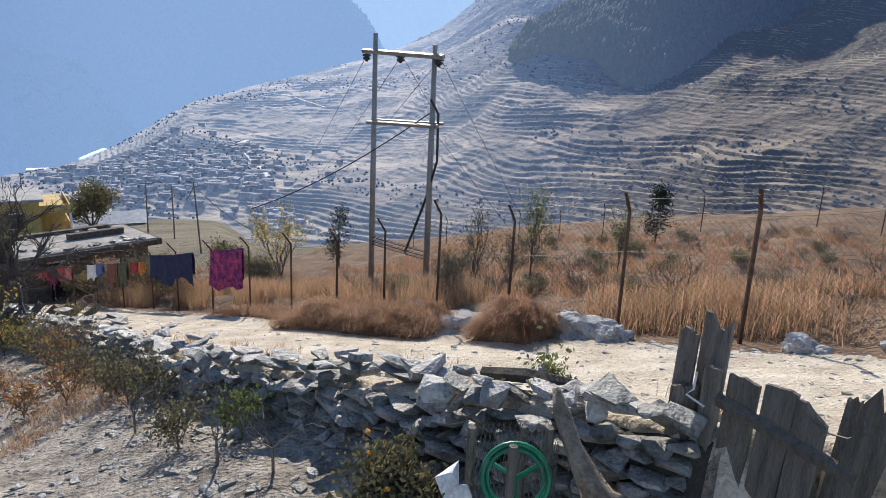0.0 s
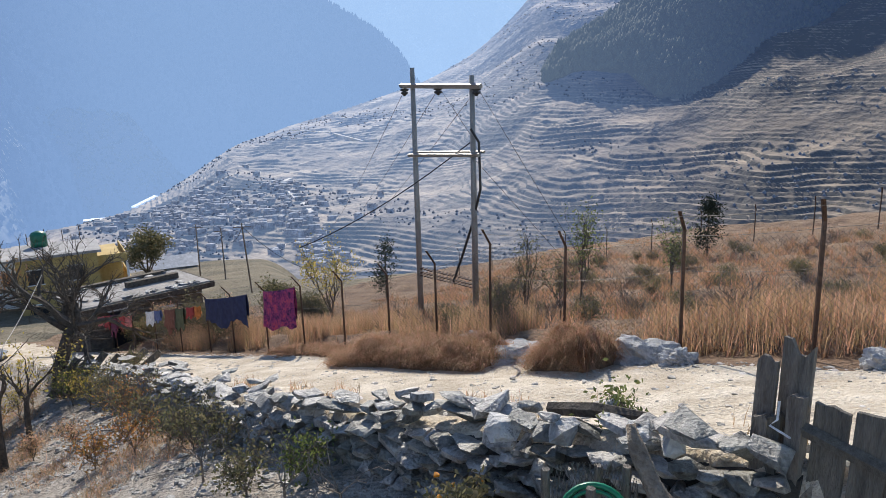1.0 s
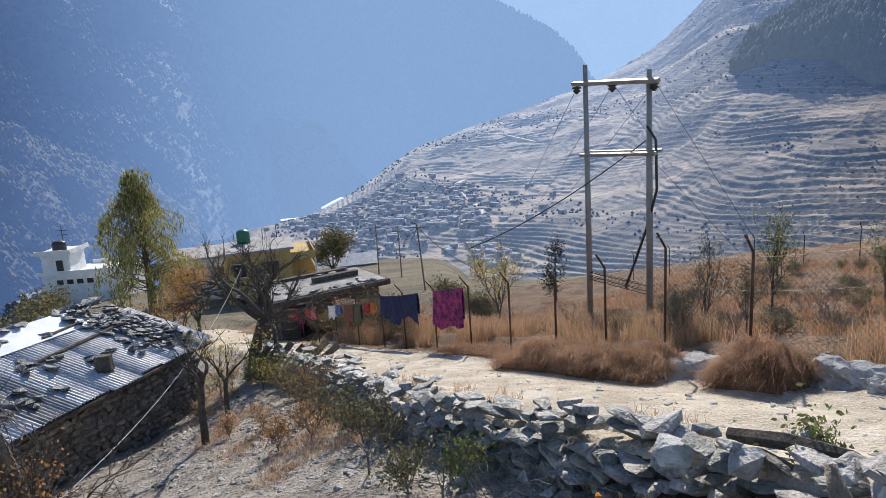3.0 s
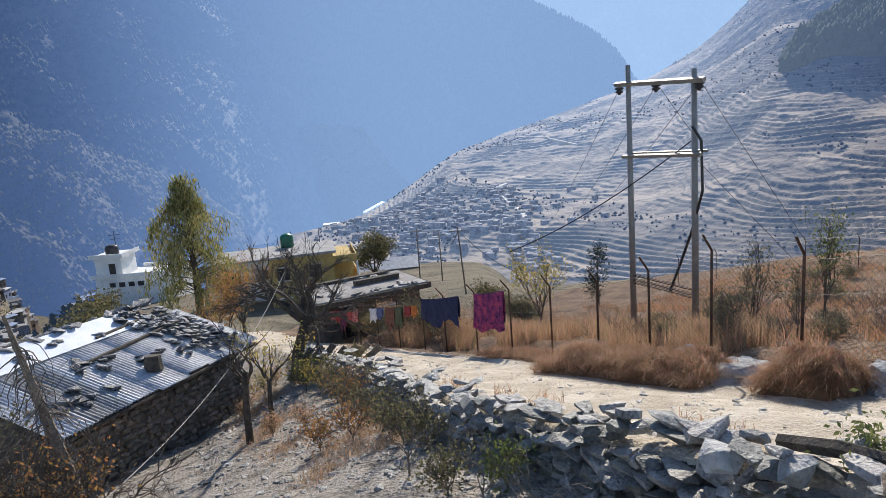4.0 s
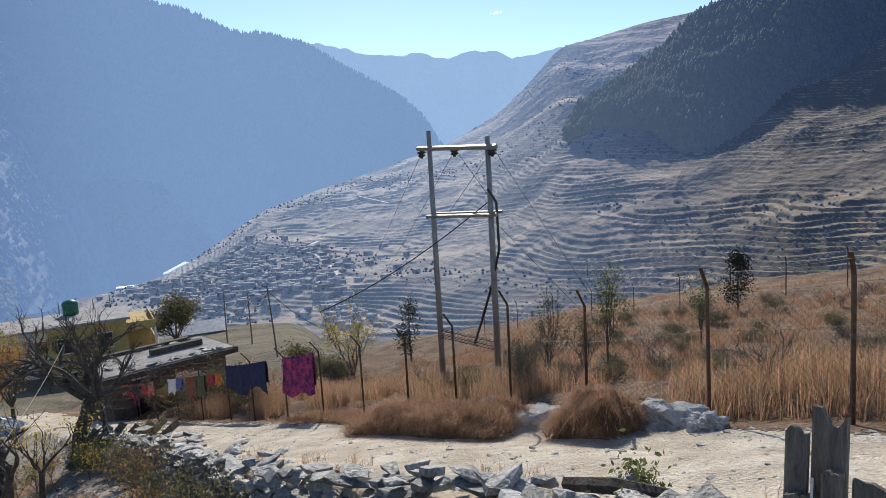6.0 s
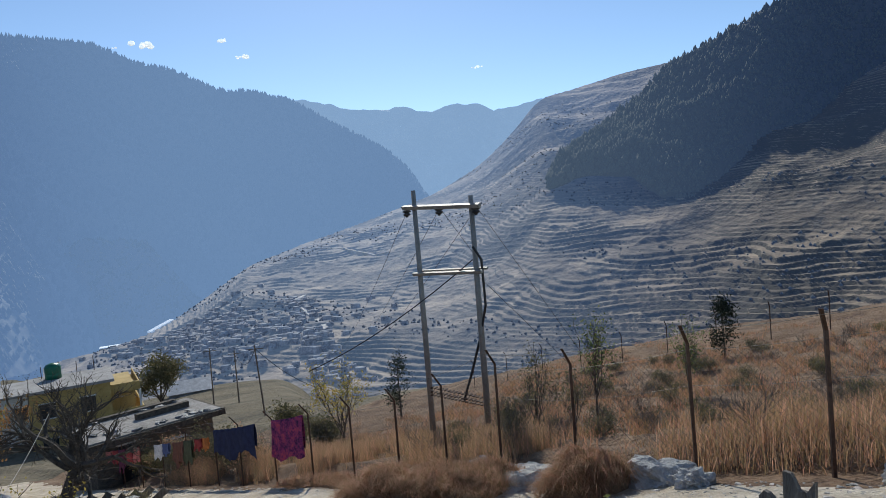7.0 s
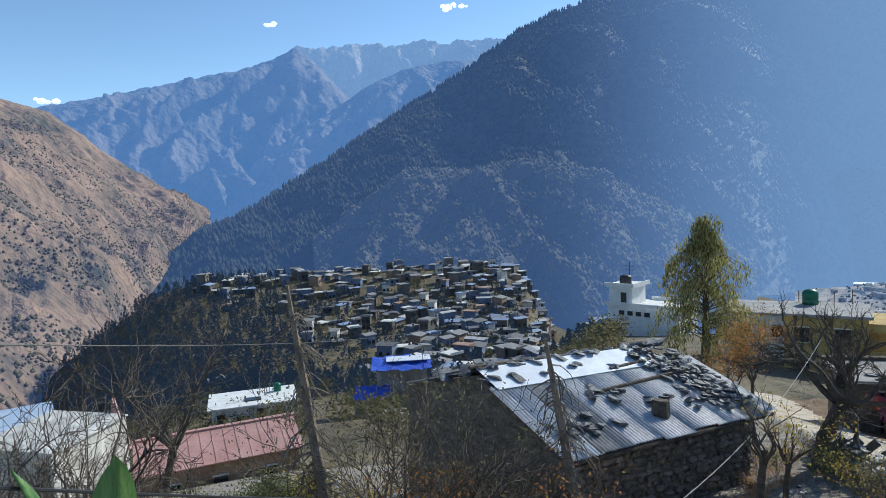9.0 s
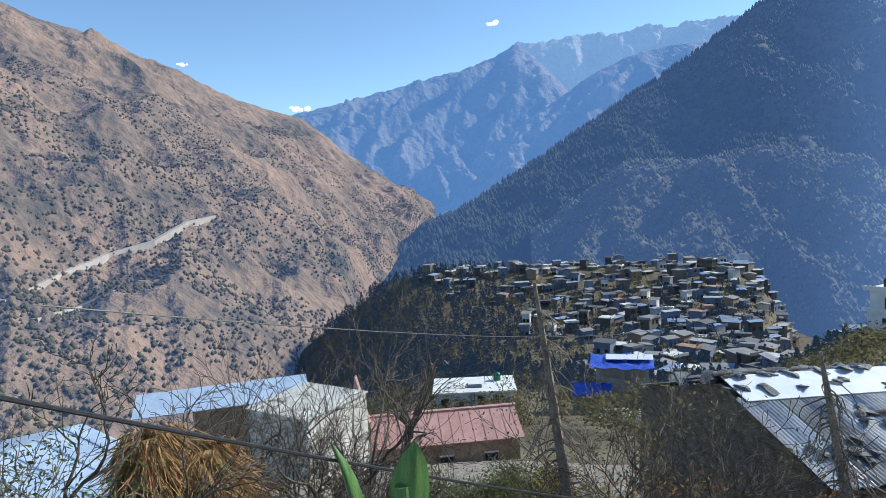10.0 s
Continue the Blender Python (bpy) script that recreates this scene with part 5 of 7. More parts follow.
def willow(loc, h):
    rng = random.Random(8)
    t = thing("willow_tree", loc, "tall yellow-green willow with drooping foliage behind the house", "tree")
    wood, tips = [], []
    pts = [Vector((0, 0, -0.5)), Vector((0.1, 0, h * 0.3)), Vector((0.0, 0.1, h * 0.62)), Vector((0.05, 0, h * 0.9))]
    wood.append(tube(pts, [0.28, 0.2, 0.13, 0.04], 8, False))
    V, F = [], []
    for k in range(140):
        z = h * (0.18 + 0.80 * (k + rng.random()) / 140)
        a = rng.uniform(0, 6.2832)
        reach = (0.32 if z < h * 0.45 else 0.25 if z < h * 0.75 else 0.16) * h * rng.uniform(0.45, 1.1) * (1.0 if z < h * 0.85 else 0.6)
        p0 = Vector((0, 0, z * 0.94))
        p1 = Vector((math.cos(a) * reach * 0.6, math.sin(a) * reach * 0.6, z + 0.35))
        p2 = Vector((math.cos(a) * reach, math.sin(a) * reach, z - 0.1))
        p3 = p2 + Vector((math.cos(a) * 0.1, math.sin(a) * 0.1, -rng.uniform(0.4, 1.3)))
        wood.append(tube([p0, p1, p2, p3], [0.04, 0.025, 0.012, 0.006], 3, False))
        for q in range(72):
            s = rng.random()
            c = p1.lerp(p2, s * 2) if s < 0.5 else p2.lerp(p3, s * 2 - 1)
            c = c + Vector((rng.gauss(0, 0.16), rng.gauss(0, 0.16), rng.gauss(0, 0.16) - 0.1))
            d = Vector((rng.gauss(0, 0.3), rng.gauss(0, 0.3), -1)).normalized()
            b = d.cross(Vector((rng.gauss(0, 1), rng.gauss(0, 1), 0.1))).normalized()
            w = rng.uniform(0.09, 0.19)
            n = len(V)
            V += [tuple(c - d * w), tuple(c + b * w * 0.22), tuple(c + d * w), tuple(c - b * w * 0.22)]
            F.append((n, n + 1, n + 2, n + 3))
    part("trunk", merge(*wood), M_BARK, t)
    part("crown", (V, F), M_WILLOW, t)


M_WILLOW = mat("willow_leaf", (0.17, 0.18, 0.06), (0.38, 0.34, 0.12), 0.8, 0.6, 0, island=0.5, trans=0.5)
willow((-28.3, 30.3, -6.3), 8.6)
tree("orange_tree", "small tree in orange autumn leaf beside the willow", (-21.5, 26.0, -5.6), 3.6, 0.08, TR, M_LEAF_O, 2, 0.06, 0.25, 0, 4, (0, 0), 0.25, 5, 30, 0.15)
tree("orange_tree", "small tree in thin orange leaf behind the roof", (-19.5, 22.5, -5.0), 3.0, 0.07, TR, M_LEAF_O, 1, 0.06, 0.25, 0, 4, (0, 0), 0.25, 5, 34, 0.15)
tree("poplar_sapling", "young poplar with sparse yellow leaves behind the fence", (-6.25, 25.7, gz(-6.25, 25.7)), 3.5, 0.05, TR, M_LEAF_Y, 1, 0.055, 0.18, 0, 4, (0, 0), 0.25, 6, 24, 0.3)
tree("poplar_sapling", "young poplar with few green leaves in the field", (1.0, 15.5, gz(1.0, 15.5)), 2.2, 0.03, TR, M_LEAF_D, 1, 0.035, 0.12, 0, 3, (0, 0), 0.2, 7, 22, 0.3)
tree("poplar_sapling", "young poplar with thin green leaves in the field", (3.0, 20.4, gz(3.0, 20.4)), 3.2, 0.035, TR, M_LEAF_G, 1, 0.05, 0.14, 0, 3, (0, 0), 0.3, 7, 16, 0.4)
tree("poplar_sapling", "thin sapling with green leaves in the dry field", (2.0, 17.0, gz(2.0, 17.0)), 1.7, 0.025, TR, M_LEAF_D, 1, 0.04, 0.12, 0, 3, (0, 0), 0.2, 6, 24, 0.3)
tree("poplar_sapling", "thin sapling with pale leaves in the dry field", (6.3, 22.5, gz(6.3, 22.5)), 2.4, 0.03, TR, M_LEAF_G, 1, 0.05, 0.14, 0, 3, (0, 0), 0.25, 6, 20, 0.35)
tree("shrub", "grey twiggy shrub in the dry field", (0.4, 13.6, gz(0.4, 13.6)), 1.2, 0.02, TR, M_LEAF_D, 1, 0.025, 0.1, 0, 3, (0, 0), 0.1, 8, 30, 0.2, (3, 4), bark=M_TWIG, category="shrub")
tree("leafy_tree", "green-leaved branchy tree at the fence corner", (6.95, 7.5, gz(6.95, 7.5)), 3.4, 0.05, random.Random(3), M_LEAF_G, 2, 0.05, 0.2, 0, 4, (-0.1, 0), 0.4, 6, 30, 0.2)


def conifer(loc, h, r, rng, label="dark green conifer standing behind the fence", m=M_PINE, group=""):
    t = thing("conifer", loc, label, "tree", group)
    part("trunk", tube([(0, 0, -0.4), (0, 0, h * 0.95)], [h * 0.02, h * 0.004], 6, False), M_BARK, t)
    V, F = [], []
    lobe = [(rng.uniform(0, 6.2832), rng.uniform(0.25, 0.95), rng.uniform(0.55, 1.1)) for _ in range(11)]
    for k in range(int(1500 * max(1, h / 4))):
        a, q, f = lobe[k % 11]
        c = Vector((math.cos(a), math.sin(a), 0)) * r * f * (1.05 - q) * 0.75 + Vector((rng.gauss(0, 0.2 * r), rng.gauss(0, 0.2 * r), h * q + rng.gauss(0, 0.09 * h)))
        d = Vector((rng.gauss(0, 1), rng.gauss(0, 1), rng.gauss(0.4, 0.7))).normalized() * 0.17
        e = d.cross(Vector((rng.random(), rng.random(), 0.3))).normalized() * 0.028
        n = len(V)
        V += [tuple(c - e), tuple(c + e), tuple(c + d)]
        F.append((n, n + 1, n + 2))
    part("crown", (V, F), m, t)
    return t


conifer((-6.0, 38.0, gz(-6.0, 38.0) - 0.5), 4.0, 1.25, random.Random(2))
conifer((11.0, 33.5, gz(11.0, 33.5)), 2.9, 1.0, random.Random(5), "low bushy pine by the field fence")
conifer((24.0, 27.0, gz(24.0, 27.0)), 2.6, 1.3, random.Random(6), "low bushy pine by the field fence")
tree("dark_tree", "round dark leafy tree beyond the yellow house", (-53.0, 96.8, -22.5), 9.0, 0.25, TR, M_LEAF_D, 3, 0.22, 0.6, 0, 4, (0, 0), 0.3, 6, 34, 0.15)
tree("green_bush", "bright green bush beside the telegraph pole", (-11.0, 33.0, gz(-11.0, 33.0)), 1.9, 0.05, TR, M_LEAF_D, 3, 0.08, 0.25, 0, 4, (0, 0), 0.1, 7, 26, 0.2, category="bush")
tree("green_bush", "small green bush beyond the fence", (-8.6, 31.0, gz(-8.6, 31.0)), 1.3, 0.04, TR, M_LEAF_D, 5, 0.07, 0.2, 0, 3, (0, 0), 0.1, 7, 30, 0.2, category="bush")

BRUSH = random.Random(91)
field_bush = [tree("field_shrub", "low dark twiggy shrub in the dry field", tuple(at_sd(6 + k, -3.0)), BRUSH.uniform(0.5, 1.05), 0.012, random.Random(300 + k), M_LEAF_D if k % 2 else None, 1, 0.03, 0.08, 0, 3, (0, 0), 0.1, 9, 42, 0.1, (2, 3), M_TWIG, "shrub", "shrubs of the field") for k in range(4)]
for k in range(150):
    s, d = BRUSH.uniform(-8, 20), -1.6 - 24 * BRUSH.random() ** 1.3
    p = at_sd(s, d)
    copy_thing(field_bush[k % 4], pose(p.x, p.y, p.z, 0, 0, BRUSH.uniform(0, 360)))
# weeds and shrubs along the wall and in the yard
WEEDS = ((9.2, 5.15, 0.9, M_LEAF_D), (8.0, 5.3, 0.8, M_LEAF_D), (10.5, 5.1, 1.0, M_LEAF_D), (11.6, 4.9, 1.0, M_LEAF_O), (12.8, 4.7, 0.9, M_LEAF_D), (14.0, 4.6, 1.0, M_LEAF_D), (15.3, 4.5, 1.1, M_LEAF_Y), (16.3, 4.6, 1.0, M_LEAF_G), (17.2, 4.4, 1.0, M_LEAF_D), (5.2, 5.3, 0.55, M_LEAF_G), (5.6, 5.8, 0.5, M_LEAF_D), (10.0, 6.0, 0.5, M_LEAF_O), (8.6, 5.2, 0.6, M_LEAF_D), (7.4, 5.2, 0.6, M_LEAF_D), (9.4, 5.6, 0.7, M_LEAF_O), (12.2, 5.7, 0.5, M_GRASS), (13.0, 6.2, 0.5, M_GRASS), (17.9, 5.4, 0.8, M_LEAF_Y), (18.6, 5.7, 0.9, M_LEAF_O), (18.8, 4.9, 0.6, M_GRASS), (16.6, 6.2, 0.4, M_GRASS), (2.2, 4.2, 0.25, M_LEAF_G), (16.0, 3.2, 0.5, M_LEAF_D))
for k, (s, d, h, m) in enumerate(WEEDS):
    tree("weed", "dry leafy weed growing along the stone wall", tuple(at_sd(s, d)), h, 0.012, random.Random(100 + k), m, 1, 0.026, 0.09, 0, 3, (0, 0), 0.12, 6, 30, 0.15, (2, 3), M_TWIG, "weed", "weeds along the wall")
M_MARI = mat("orange_marigold", (0.65, 0.20, 0.01), (0.85, 0.36, 0.02), 20, 0.6, 0)
for (x, y, z), h, seed in (((0.0, 4.85, 0.9), 0.75, 61), ((-0.12, 4.62, 0.85), 0.55, 62), ((0.2, 4.7, 0.9), 0.6, 63)):
    t = tree("marigold", "marigold bush with orange flowers at the wall foot", (x, y, gz(x, y)), h, 0.012, random.Random(seed), M_LEAF_D, 3, 0.03, 0.06, 0, 3, (0, 0), 0.15, 7, 28, 0.15, (2, 3), M_TWIG, "flower", "marigolds")
    rng = random.Random(seed)
    items = []
    for _ in range(9):
        c = Vector((rng.gauss(0, 0.16), rng.gauss(0, 0.16), h * rng.uniform(0.55, 1.02)))
        items.append(moved(WS.choice(RUBBLE), Matrix.LocRotScale(c, Euler((rng.random(), rng.random(), 0)), (0.05, 0.05, 0.035))))
    part("blossoms", merge(*items), M_MARI, t)
for k in range(5):
    x, y = xy_of(4.2 + 0.6 * k, 5.6 + 0.25 * math.sin(k * 2.1))
    tree("dead_shrub", "leafless forked twig standing in the yard", (x, y, gz(x, y)), 0.9, 0.014, random.Random(70 + k), None, 0, 0, 0, 0, 2, (0, 0), 0.3, 4, 40, 0.05, (2, 2), M_TWIG, "shrub", "dead twigs")

for k in range(26):
    s, d = 18.5 + 0.55 * k, -0.7 - 0.9 * BRUSH.random()
    tree("weed", "grey-olive dry shrub behind the washing", tuple(at_sd(s, d)), BRUSH.uniform(0.8, 1.5), 0.014, random.Random(400 + k), M_LEAF_D if k % 3 else M_GRASS, 2, 0.04, 0.12, 0, 3, (0, 0), 0.1, 8, 30, 0.15, (2, 3), M_TWIG, "weed", "shrubs behind the washing")

# stacked old planks where the wall ends
stack = thing("plank_pile", tuple(at_sd(17.6, 4.25)), "pile of old grey planks leaning at the end of the wall", "planks")
for k in range(7):
    a = Vector((0.25 * k - 0.6, 0.08 * k, 0.0))
    b = a + Vector((0.55 + 0.08 * k, 0.5, 0.85 + 0.05 * (k % 3)))
    n = (b - a).normalized()
    q = n.cross(Vector((0.4, -0.9, 0))).normalized() * 0.09
    t = n.cross(q).normalized() * 0.015
    V = [tuple(p + i * q + j * t) for p in (a, b) for i in (-1, 1) for j in (-1, 1)]
    part("plank", (V, [(0, 1, 3, 2), (4, 6, 7, 5), (0, 2, 6, 4), (1, 5, 7, 3), (0, 4, 5, 1), (2, 3, 7, 6)]), M_WOOD, stack)

# dry vine-wrapped stakes and the bare shrubs west of the yard
for name, base, top, label in (("dead_tree", (-9.45, 3.3), (-9.56, 2.83, 3.25), "dead trunk wrapped in dry hanging vines"), ("dead_tree", (-7.75, 6.35), (-8.22, 6.0, 2.35), "leaning grey stake with dry vines")):
    x, y = base
    z = gz(x, y)
    t = thing(name, (x, y, z), label, "dead tree")
    e = Vector(top) - Vector((x, y, z))
    part("trunk", tube([(0, 0, -0.3), e * 0.35, e * 0.7, e], [0.11, 0.085, 0.06, 0.022], 7), M_LOG, t)
    vine = []
    rng = random.Random(int(abs(x) * 10))
    for _ in range(95):
        q = rng.uniform(0.1, 0.92)
        c = e * q
        P = [c]
        d = Vector((rng.gauss(0, 1), rng.gauss(0, 1), 0.2)).normalized()
        for j in range(5):
            d = (d + Vector((rng.gauss(0, 0.3), rng.gauss(0, 0.3), -0.45))).normalized()
            P.append(P[-1] + d * rng.uniform(0.08, 0.26) * (0.6 if q > 0.6 else 1.0))
        vine.append(tube(P, [0.014, 0.012, 0.010, 0.008, 0.006, 0.004], 3, False))
    part("vines", merge(*vine), M_TWIG, t, "tangle of dry brown vines")

BR = random.Random(77)
for k, (az, r, top, m, n) in enumerate(((-61.5, 9.6, -18.5, M_LEAF_O, 1), (-66, 9, -15.5, None, 0), (-58.5, 10.5, -17.5, None, 0), (-69, 9.4, -14, None, 0), (-71, 10.5, -12.5, M_LEAF_D, 1), (-74, 11, -21, M_LEAF_Y, 1), (-77, 11.5, -21, M_LEAF_D, 3), (-80, 11.5, -21, M_LEAF_W, 4), (-83.5, 11, -21, M_LEAF_W, 5), (-87, 11, -21.5, M_LEAF_W, 4), (-91, 11, -13, None, 0), (-98, 10.5, -10, None, 0), (-56, 8.6, -23.0, None, 0), (-75, 8.2, -24.5, M_LEAF_Y, 1), (-53, 9, -22, None, 0), (-96, 9.6, -14, None, 0), (-121.5, 8, -6.5, M_LEAF_G, 3))):
    x, y = EYE[0] + r * math.sin(radians(az)), EYE[1] + r * math.cos(radians(az))
    z = gz(x, y) - 0.1
    h = (EYE[2] + r * math.tan(radians(top)) - z) * 0.92
    tree("bare_bush", "tangled bare bush on the slope below the yard" if m in (None, M_TWIG) else "tangled bush with dry leaves on the slope below the yard", (x, y, z), h, 0.045, random.Random(200 + k), m, n, 0.032, 0.12, 0, 4, (BR.uniform(-0.2, 0.2), 0), 0.22, 7, 40, 0.05, (2, 4), M_BARK if m is None or k % 3 == 0 else M_TWIG, "bush", "bushes below the yard", 0.74, 0.35)
for k, (az, r, top, r0) in enumerate(((-112.0, 8.2, -10.0, 0.10), (-99.5, 9.6, -9.0, 0.09), (-116.5, 8.4, -10.5, 0.08), (-94.5, 9.6, -12.0, 0.07))):
    x, y = EYE[0] + r * math.sin(radians(az)), EYE[1] + r * math.cos(radians(az))
    z = gz(x, y) - 0.1
    h = EYE[2] + r * math.tan(radians(top)) - z
    tree("bare_tree", "dark gnarled leafless fruit tree on the slope below the yard", (x, y, z), h, r0, random.Random(520 + k), None, 0, 0, 0, 0, 5, (0.25, 0.2), 0.34, 6, 60, 0.05, (2, 3), shrink=0.76, bend=0.5, length=1.15, group="bare trees below the yard")
x, y = -24.8, 1.3
tree("bare_tree", "slender bare tree rising among the roofs", (x, y, gz(x, y)), 7.6, 0.13, random.Random(18), None, 0, 0, 0, 0, 4, (0.2, 0.5), 0.42, 6, 38, 0.12, (2, 3))

# straw heaped on a tripod, and the banana plant
M_STRAW = mat("dry_straw", (0.20, 0.115, 0.045), (0.48, 0.32, 0.14), 6, 0.85, 0, island=0.5, trans=0.25)


def straw_heap(loc, r, h, n, seed):
    rng = random.Random(seed)
    V, F = [], []
    for _ in range(n):
        q = rng.random()
        a = rng.uniform(0, 6.2832)
        R = r * (1 - q * 0.7) * rng.uniform(0.7, 1.15) * (1 + 0.22 * math.sin(a * 3 + seed) + 0.15 * math.sin(q * 9 + a * 2))
        c = Vector((math.cos(a) * R, math.sin(a) * R, h * q))
        d = Vector((math.cos(a) * 0.5 + rng.gauss(0, 0.35), math.sin(a) * 0.5 + rng.gauss(0, 0.35), -0.8 + rng.gauss(0, 0.35))).normalized()
        b = d.cross(Vector((rng.gauss(0, 1), rng.gauss(0, 1), rng.gauss(0, 1)))).normalized() * rng.uniform(0.004, 0.010)
        L = rng.uniform(0.12, 0.5)
        k = len(V)
        V += [tuple(c - b), tuple(c + b), tuple(c + d * L + b * 0.4), tuple(c + d * L - b * 0.4)]
        F.append((k, k + 1, k + 2, k + 3))
    t = thing("straw_heap", loc, "heap of dry golden straw on a pole stack", "straw")
    part("pole", tube([(0, 0, -0.2), (0, 0, h * 0.93)], 0.04, 6), M_BARK, t)
    part("straw", (V, F), M_STRAW, t)
    bm = bmesh.new()
    bmesh.ops.create_cone(bm, cap_ends=True, segments=14, radius1=r * 0.8, radius2=r * 0.18, depth=h * 0.95)
    VV = [(v.co.x * rng.uniform(0.9, 1.1), v.co.y * rng.uniform(0.9, 1.1), v.co.z + h * 0.48) for v in bm.verts]
    FF = [tuple(v.index for v in f.verts) for f in bm.faces]
    bm.free()
    part("straw_core", (VV, FF), M_STRAW, t)


for az, r, rr_, top, seed in ((-107.2, 7.9, 0.70, -14.6, 1), (-103.4, 8.0, 0.70, -16.2, 2), (-110.0, 7.8, 0.5, -19.0, 4)):
    x, y = EYE[0] + r * math.sin(radians(az)), EYE[1] + r * math.cos(radians(az))
    z = gz(x, y)
    straw_heap((x, y, z), rr_, EYE[2] + r * math.tan(radians(top)) - z, 9000, seed)

M_BANANA = mat("banana_leaf", (0.05, 0.13, 0.03), (0.16, 0.28, 0.08), 3, 0.45, 0.2, stretch=(8, 8, 1))
ban = thing("banana_plant", (-4.95, 0.72, gz(-4.95, 0.72)), "young banana plant with two broad upright leaves", "plant")
bz = gz(-4.95, 0.72)


def banana_leaf(x, y, z0, z1, w, tx, ty, face):
    V, F = [], []
    n = 12
    for i in range(n + 1):
        q = i / n
        ww = w * math.sin(math.pi * min(1, q * 0.85 + 0.12)) ** 0.7
        c = Vector((x + tx * q * q, y + ty * q * q, z0 + (z1 - z0) * q))
        u = Vector((math.cos(face), math.sin(face), 0))
        v = Vector((-math.sin(face), math.cos(face), 0))
        for k in (-1, -0.5, 0, 0.5, 1):
            V.append(tuple(c + u * ww * k + v * 0.12 * abs(k) * ww / w + Vector((0, 0, -0.05 * abs(k)))))
    for i in range(n):
        for k in range(4):
            a = i * 5 + k
            F.append((a, a + 1, a + 6, a + 5))
    part("leaf", (V, F), M_BANANA, ban, smooth=True)


part("stem", tube([(0, 0, -0.2), (0, 0.02, 2.3 - bz * 0)], [0.07, 0.05], 8), M_BANANA, ban)
banana_leaf(0.02, 0.05, 2.35 - bz, 2.98 - bz, 0.13, 0.02, 0.06, 1.5)
banana_leaf(0.05, -0.28, 2.3 - bz, 3.02 - bz, 0.05, -0.02, -0.12, 1.3)
cab = thing("overhead_cable", (0, 0, 0), "slack twisted service cable strung past the yard", "cable")
part("wire", tube(sag((-3.0, -1.35, 4.2), (-8.5, 3.4, 0.6), 0.05, 20), 0.011, 6), M_BLACK, cab)
M_CONC_R = mat("grey_rope", (0.30, 0.28, 0.25), (0.45, 0.42, 0.38), 9, 0.9, 0)
rope = thing("thin_rope", (0, 0, 0), "pale rope strung from the tree across the yard", "rope")
part("wire", tube(sag((-11.3, 16.1, 0.4), (-6.5, 5.4, 0.2), 0.5, 18), 0.007, 5), M_CONC_R, rope)
thin = thing("service_line", (0, 0, 0), "thin dark service line over the gardens", "cable")
part("wire", tube(sag((-9.6, -3.5, 3.4), (-40, 22, -4.0), 0.8, 18), 0.012, 4), M_BLACK, thin)


# ---- grass ----
def blades(points, h0, h1, width, lean, per, spread, rng):
    """Thin bent blades in tufts, as quads ending in a point."""
    P = np.repeat(np.asarray(points), per, axis=0)
    n = len(P)
    P = P + np.stack([rng.normal(0, spread, n), rng.normal(0, spread, n), np.zeros(n)], -1)
    h = rng.uniform(h0, h1, n)
    a = rng.uniform(0, 2 * np.pi, n)
    l = np.abs(rng.normal(0, lean, n))
    tip = P + np.stack([np.cos(a) * l * h, np.sin(a) * l * h, h], -1)
    mid = P + np.stack([np.cos(a) * l * h * 0.3, np.sin(a) * l * h * 0.3, h * 0.6], -1)
    b = rng.uniform(0, np.pi, n)
    w = np.stack([np.cos(b), np.sin(b), np.zeros(n)], -1) * (width * rng.uniform(0.6, 1.3, n))[:, None]
    V = np.stack([P - w, P + w, mid + w * 0.8, tip, mid - w * 0.8], 1).reshape(-1, 3)
    k = np.arange(n)[:, None] * 5
    Q = np.concatenate([k + np.array([[0, 1, 2, 4]]), k + np.array([[4, 2, 3, 3]])])
    T = np.concatenate([k + np.array([[0, 1, 2]]), k + np.array([[0, 2, 4]]), k + np.array([[4, 2, 3]])])
    return V, T


def spots(n, s0, s1, d0, d1, rng, mask=None):
    s, d = rng.uniform(s0, s1, n), rng.uniform(d0, d1, n)
    if mask is not None:
        ok = mask(s, d)
        s, d = s[ok], d[ok]
    x, y = xy_of(s, d)
    return np.stack([x, y, ground_z(x, y) - 0.02], -1)


GR = np.random.default_rng(12)


def grass(name, label, points, h0, h1, width, lean, per, spread, m):
    V, T = blades(points, h0, h1, width, lean, per, spread, GR)
    tagged(big_mesh(name, V, T, [m], smooth=False), label, "grass", kind="stuff")


grass("tall_grass", "tall dry golden grass behind the fence", spots(4200, -6, 4.6, -6.5, -0.35, GR, lambda s, d: wob(s, d, 0.9) > 0.08), 0.15, 0.60, 0.006, 0.45, 9, 0.11, M_GRASS)
grass("tall_grass", "tall dry golden grass behind the washing", spots(5200, 7.6, 24, -4.5, -0.3, GR, lambda s, d: wob(s, d, 0.8, 2) > -0.1), 0.2, 0.75, 0.006, 0.35, 9, 0.09, M_GRASS)
grass("field_grass", "low russet grass and stubble over the field", spots(15000, -14, 30, -32, -0.8, GR, lambda s, d: wob(s, d, 0.6, 3) > 0.02), 0.06, 0.24, 0.007, 0.8, 8, 0.14, M_GRASS2)
grass("field_tufts", "russet tussocks dotted over the field", spots(1500, -12, 26, -26, -1.5, GR), 0.2, 0.5, 0.008, 0.5, 26, 0.13, M_GRASS2)
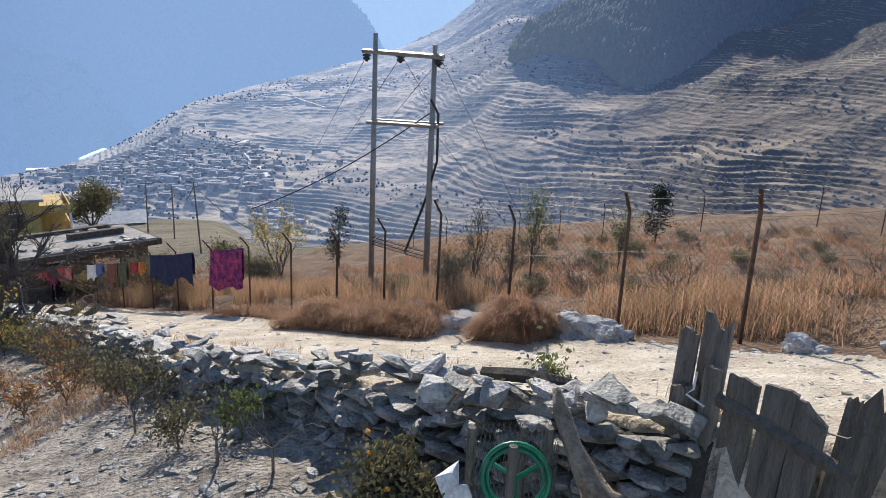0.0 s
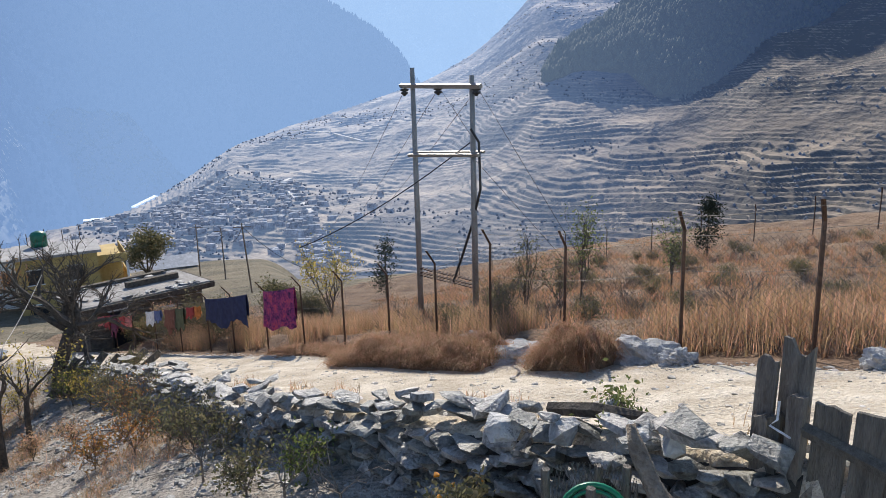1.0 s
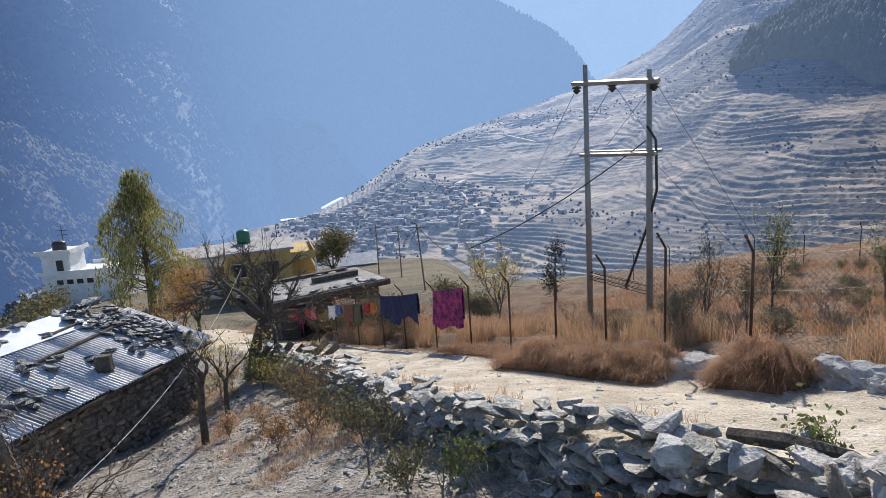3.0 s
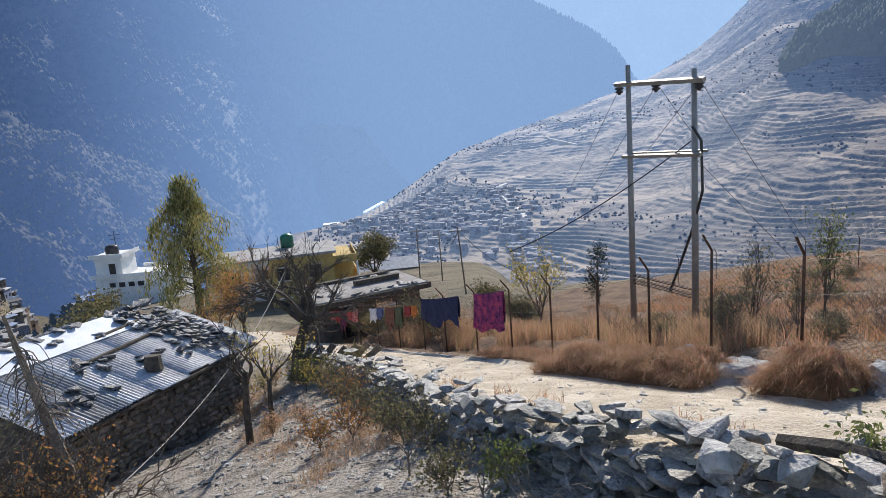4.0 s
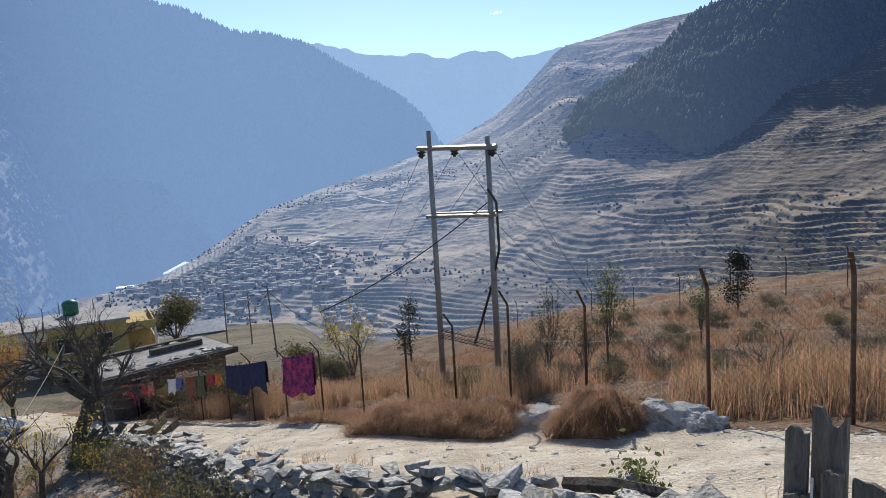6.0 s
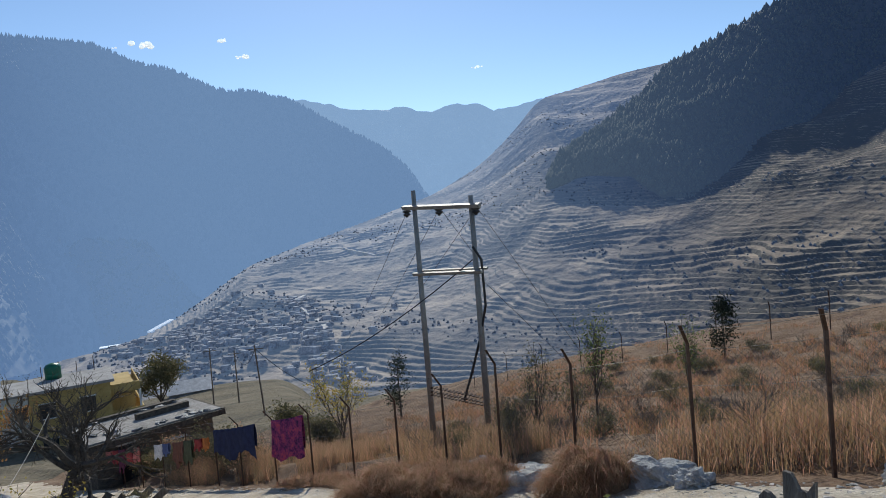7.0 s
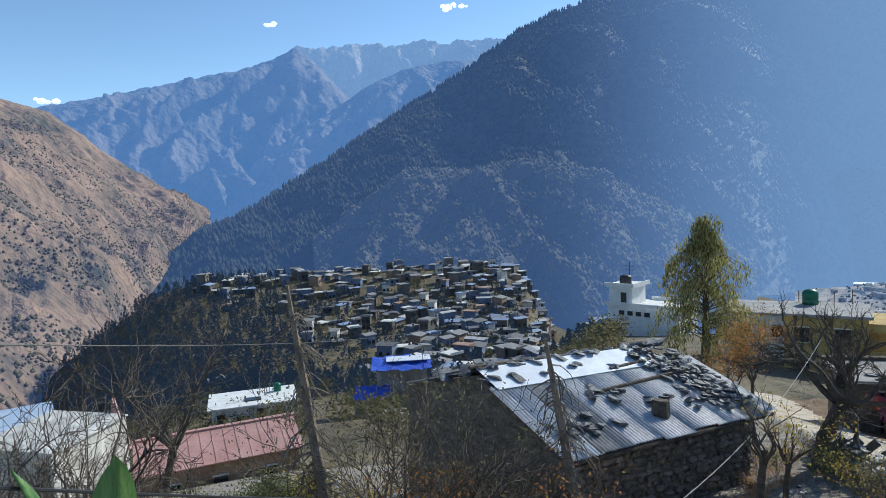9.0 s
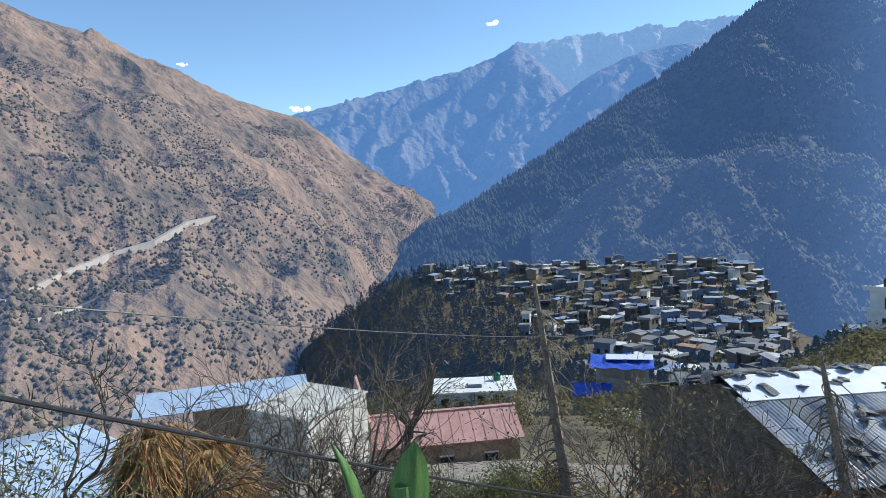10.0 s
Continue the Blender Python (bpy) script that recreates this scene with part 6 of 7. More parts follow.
grass("lane_grass", "thin dry grass along the lane edges", spots(900, -3, 22, 3.6, 4.5, GR, lambda s, d: wob(s, d, 2.2) > 0.15), 0.06, 0.22, 0.004, 0.5, 7, 0.05, M_GRASS)
grass("yard_grass", "dry tawny grass on the yard slope", spots(1500, 8, 20, 4.9, 6.8, GR, lambda s, d: wob(s, d, 1.1, 1) > 0.22), 0.04, 0.17, 0.004, 1.6, 12, 0.12, M_GRASS)


def mound(s0, s1, d0, d1, n, h, label, seed):
    """A drooping tussock bank of russet grass at the fence foot."""
    rng = np.random.default_rng(seed)
    s, d = rng.uniform(s0, s1, n), rng.uniform(d0, d1, n)
    q = np.clip(1 - ((s - (s0 + s1) / 2) / ((s1 - s0) / 2)) ** 2, 0, 1) * np.clip(1 - ((d - (d0 + d1) / 2) / ((d1 - d0) / 2)) ** 2, 0, 1)
    x, y = xy_of(s, d)
    z = ground_z(x, y) + h * np.sqrt(q) * (0.62 + 0.62 * np.abs(wob(x, y, 5.2)) + 0.3 * wob(x, y, 2.1, 4))
    P = np.stack([x, y, z], -1)
    L = rng.uniform(0.12, 0.34, n)
    out = np.stack([-0.35 + rng.normal(0, 0.75, n), -0.42 + rng.normal(0, 0.75, n)], -1)
    mid = P + np.stack([out[:, 0] * L * 0.35, out[:, 1] * L * 0.35, L * 0.45], -1)
    tip = P + np.stack([out[:, 0] * L * 0.8, out[:, 1] * L * 0.8, L * rng.uniform(-0.35, 0.75, n)], -1)
    b = rng.uniform(0, np.pi, n)
    w = np.stack([np.cos(b), np.sin(b), np.zeros(n)], -1) * (0.0028 * rng.uniform(0.6, 1.3, n))[:, None]
    V = np.stack([P - w, P + w, mid + w, tip, mid - w], 1).reshape(-1, 3)
    k = np.arange(n)[:, None] * 5
    T = np.concatenate([k + np.array([[0, 1, 2]]), k + np.array([[0, 2, 4]]), k + np.array([[4, 2, 3]])])
    t = thing("grass_mound", (0, 0, 0), label, "grass tussock", "grass mounds")
    ob = big_mesh("grass_tuft", V, T, [M_GRASS2], smooth=False)
    ob.parent = t
    ss, dd = np.meshgrid(np.linspace(s0, s1, 26), np.linspace(d0, d1, 16), indexing="ij")
    q = np.clip(1 - ((ss - (s0 + s1) / 2) / ((s1 - s0) / 2)) ** 2, 0, 1) * np.clip(1 - ((dd - (d0 + d1) / 2) / ((d1 - d0) / 2)) ** 2, 0, 1)
    xx, yy = xy_of(ss, dd)
    zz = ground_z(xx, yy) - 0.06 + h * np.sqrt(q) * (0.58 + 0.62 * np.abs(wob(xx, yy, 5.2)) + 0.3 * wob(xx, yy, 2.1, 4))
    i, j = np.meshgrid(np.arange(25), np.arange(15), indexing="ij")
    Q = np.stack([i * 16 + j, i * 16 + j + 1, (i + 1) * 16 + j + 1, (i + 1) * 16 + j], -1).reshape(-1, 4)
    ob = big_mesh("bank", np.stack([xx, yy, zz], -1).reshape(-1, 3), Q, [M_FIELD])
    ob.parent = t


mound(6.15, 10.2, 0.25, 1.55, 30000, 0.50, "bank of drooping russet grass at the fence foot", 1)
mound(4.3, 5.35, 0.35, 1.40, 12000, 0.52, "round tussock of russet grass beside the lane", 2)
mound(11.4, 14.5, -0.5, 0.45, 6000, 0.2, "low fringe of russet grass under the washing", 3)

# ---- houses ----
M_WHITE = mat("white_wash", (0.62, 0.62, 0.60), (0.80, 0.79, 0.76), 0.8, 0.9, 0.1, fine=5)
M_YELLOW = mat("ochre_paint", (0.40, 0.275, 0.085), (0.54, 0.39, 0.15), 0.7, 0.85, 0.1, fine=5)
M_CONC = mat("raw_concrete", (0.24, 0.23, 0.22), (0.42, 0.40, 0.38), 0.8, 0.9, 0.3, fine=6)
M_PINK = mat("faded_pink_sheet", (0.42, 0.22, 0.19), (0.56, 0.33, 0.29), 0.6, 0.6, 0.1, fine=5)
M_BLUE = mat("blue_tarpaulin", (0.02, 0.06, 0.42), (0.06, 0.14, 0.65), 1.2, 0.5, 0.4, fine=5)
M_BLUETIN = mat("pale_blue_sheet", (0.38, 0.48, 0.62), (0.55, 0.64, 0.76), 0.8, 0.5, 0.1, metal=0.2, fine=5)
M_CLAY = mat("clay_plaster", (0.22, 0.14, 0.09), (0.42, 0.30, 0.20), 0.9, 0.95, 0.3, fine=6)
M_STAINED = mat("stained_whitewash", (0.30, 0.28, 0.25), (0.74, 0.72, 0.67), 0.9, 0.95, 0.4, fine=5, stretch=(1, 1, 0.5))
M_DARK = mat("dark_opening", (0.012, 0.013, 0.016), (0.03, 0.03, 0.035), 2, 0.3, 0)
M_TANK = mat("green_water_tank", (0.0, 0.10, 0.05), (0.01, 0.15, 0.08), 2, 0.4, 0)
M_STRAWROOF = mat("mud_roof", (0.20, 0.185, 0.165), (0.40, 0.37, 0.34), 1.2, 0.95, 0.4, fine=9)


def opening(parent, x, y, z, w, h, face="y", depth=0.12, name="window"):
    """A framed dark opening set on a wall face, with a sill."""
    if face == "y":
        ob = part(name, box(x - w / 2, y - depth, z, x + w / 2, y + 0.05, z + h), M_DARK, parent)
        part("sill", box(x - w / 2 - 0.08, y - depth - 0.04, z - 0.08, x + w / 2 + 0.08, y + 0.02, z - 0.004), M_WHITE, ob)
        part("lintel", box(x - w / 2 - 0.08, y - depth - 0.04, z + h + 0.004, x + w / 2 + 0.08, y + 0.02, z + h + 0.08), M_WHITE, ob)
    else:
        ob = part(name, box(x - depth, y - w / 2, z, x + 0.05, y + w / 2, z + h), M_DARK, parent)
    return ob


def roof_slab(p, t=0.05):
    V = [tuple(q) for q in p] + [(q[0], q[1], q[2] - t) for q in p]
    return V, [(0, 1, 2, 3), (7, 6, 5, 4), (0, 4, 5, 1), (1, 5, 6, 2), (2, 6, 7, 3), (3, 7, 4, 0)]


def tank(parent, x, y, z, r=0.6, h=1.3, m=None):
    n = 14
    prof = [(0, 0), (r, 0), (r, h * 0.3), (r * 0.96, h * 0.33), (r, h * 0.36), (r, h * 0.75), (r * 0.8, h * 0.9), (r * 0.25, h), (0.001, h)]
    V = [(x + q * math.cos(k * 6.2832 / n), y + q * math.sin(k * 6.2832 / n), z + zz) for q, zz in prof for k in range(n)]
    F = [(i * n + k, i * n + (k + 1) % n, (i + 1) * n + (k + 1) % n, (i + 1) * n + k) for i in range(len(prof) - 1) for k in range(n)]
    part("water_tank", (V, F), m or M_TANK, parent, "green plastic water tank", True)


# shed with an earthen slab roof beside the lane; local x runs along its front
def yaw_of(a, b):
    return math.degrees(math.atan2(b[1] - a[1], b[0] - a[0]))


rz = yaw_of((-16.7, 25.3), (-13.2, 29.6))
shed = thing("slab_roof_shed", (-16.7, 25.3, -3.55), "low shed with a grey slab roof edged by dark beams", "shed", rz=rz)
part("roof", box(0.0, -0.2, 0, 5.7, 3.3, 0.16), M_STRAWROOF, shed)
part("eave_beam", box(-0.1, -0.34, -0.14, 5.85, -0.2, 0.10), M_BARK, shed)
part("eave_beam", box(5.7, -0.3, -0.14, 5.86, 3.3, 0.14), M_BARK, shed)
part("wall", merge(box(0.3, 0.1, -3.0, 5.4, 0.4, -0.01), box(5.1, 0.4, -3.0, 5.4, 3.1, -0.01), box(0.3, 2.8, -4.5, 5.1, 3.1, -0.01), box(0.3, 0.4, -3.5, 0.6, 2.8, -0.01)), M_MUDWALL, shed)
part("parapet", merge(box(2.6, 1.5, 0.16, 5.0, 1.8, 0.42), box(0.0, 2.95, 0.16, 5.0, 3.25, 0.30)), M_BARK, shed)
opening(shed, 1.6, 0.1, -2.0, 0.8, 1.7, name="door")
opening(shed, 3.6, 0.1, -1.5, 0.8, 0.8)
for k in range(22):
    ob = new("slate", HS.choice(SLATES))
    ob.parent = shed
    ob.matrix_basis = Matrix.LocRotScale((HS.uniform(0.2, 5.4), HS.choice((0.0, 0.1, 3.0, HS.uniform(0, 3.1))), 0.2), Euler((0, 0, HS.uniform(0, 3))), (HS.uniform(0.3, 0.7), 0.3, 0.12))

rz = yaw_of((-41.5, 54.2), (-36.2, 57.9))
yel = thing("yellow_house", (-41.5, 54.2, -15.0), "two-storey ochre house with a flat white roof and balconies", "house", rz=rz)
part("wall", box(0, 0, -1.5, 6.5, 6.5, 6.9), M_YELLOW, yel)
part("roof", box(-0.35, -0.35, 6.9, 6.85, 6.8, 7.15), M_CONC, yel)
part("wall", box(6.5, 2.0, -1.5, 8.6, 8.0, 6.1), M_YELLOW, yel)
part("balcony", merge(box(6.52, 0.6, 5.6, 9.0, 8.2, 5.75), box(8.9, 0.6, 5.75, 9.0, 8.2, 6.4), box(6.52, 0.6, 5.75, 8.9, 0.7, 6.4)), M_YELLOW, yel)
part("balcony", merge(box(6.52, 0.4, 3.2, 9.2, 8.2, 3.35), box(9.1, 0.4, 3.35, 9.2, 8.2, 4.0), box(6.52, 0.4, 3.35, 9.1, 0.5, 4.0)), M_YELLOW, yel)
for x, z in ((1.4, 4.6), (4.6, 4.6), (1.4, 1.4), (4.6, 1.4)):
    opening(yel, x, 0, z, 1.2, 1.3)
part("post", box(8.85, 0.55, -1.5, 9.05, 0.75, 5.6), M_WHITE, yel)
tank(yel, 2.0, 5.2, 7.15, 0.7, 1.5)
for k in range(4):
    part("roof_rod", tube([(1.0 + 1.5 * k, 6.2, 7.15), (1.0 + 1.5 * k, 6.2, 8.3 + 0.3 * (k % 2))], 0.04, 4), M_STEEL, yel)

ann = thing("flat_roof_house", (-50, 56, -14.5), "pale flat-roofed house behind the yellow one", "house", rz=rz)
part("wall", box(0, 0, -3, 8, 7, 5.2), M_WHITE, ann)
part("roof", box(-0.3, -0.3, 5.2, 8.3, 7.3, 5.42), M_CONC, ann)
opening(ann, 2, 0, 3.0, 1.1, 1.2)
opening(ann, 5, 0, 3.0, 1.1, 1.2)

wt_ = thing("white_house", (-108.5, 88.5, -27.5), "white flat-roofed house with a stair tower and water tank", "house", rz=22)
part("wall", box(0, 0, -4, 15, 9, 7.5), M_WHITE, wt_)
part("wall", box(0.2, 0.5, 7.5, 5.2, 6.5, 11.2), M_WHITE, wt_)
part("roof", merge(box(-0.6, -0.6, 7.5, 15.6, -0.3, 8.2), box(15.3, -0.3, 7.5, 15.6, 9.6, 8.2), box(5.2, 9.3, 7.5, 15.3, 9.6, 8.2)), M_WHITE, wt_)
part("roof", merge(box(-0.5, -0.2, 11.2, 5.9, 7.2, 11.5), box(-0.5, -0.2, 11.5, 5.9, 0.0, 12.0), box(5.7, 0.0, 11.5, 5.9, 7.2, 12.0)), M_WHITE, wt_)
opening(wt_, 3.4, 0.5, 8.0, 1.2, 2.1, name="door")
for x in (3.2, 5.0, 6.8, 8.6):
    opening(wt_, x, 0, 5.6, 1.1, 0.9)
tank(wt_, 2.6, 3.0, 11.5, 1.2, 1.9, M_BLACK)
part("aerial", merge(tube([(3.5, 3, 11.5), (3.5, 3, 16)], 0.06, 4), tube([(2.4, 3, 15.2), (4.6, 3, 15.2)], 0.05, 4), tube([(2.6, 3, 14.4), (4.4, 3, 14.4)], 0.05, 4)), M_STEEL, wt_)

gh = thing("grey_house", (-59.0, 110.5, -25.4), "small grey house with a gabled metal roof", "house", rz=30)
part("wall", box(0, 0, -4, 7, 5, 2.6), M_CONC, gh)
part("roof", ([(-0.4, -0.5, 2.5), (7.4, -0.5, 2.5), (7.4, 5.5, 2.5), (-0.4, 5.5, 2.5), (-0.4, 2.5, 4.2), (7.4, 2.5, 4.2)], [(0, 1, 5, 4), (2, 3, 4, 5), (0, 4, 3), (1, 2, 5), (0, 3, 2, 1)]), M_TIN, gh)
opening(gh, 2, 0, 0.8, 1, 1.1)
opening(gh, 5, 0, 0.8, 1, 1.1)

for (x, y), h, lean in (((-21.1, 56.6), 7.2, -0.6), ((-34.5, 75.0), 3.9, 0.1), ((-31.0, 74.0), 3.6, 0.0)):
    tp = thing("telegraph_pole", (x, y, -12.6), "wooden telegraph pole with a short crossarm", "pole", "telegraph poles")
    part("pole", tube([(0, 0, -3), (lean, 0, h)], [0.09, 0.06], 8), M_LOG, tp)
    part("crossarm", tube([(lean - 0.8, 0, h - 0.4), (lean + 0.8, 0.1, h - 0.35)], 0.04, 4), M_LOG, tp)
ln = thing("street_wires", (0, 0, 0), "drooping wires between the telegraph poles", "wire")
part("wire", tube(sag((-21.7, 56.6, -5.7), (-14, 60, -11.0), 1.2, 12), 0.025, 4), M_WIRE, ln)
part("wire", tube(sag((-21.7, 56.6, -5.8), (-31.0, 74, -9.2), 1.4, 12), 0.025, 4), M_BLACK, ln)

# roofs below the yard; local x runs across the view
pink = thing("pink_roof_house", (-46.0, 0.05, -12.8), "long house under a faded pink metal roof", "house", rz=yaw_of((-46.0, 0.05), (-45.9, 10.9)))
nb = 10.8
part("roof", ([(0, -0.2, 0), (nb, -0.2, 0), (nb, 3.2, 1.3), (0, 3.2, 1.3), (nb, 6.6, 0), (0, 6.6, 0), (0, -0.2, -0.06), (nb, -0.2, -0.06), (nb, 6.6, -0.06), (0, 6.6, -0.06)], [(0, 1, 2, 3), (3, 2, 4, 5), (0, 6, 7, 1), (5, 4, 8, 9), (6, 9, 8, 7), (0, 3, 5), (0, 5, 9, 6), (1, 4, 2), (1, 7, 8, 4)]), M_PINK, pink)
part("ridge_cap", box(-0.1, 3.0, 1.27, nb + 0.1, 3.4, 1.36), M_PINK, pink)
for k in range(14):
    part("roof_rib", tube([(k * 0.78 + 0.3, -0.2, 0.01), (k * 0.78 + 0.3, 3.2, 1.31)], 0.025, 4), M_PINK, pink)
part("wall", box(0.3, 0.1, -6.0, nb - 0.3, 6.3, -0.08), M_CLAY, pink)
for x in (2.2, 5.2, 8.4):
    opening(pink, x, 0.1, -2.0, 0.9, 1.0)

gry = thing("whitewashed_house", (-41.0, -3.7, -15.0), "old house with a stained white wall under a flat slab roof", "house", rz=143)
part("wall", box(0, 0, -4, 6.0, 5, 6.3), M_STAINED, gry)
part("roof", roof_slab([(-0.2, -0.25, 6.42), (5.9, -0.25, 6.5), (5.9, 5.2, 6.6), (-0.2, 5.2, 6.55)], 0.1), M_STAINED, gry)
part("gable", ([(6.02, -0.1, 4.2), (6.02, 1.6, 4.2), (6.02, 0.9, 7.4), (6.25, -0.1, 4.2), (6.25, 1.6, 4.2), (6.25, 0.9, 7.4)], [(0, 1, 2), (3, 5, 4), (0, 2, 5, 3), (1, 4, 5, 2), (0, 3, 4, 1)]), M_PINK, gry, "pink painted gable end")
opening(gry, 1.2, 0, 2.4, 0.8, 1.0)
back = thing("tin_roof_house", (-52.0, -13.5, -11.6), "house with a weathered blue-grey metal roof and clay end wall", "house", rz=yaw_of((-52.0, -13.5), (-53.5, -4.9)))
part("wall", box(0.2, 0.2, -8, 8.6, 5, 1.0), M_CLAY, back)
part("roof", roof_slab([(-4.0, -0.5, 0.95), (9.0, -0.5, 0.95), (9.0, 2.8, 1.9), (-4.0, 2.8, 1.9)], 0.06), M_BLUETIN, back)
part("roof", roof_slab([(-4.0, 2.81, 1.9), (9.0, 2.81, 1.9), (9.0, 5.6, 1.0), (-4.0, 5.6, 1.0)], 0.06), M_BLUETIN, back)
opening(back, 7.6, 0.2, -1.6, 0.9, 1.1)

wh = thing("white_cottage", (-85.4, 8.4, -24.0), "white flat-roofed cottage with dark doors and windows", "house", rz=yaw_of((-85.4, 8.4), (-84.0, 18.3)))
part("wall", box(0, 0, -3, 10, 6, 2.75), M_WHITE, wh)
part("roof", box(-0.5, -0.6, 2.75, 10.5, 6.6, 2.95), M_WHITE, wh)
part("roof_solar_panel", box(4.0, 1.2, 2.97, 6.0, 2.4, 3.1), M_DARK, wh)
tank(wh, 8.2, 4.5, 2.95, 0.5, 1.1)
opening(wh, 1.1, 0, 0.4, 1.0, 1.7, name="window")
opening(wh, 3.4, 0, 0.0, 1.1, 1.6, name="door")
opening(wh, 5.9, 0, 0.4, 1.1, 1.9, name="window")
opening(wh, 8.2, 0, 0.0, 1.1, 2.3, name="door")
part("ladder", merge(tube([(4.5, -0.4, 0.0), (4.5, -0.05, 2.7)], 0.05, 4), tube([(4.95, -0.4, 0.0), (4.95, -0.05, 2.7)], 0.05, 4), *[tube([(4.5, -0.37 + 0.05 * k, 0.3 + 0.35 * k), (4.95, -0.37 + 0.05 * k, 0.3 + 0.35 * k)], 0.03, 4) for k in range(7)]), M_LOG, wh)
part("mast", tube([(6.5, 3, 2.95), (6.5, 3, 9.5)], 0.05, 4), M_STEEL, wh)

tarp = thing("tarpaulin_house", (-85.9, 30.0, -25.4), "unfinished concrete house with a blue tarpaulin roof", "house", rz=yaw_of((-85.9, 30.0), (-83.4, 36.5)))
for x in (0.2, 3.4, 6.6):
    part("pillar", box(x, 0, -3, x + 0.45, 0.45, 5.6), M_CONC, tarp)
part("wall", merge(box(0.65, 0.3, -3, 3.4, 0.5, 4.2), box(0.2, 4.5, -3, 7.0, 4.8, 5.6)), M_CONC, tarp)
V = [(-0.6 + 8.4 * i / 12, -0.6 + 6.2 * j / 8, 5.75 + 0.5 * j / 8 + 0.12 * math.sin(i * 1.7 + j) + 0.08 * math.sin(j * 2.1 + i * 0.6) - t) for t in (0, 0.05) for i in range(13) for j in range(9)]
F = [(i * 9 + j, (i + 1) * 9 + j, (i + 1) * 9 + j + 1, i * 9 + j + 1) for i in range(12) for j in range(8)]
F += [tuple(k + 117 for k in f[::-1]) for f in F]
part("tarpaulin", (V, F), M_BLUE, tarp, "blue tarpaulin pulled over the roof", True)
part("roof_sheet", box(1.5, 1.8, 6.35, 7.8, 4.6, 6.42), M_PLASTIC, tarp)
low = thing("tarpaulin_heap", (-84.5, 26.3, -25.0), "low lean-to covered by a creased blue tarpaulin", "shelter", rz=66)
V = [(5 * i / 10, 3.2 * j / 6, 2.2 + 0.9 * j / 6 + 0.12 * math.sin(i * 2.3 + j * 1.4) - t) for t in (0, 0.06) for i in range(11) for j in range(7)]
F = [(i * 7 + j, (i + 1) * 7 + j, (i + 1) * 7 + j + 1, i * 7 + j + 1) for i in range(10) for j in range(6)]
F += [tuple(k + 77 for k in f[::-1]) for f in F]
part("tarpaulin", (V, F), M_BLUE, low, "", True)
part("wall", box(0.1, 0.2, -2, 4.9, 3.0, 2.15), M_CONC, low)
for x, y, z in ((-80.0, 27.0, -25.5), (-79.0, 28.6, -25.5), (-80.5, 35.5, -25.0), (-81.2, 37.2, -25.0)):
    g = thing("green_tank", (x, y, z), "green plastic tank among the rubble", "tank", "green tanks")
    tank(g, 0, 0, -1.0, 0.9, 2.2)
terr = thing("rubble_terrace", (-72, 24.5, -26), "stone terrace wall piled with rubble", "terrace", rz=60)
part("wall", box(0, 0, -3, 17, 0.8, 3.2), M_STONE_I, terr)
part("rubble", merge(*[moved(HS.choice(RUBBLE), Matrix.LocRotScale((HS.uniform(0, 17), HS.uniform(0.2, 4), 3.2 + HS.uniform(-0.1, 0.3)), Euler((HS.random(), 0, HS.random() * 6)), (HS.uniform(0.3, 1.2), 0.6, 0.4))) for _ in range(90)]), M_CHALK, terr)
part("floor", box(0, 0.8, -3, 17, 9, 3.0), M_CONC, terr)
blu = thing("blue_roof_house", (-13.6, -6.6, -0.9), "house with a long pale blue metal roof", "house", rz=yaw_of((-12.9, -6.3), (-20.7, -1.7)) )
part("roof", roof_slab([(-4.0, -0.4, -1.0), (4.4, -0.4, -1.0), (4.4, 3.2, -0.1), (-4.0, 3.2, -0.1)]), M_BLUETIN, blu)
part("roof", roof_slab([(-4.0, 3.25, -0.1), (4.4, 3.25, -0.1), (4.4, 6.6, -0.9), (-4.0, 6.6, -0.9)]), M_BLUETIN, blu)
for k in range(11):
    part("roof_rib", tube([(-3.8 + 0.77 * k, -0.4, -0.99), (-3.8 + 0.77 * k, 3.2, -0.08)], 0.022, 4), M_BLUETIN, blu)
part("wall", box(-3.7, 0.0, -6.0, 4.1, 6.2, -1.06), M_MUDWALL, blu)

# ---- the village on the ridge ----
VR = random.Random(55)
V_WALLS = [mat("village_wall_" + n, a, tuple(min(1, c * 1.5) for c in a), 0.5, 0.9, 0.1, fine=3) for n, a in (("stone", (0.15, 0.13, 0.11)), ("clay", (0.24, 0.17, 0.12)), ("white", (0.50, 0.47, 0.43)), ("dark", (0.08, 0.075, 0.07)), ("blue", (0.14, 0.17, 0.24)))]
V_ROOFS = [mat("village_roof_" + n, a, tuple(min(1, c * 1.5) for c in a), 0.6, 0.75, 0.1, fine=3) for n, a in (("bright", (0.34, 0.335, 0.33)), ("grey", (0.19, 0.185, 0.18)), ("white", (0.52, 0.50, 0.47)), ("slate", (0.10, 0.10, 0.105)), ("blue", (0.17, 0.22, 0.32)), ("rust", (0.27, 0.17, 0.125)))]


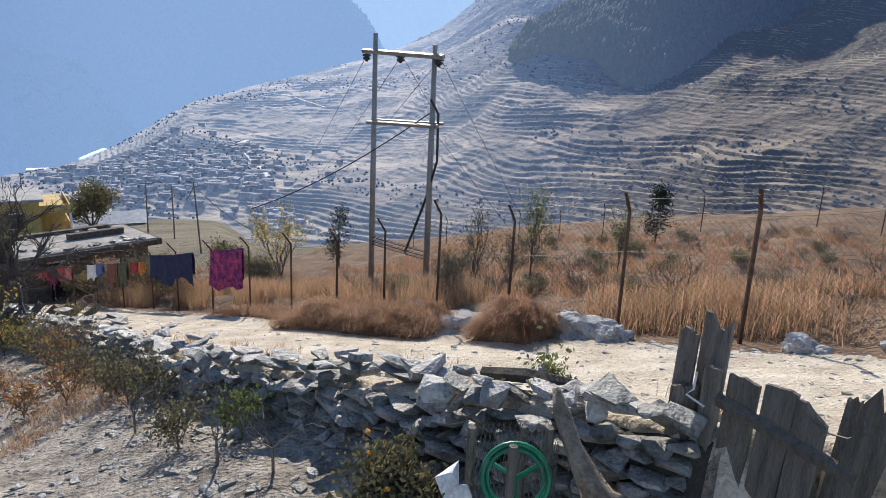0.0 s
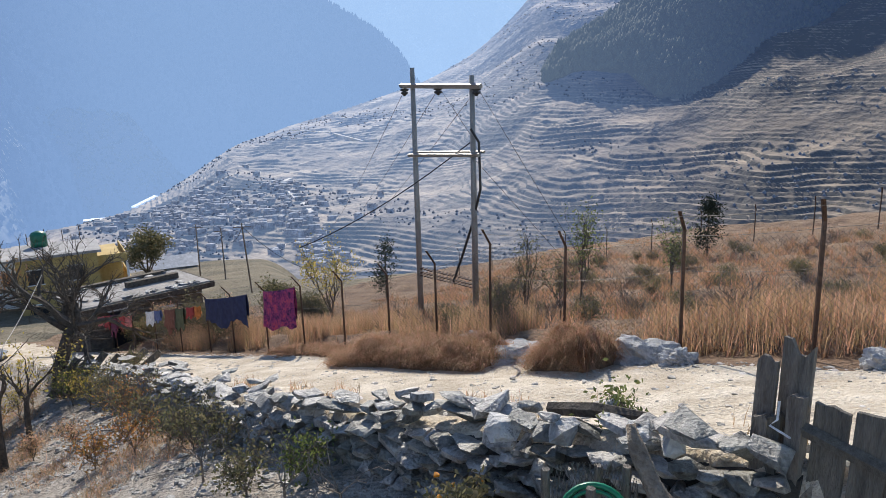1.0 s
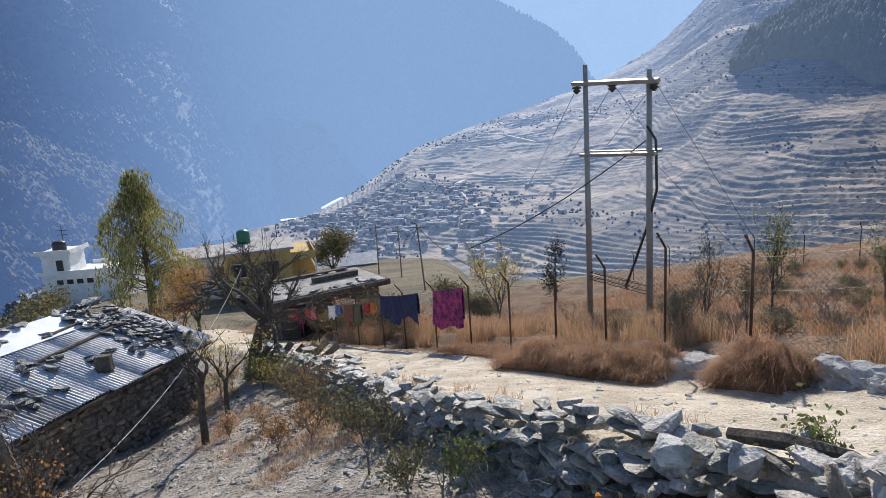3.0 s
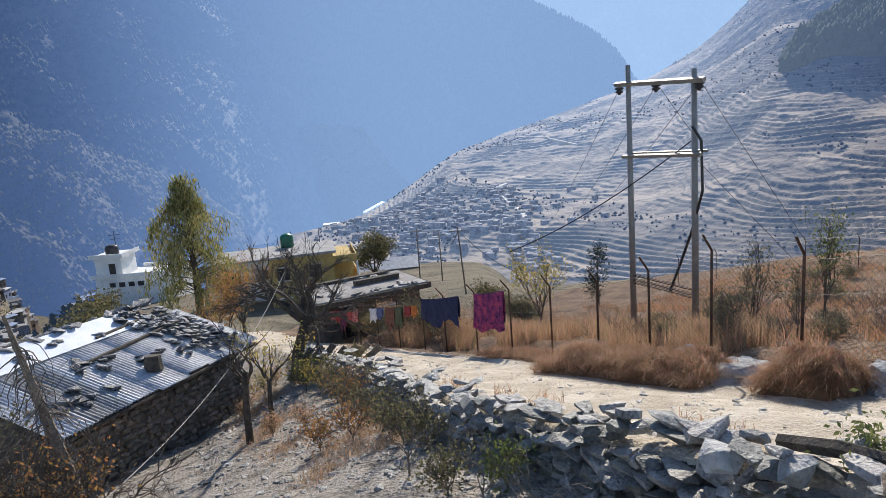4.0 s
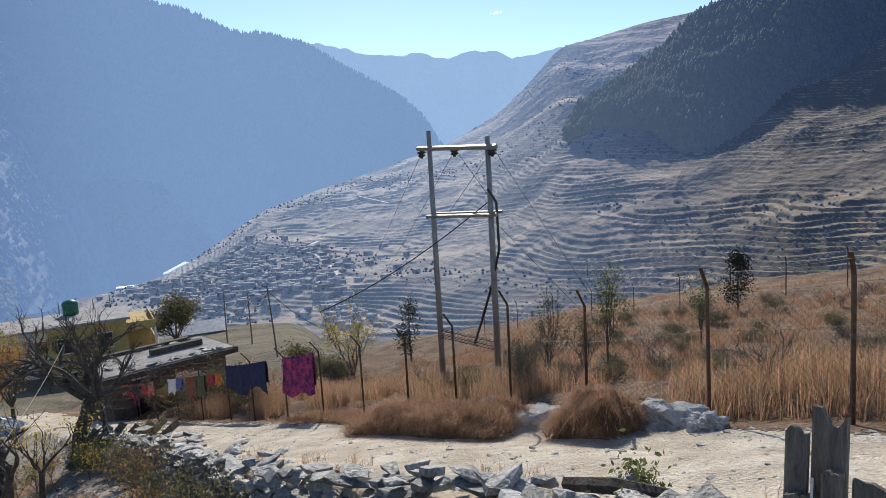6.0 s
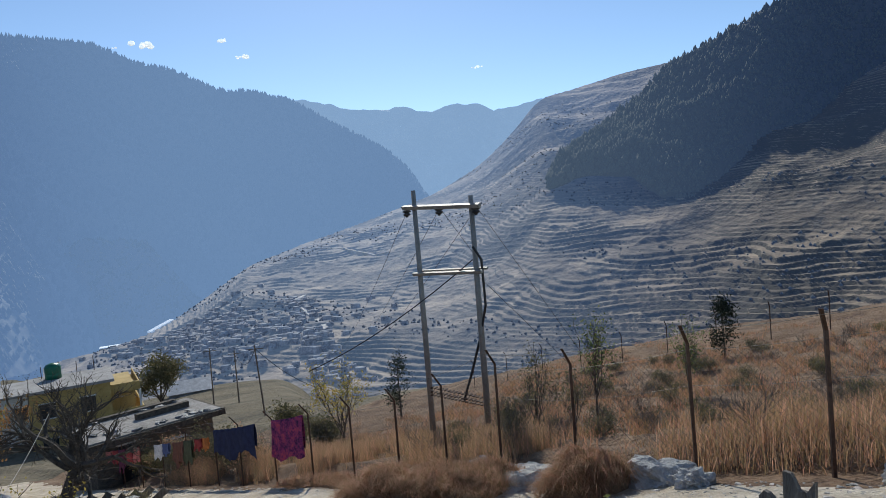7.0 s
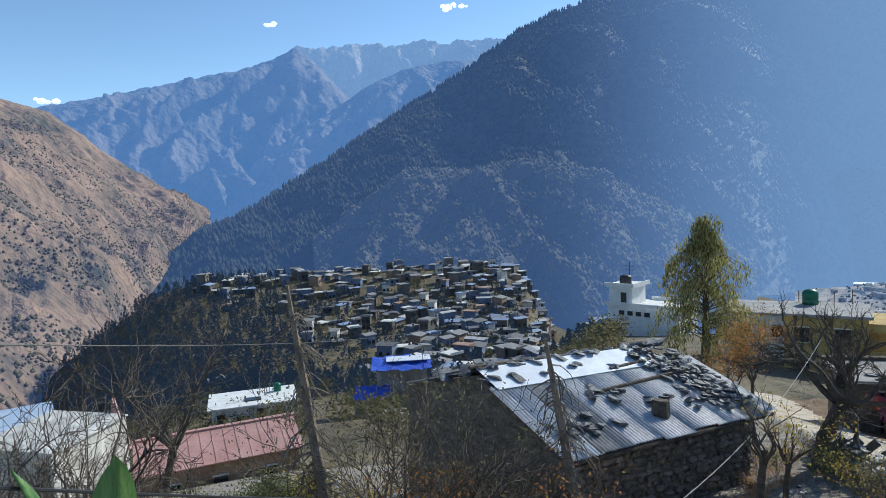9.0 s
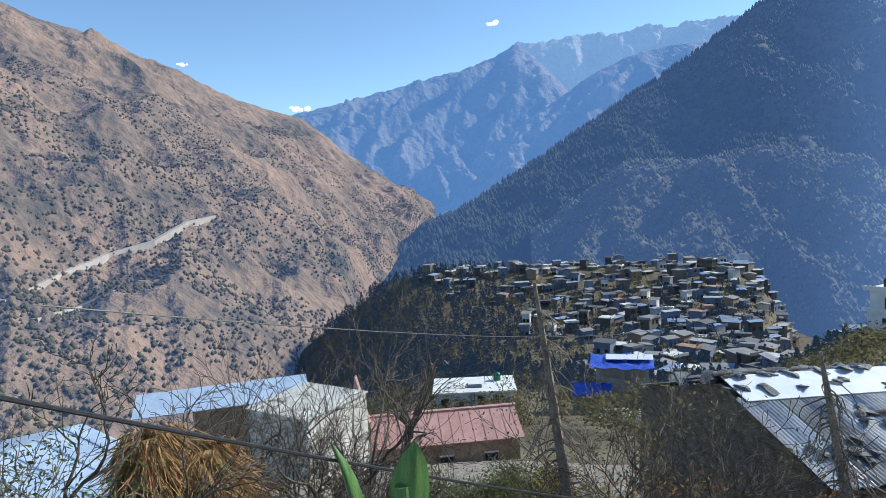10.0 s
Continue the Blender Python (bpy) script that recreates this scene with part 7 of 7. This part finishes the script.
def village_house(w, l, h, gable, wall_m, roof_m, label):
    """Long side along local x, front towards -y."""
    t = thing("village_house", (0, 0, 0), label, "house", "houses of the ridge village")
    part("wall", box(-w, -l, -6, w, l, h), wall_m, t)
    o = 0.5
    if gable:
        part("roof", ([(-w - o, -l - o, h), (w + o, -l - o, h), (w + o, l + o, h), (-w - o, l + o, h), (-w - o, l * 0.3, h + l * 0.26), (w + o, l * 0.3, h + l * 0.26)], [(0, 1, 5, 4), (2, 3, 4, 5), (0, 4, 3), (1, 2, 5), (0, 3, 2, 1)]), roof_m, t)
    else:
        part("roof", merge(box(-w - o, -l - o, h, w + o, l + o, h + 0.3), box(-w - o, -l - o, h + 0.3, w + o, -l - o + 0.25, h + 0.8)), roof_m, t)
    floors = max(1, int(h / 2.9))
    for f in range(floors):
        n = max(2, int(w / 1.5))
        for k in range(n):
            x = -w + 2 * w * (k + 0.5) / n
            part("window", box(x - 0.55, -l - 0.12, f * 2.9 + 1.0, x + 0.55, -l + 0.05, f * 2.9 + 2.3), M_DARK, t)
    return t


PROTO = []
for k in range(26):
    h = VR.choice((2.9, 3.0, 3.2, 5.2, 5.4, 5.6, 7.6))
    roofk = VR.choice((0, 1, 1, 1, 2, 3, 3, 3, 4, 5))
    wallk = VR.choice((0, 0, 0, 1, 2, 3, 3, 4))
    PROTO.append(village_house(VR.uniform(1.3, 3.6), VR.uniform(1.4, 2.7), h * 0.8, VR.random() < 0.45, V_WALLS[wallk], V_ROOFS[roofk],
                               ("%s village house with a %s %s roof" % (("stone", "clay", "whitewashed", "dark stone", "bluish")[wallk], ("bright metal", "grey metal", "white", "dark slate", "blue metal", "rusty metal")[roofk], "flat" if k % 2 else "sheet"))))
placed, spots_v = [], []
tries = 0
while len(placed) < 400 and tries < 16000:
    tries += 1
    az, r = VR.uniform(-86, -50), VR.uniform(150, 394)
    dense = (0.18 + 0.95 * smooth(-77, -68, az)) * (0.07 + 0.5 * float(smooth(-72, -62, az)) + 0.95 * float(smooth(200, 290, r)))
    if az < -77 and r < 330:
        dense *= 0.2
    if r > 355 and az < -66:
        dense = 1.0
    if VR.random() > dense:
        continue
    x, y = EYE[0] + r * math.sin(radians(az)), EYE[1] + r * math.cos(radians(az))
    if any((x - a) ** 2 + (y - b) ** 2 < 27 for a, b in placed):
        continue
    placed.append((x, y))
    spots_v.append((r, pose(x, y, gz(x, y) + VR.uniform(-1.6, 0.9), 0, 0, -az + VR.choice((0, 90, 45)) + VR.gauss(0, 30))))
spots_v.sort(key=lambda q: q[0])
V, F, MI, v_mats = [], [], [], []
for k, (r, m) in enumerate(spots_v):
    if k < len(PROTO):
        PROTO[k].matrix_basis = m
    elif k < 270:
        copy_thing(VR.choice(PROTO), m)
    else:
        # the farthest rows, too small to pick apart
        for o in VR.choice(PROTO).children:
            if o.data.materials[0] not in v_mats:
                v_mats.append(o.data.materials[0])
            k0 = len(V)
            V += [tuple(m @ v.co) for v in o.data.vertices]
            F += [tuple(i + k0 for i in p.vertices) for p in o.data.polygons]
            MI += [v_mats.index(o.data.materials[0])] * len(o.data.polygons)
me = bpy.data.meshes.new("far_village_houses")
me.from_pydata(V, [], F)
for q in v_mats:
    me.materials.append(q)
me.polygons.foreach_set("material_index", MI)
tagged(new("far_village_houses", me), "crowded small houses along the ridge top", "houses", kind="stuff")

for k in range(18):
    az, r = -58.5 + 8.5 * (k + VR.random()) / 18, VR.uniform(140, 195)
    x, y = EYE[0] + r * math.sin(radians(az)), EYE[1] + r * math.cos(radians(az))
    copy_thing(VR.choice(PROTO), pose(x, y, gz(x, y) + VR.uniform(-1.2, 0.2), 0, 0, -az + VR.gauss(0, 35)))

# trees among the village, and the dark wood on its slope
# dark conifer colour with faint blue haze painted in as emission
M_WOOD_V = hazy("village_conifer", (0.03, 0.04, 0.024), (0.075, 0.085, 0.045), HAZE, 0.03, 0.1, 0.6, bump=0)
V, F = [], []


def strewn(n, a0, a1, r0, r1, h0, h1, crown, rng, V, F, mask=None, leaves=46, pointed=True):
    """Small trees over the land: each a crown of many loose leaf clumps, pointed or round."""
    for _ in range(n):
        az, r = rng.uniform(a0, a1), rng.uniform(r0, r1)
        if mask and not mask(az, r):
            continue
        x, y = EYE[0] + r * math.sin(radians(az)), EYE[1] + r * math.cos(radians(az))
        z = gz(x, y)
        h = rng.uniform(h0, h1)
        lobes = [(rng.gauss(0, 0.4), rng.gauss(0, 0.4), rng.uniform(0.3, 0.85)) for _ in range(4)]
        many = leaves if r > 140 else leaves * 4
        size = h * (0.085 if r > 140 else 0.05)
        for q in range(many):
            if pointed:
                t = rng.random() ** 0.8
                w = h * crown * (1.04 - t) * rng.uniform(0.35, 1.1)
                a = rng.uniform(0, 6.2832)
                cx, cy, cz = w * math.cos(a), w * math.sin(a), h * (0.08 + 0.92 * t)
            else:
                lx, ly, lz = lobes[q % 4]
                cx, cy, cz = h * crown * (lx + rng.gauss(0, 0.38)), h * crown * (ly + rng.gauss(0, 0.38)), h * (lz + rng.gauss(0, 0.13))
            d = Vector((rng.gauss(0, 1), rng.gauss(0, 1), rng.gauss(0, 0.6))).normalized() * size
            e = d.orthogonal().normalized() * size * rng.uniform(0.4, 0.9)
            c = Vector((x + cx, y + cy, z + max(0.05 * h, cz)))
            k = len(V)
            V.extend((tuple(c - d), tuple(c + e), tuple(c + d), tuple(c - e)))
            F.append((k, k + 1, k + 2, k + 3))


strewn(3000, -104, -77, 120, 420, 3.0, 6.5, 0.34, VR, V, F, lambda a, r: VR.random() < 0.25 + 0.75 * smooth(-76, -85, a))
strewn(1000, -82, -52, 110, 330, 2.5, 5.5, 0.36, VR, V, F)
tagged(big_mesh("village_wood", V, F, [M_WOOD_V], smooth=False), "dark conifer wood on the slope beside the village", "trees", kind="stuff")
V, F = [], []
strewn(900, -92, -50, 62, 370, 2, 4.6, 0.5, VR, V, F, None, 50, False)
tagged(big_mesh("autumn_trees", V, F, [M_LEAF_D], smooth=False), "olive and tawny garden trees below the village", "trees", kind="stuff")
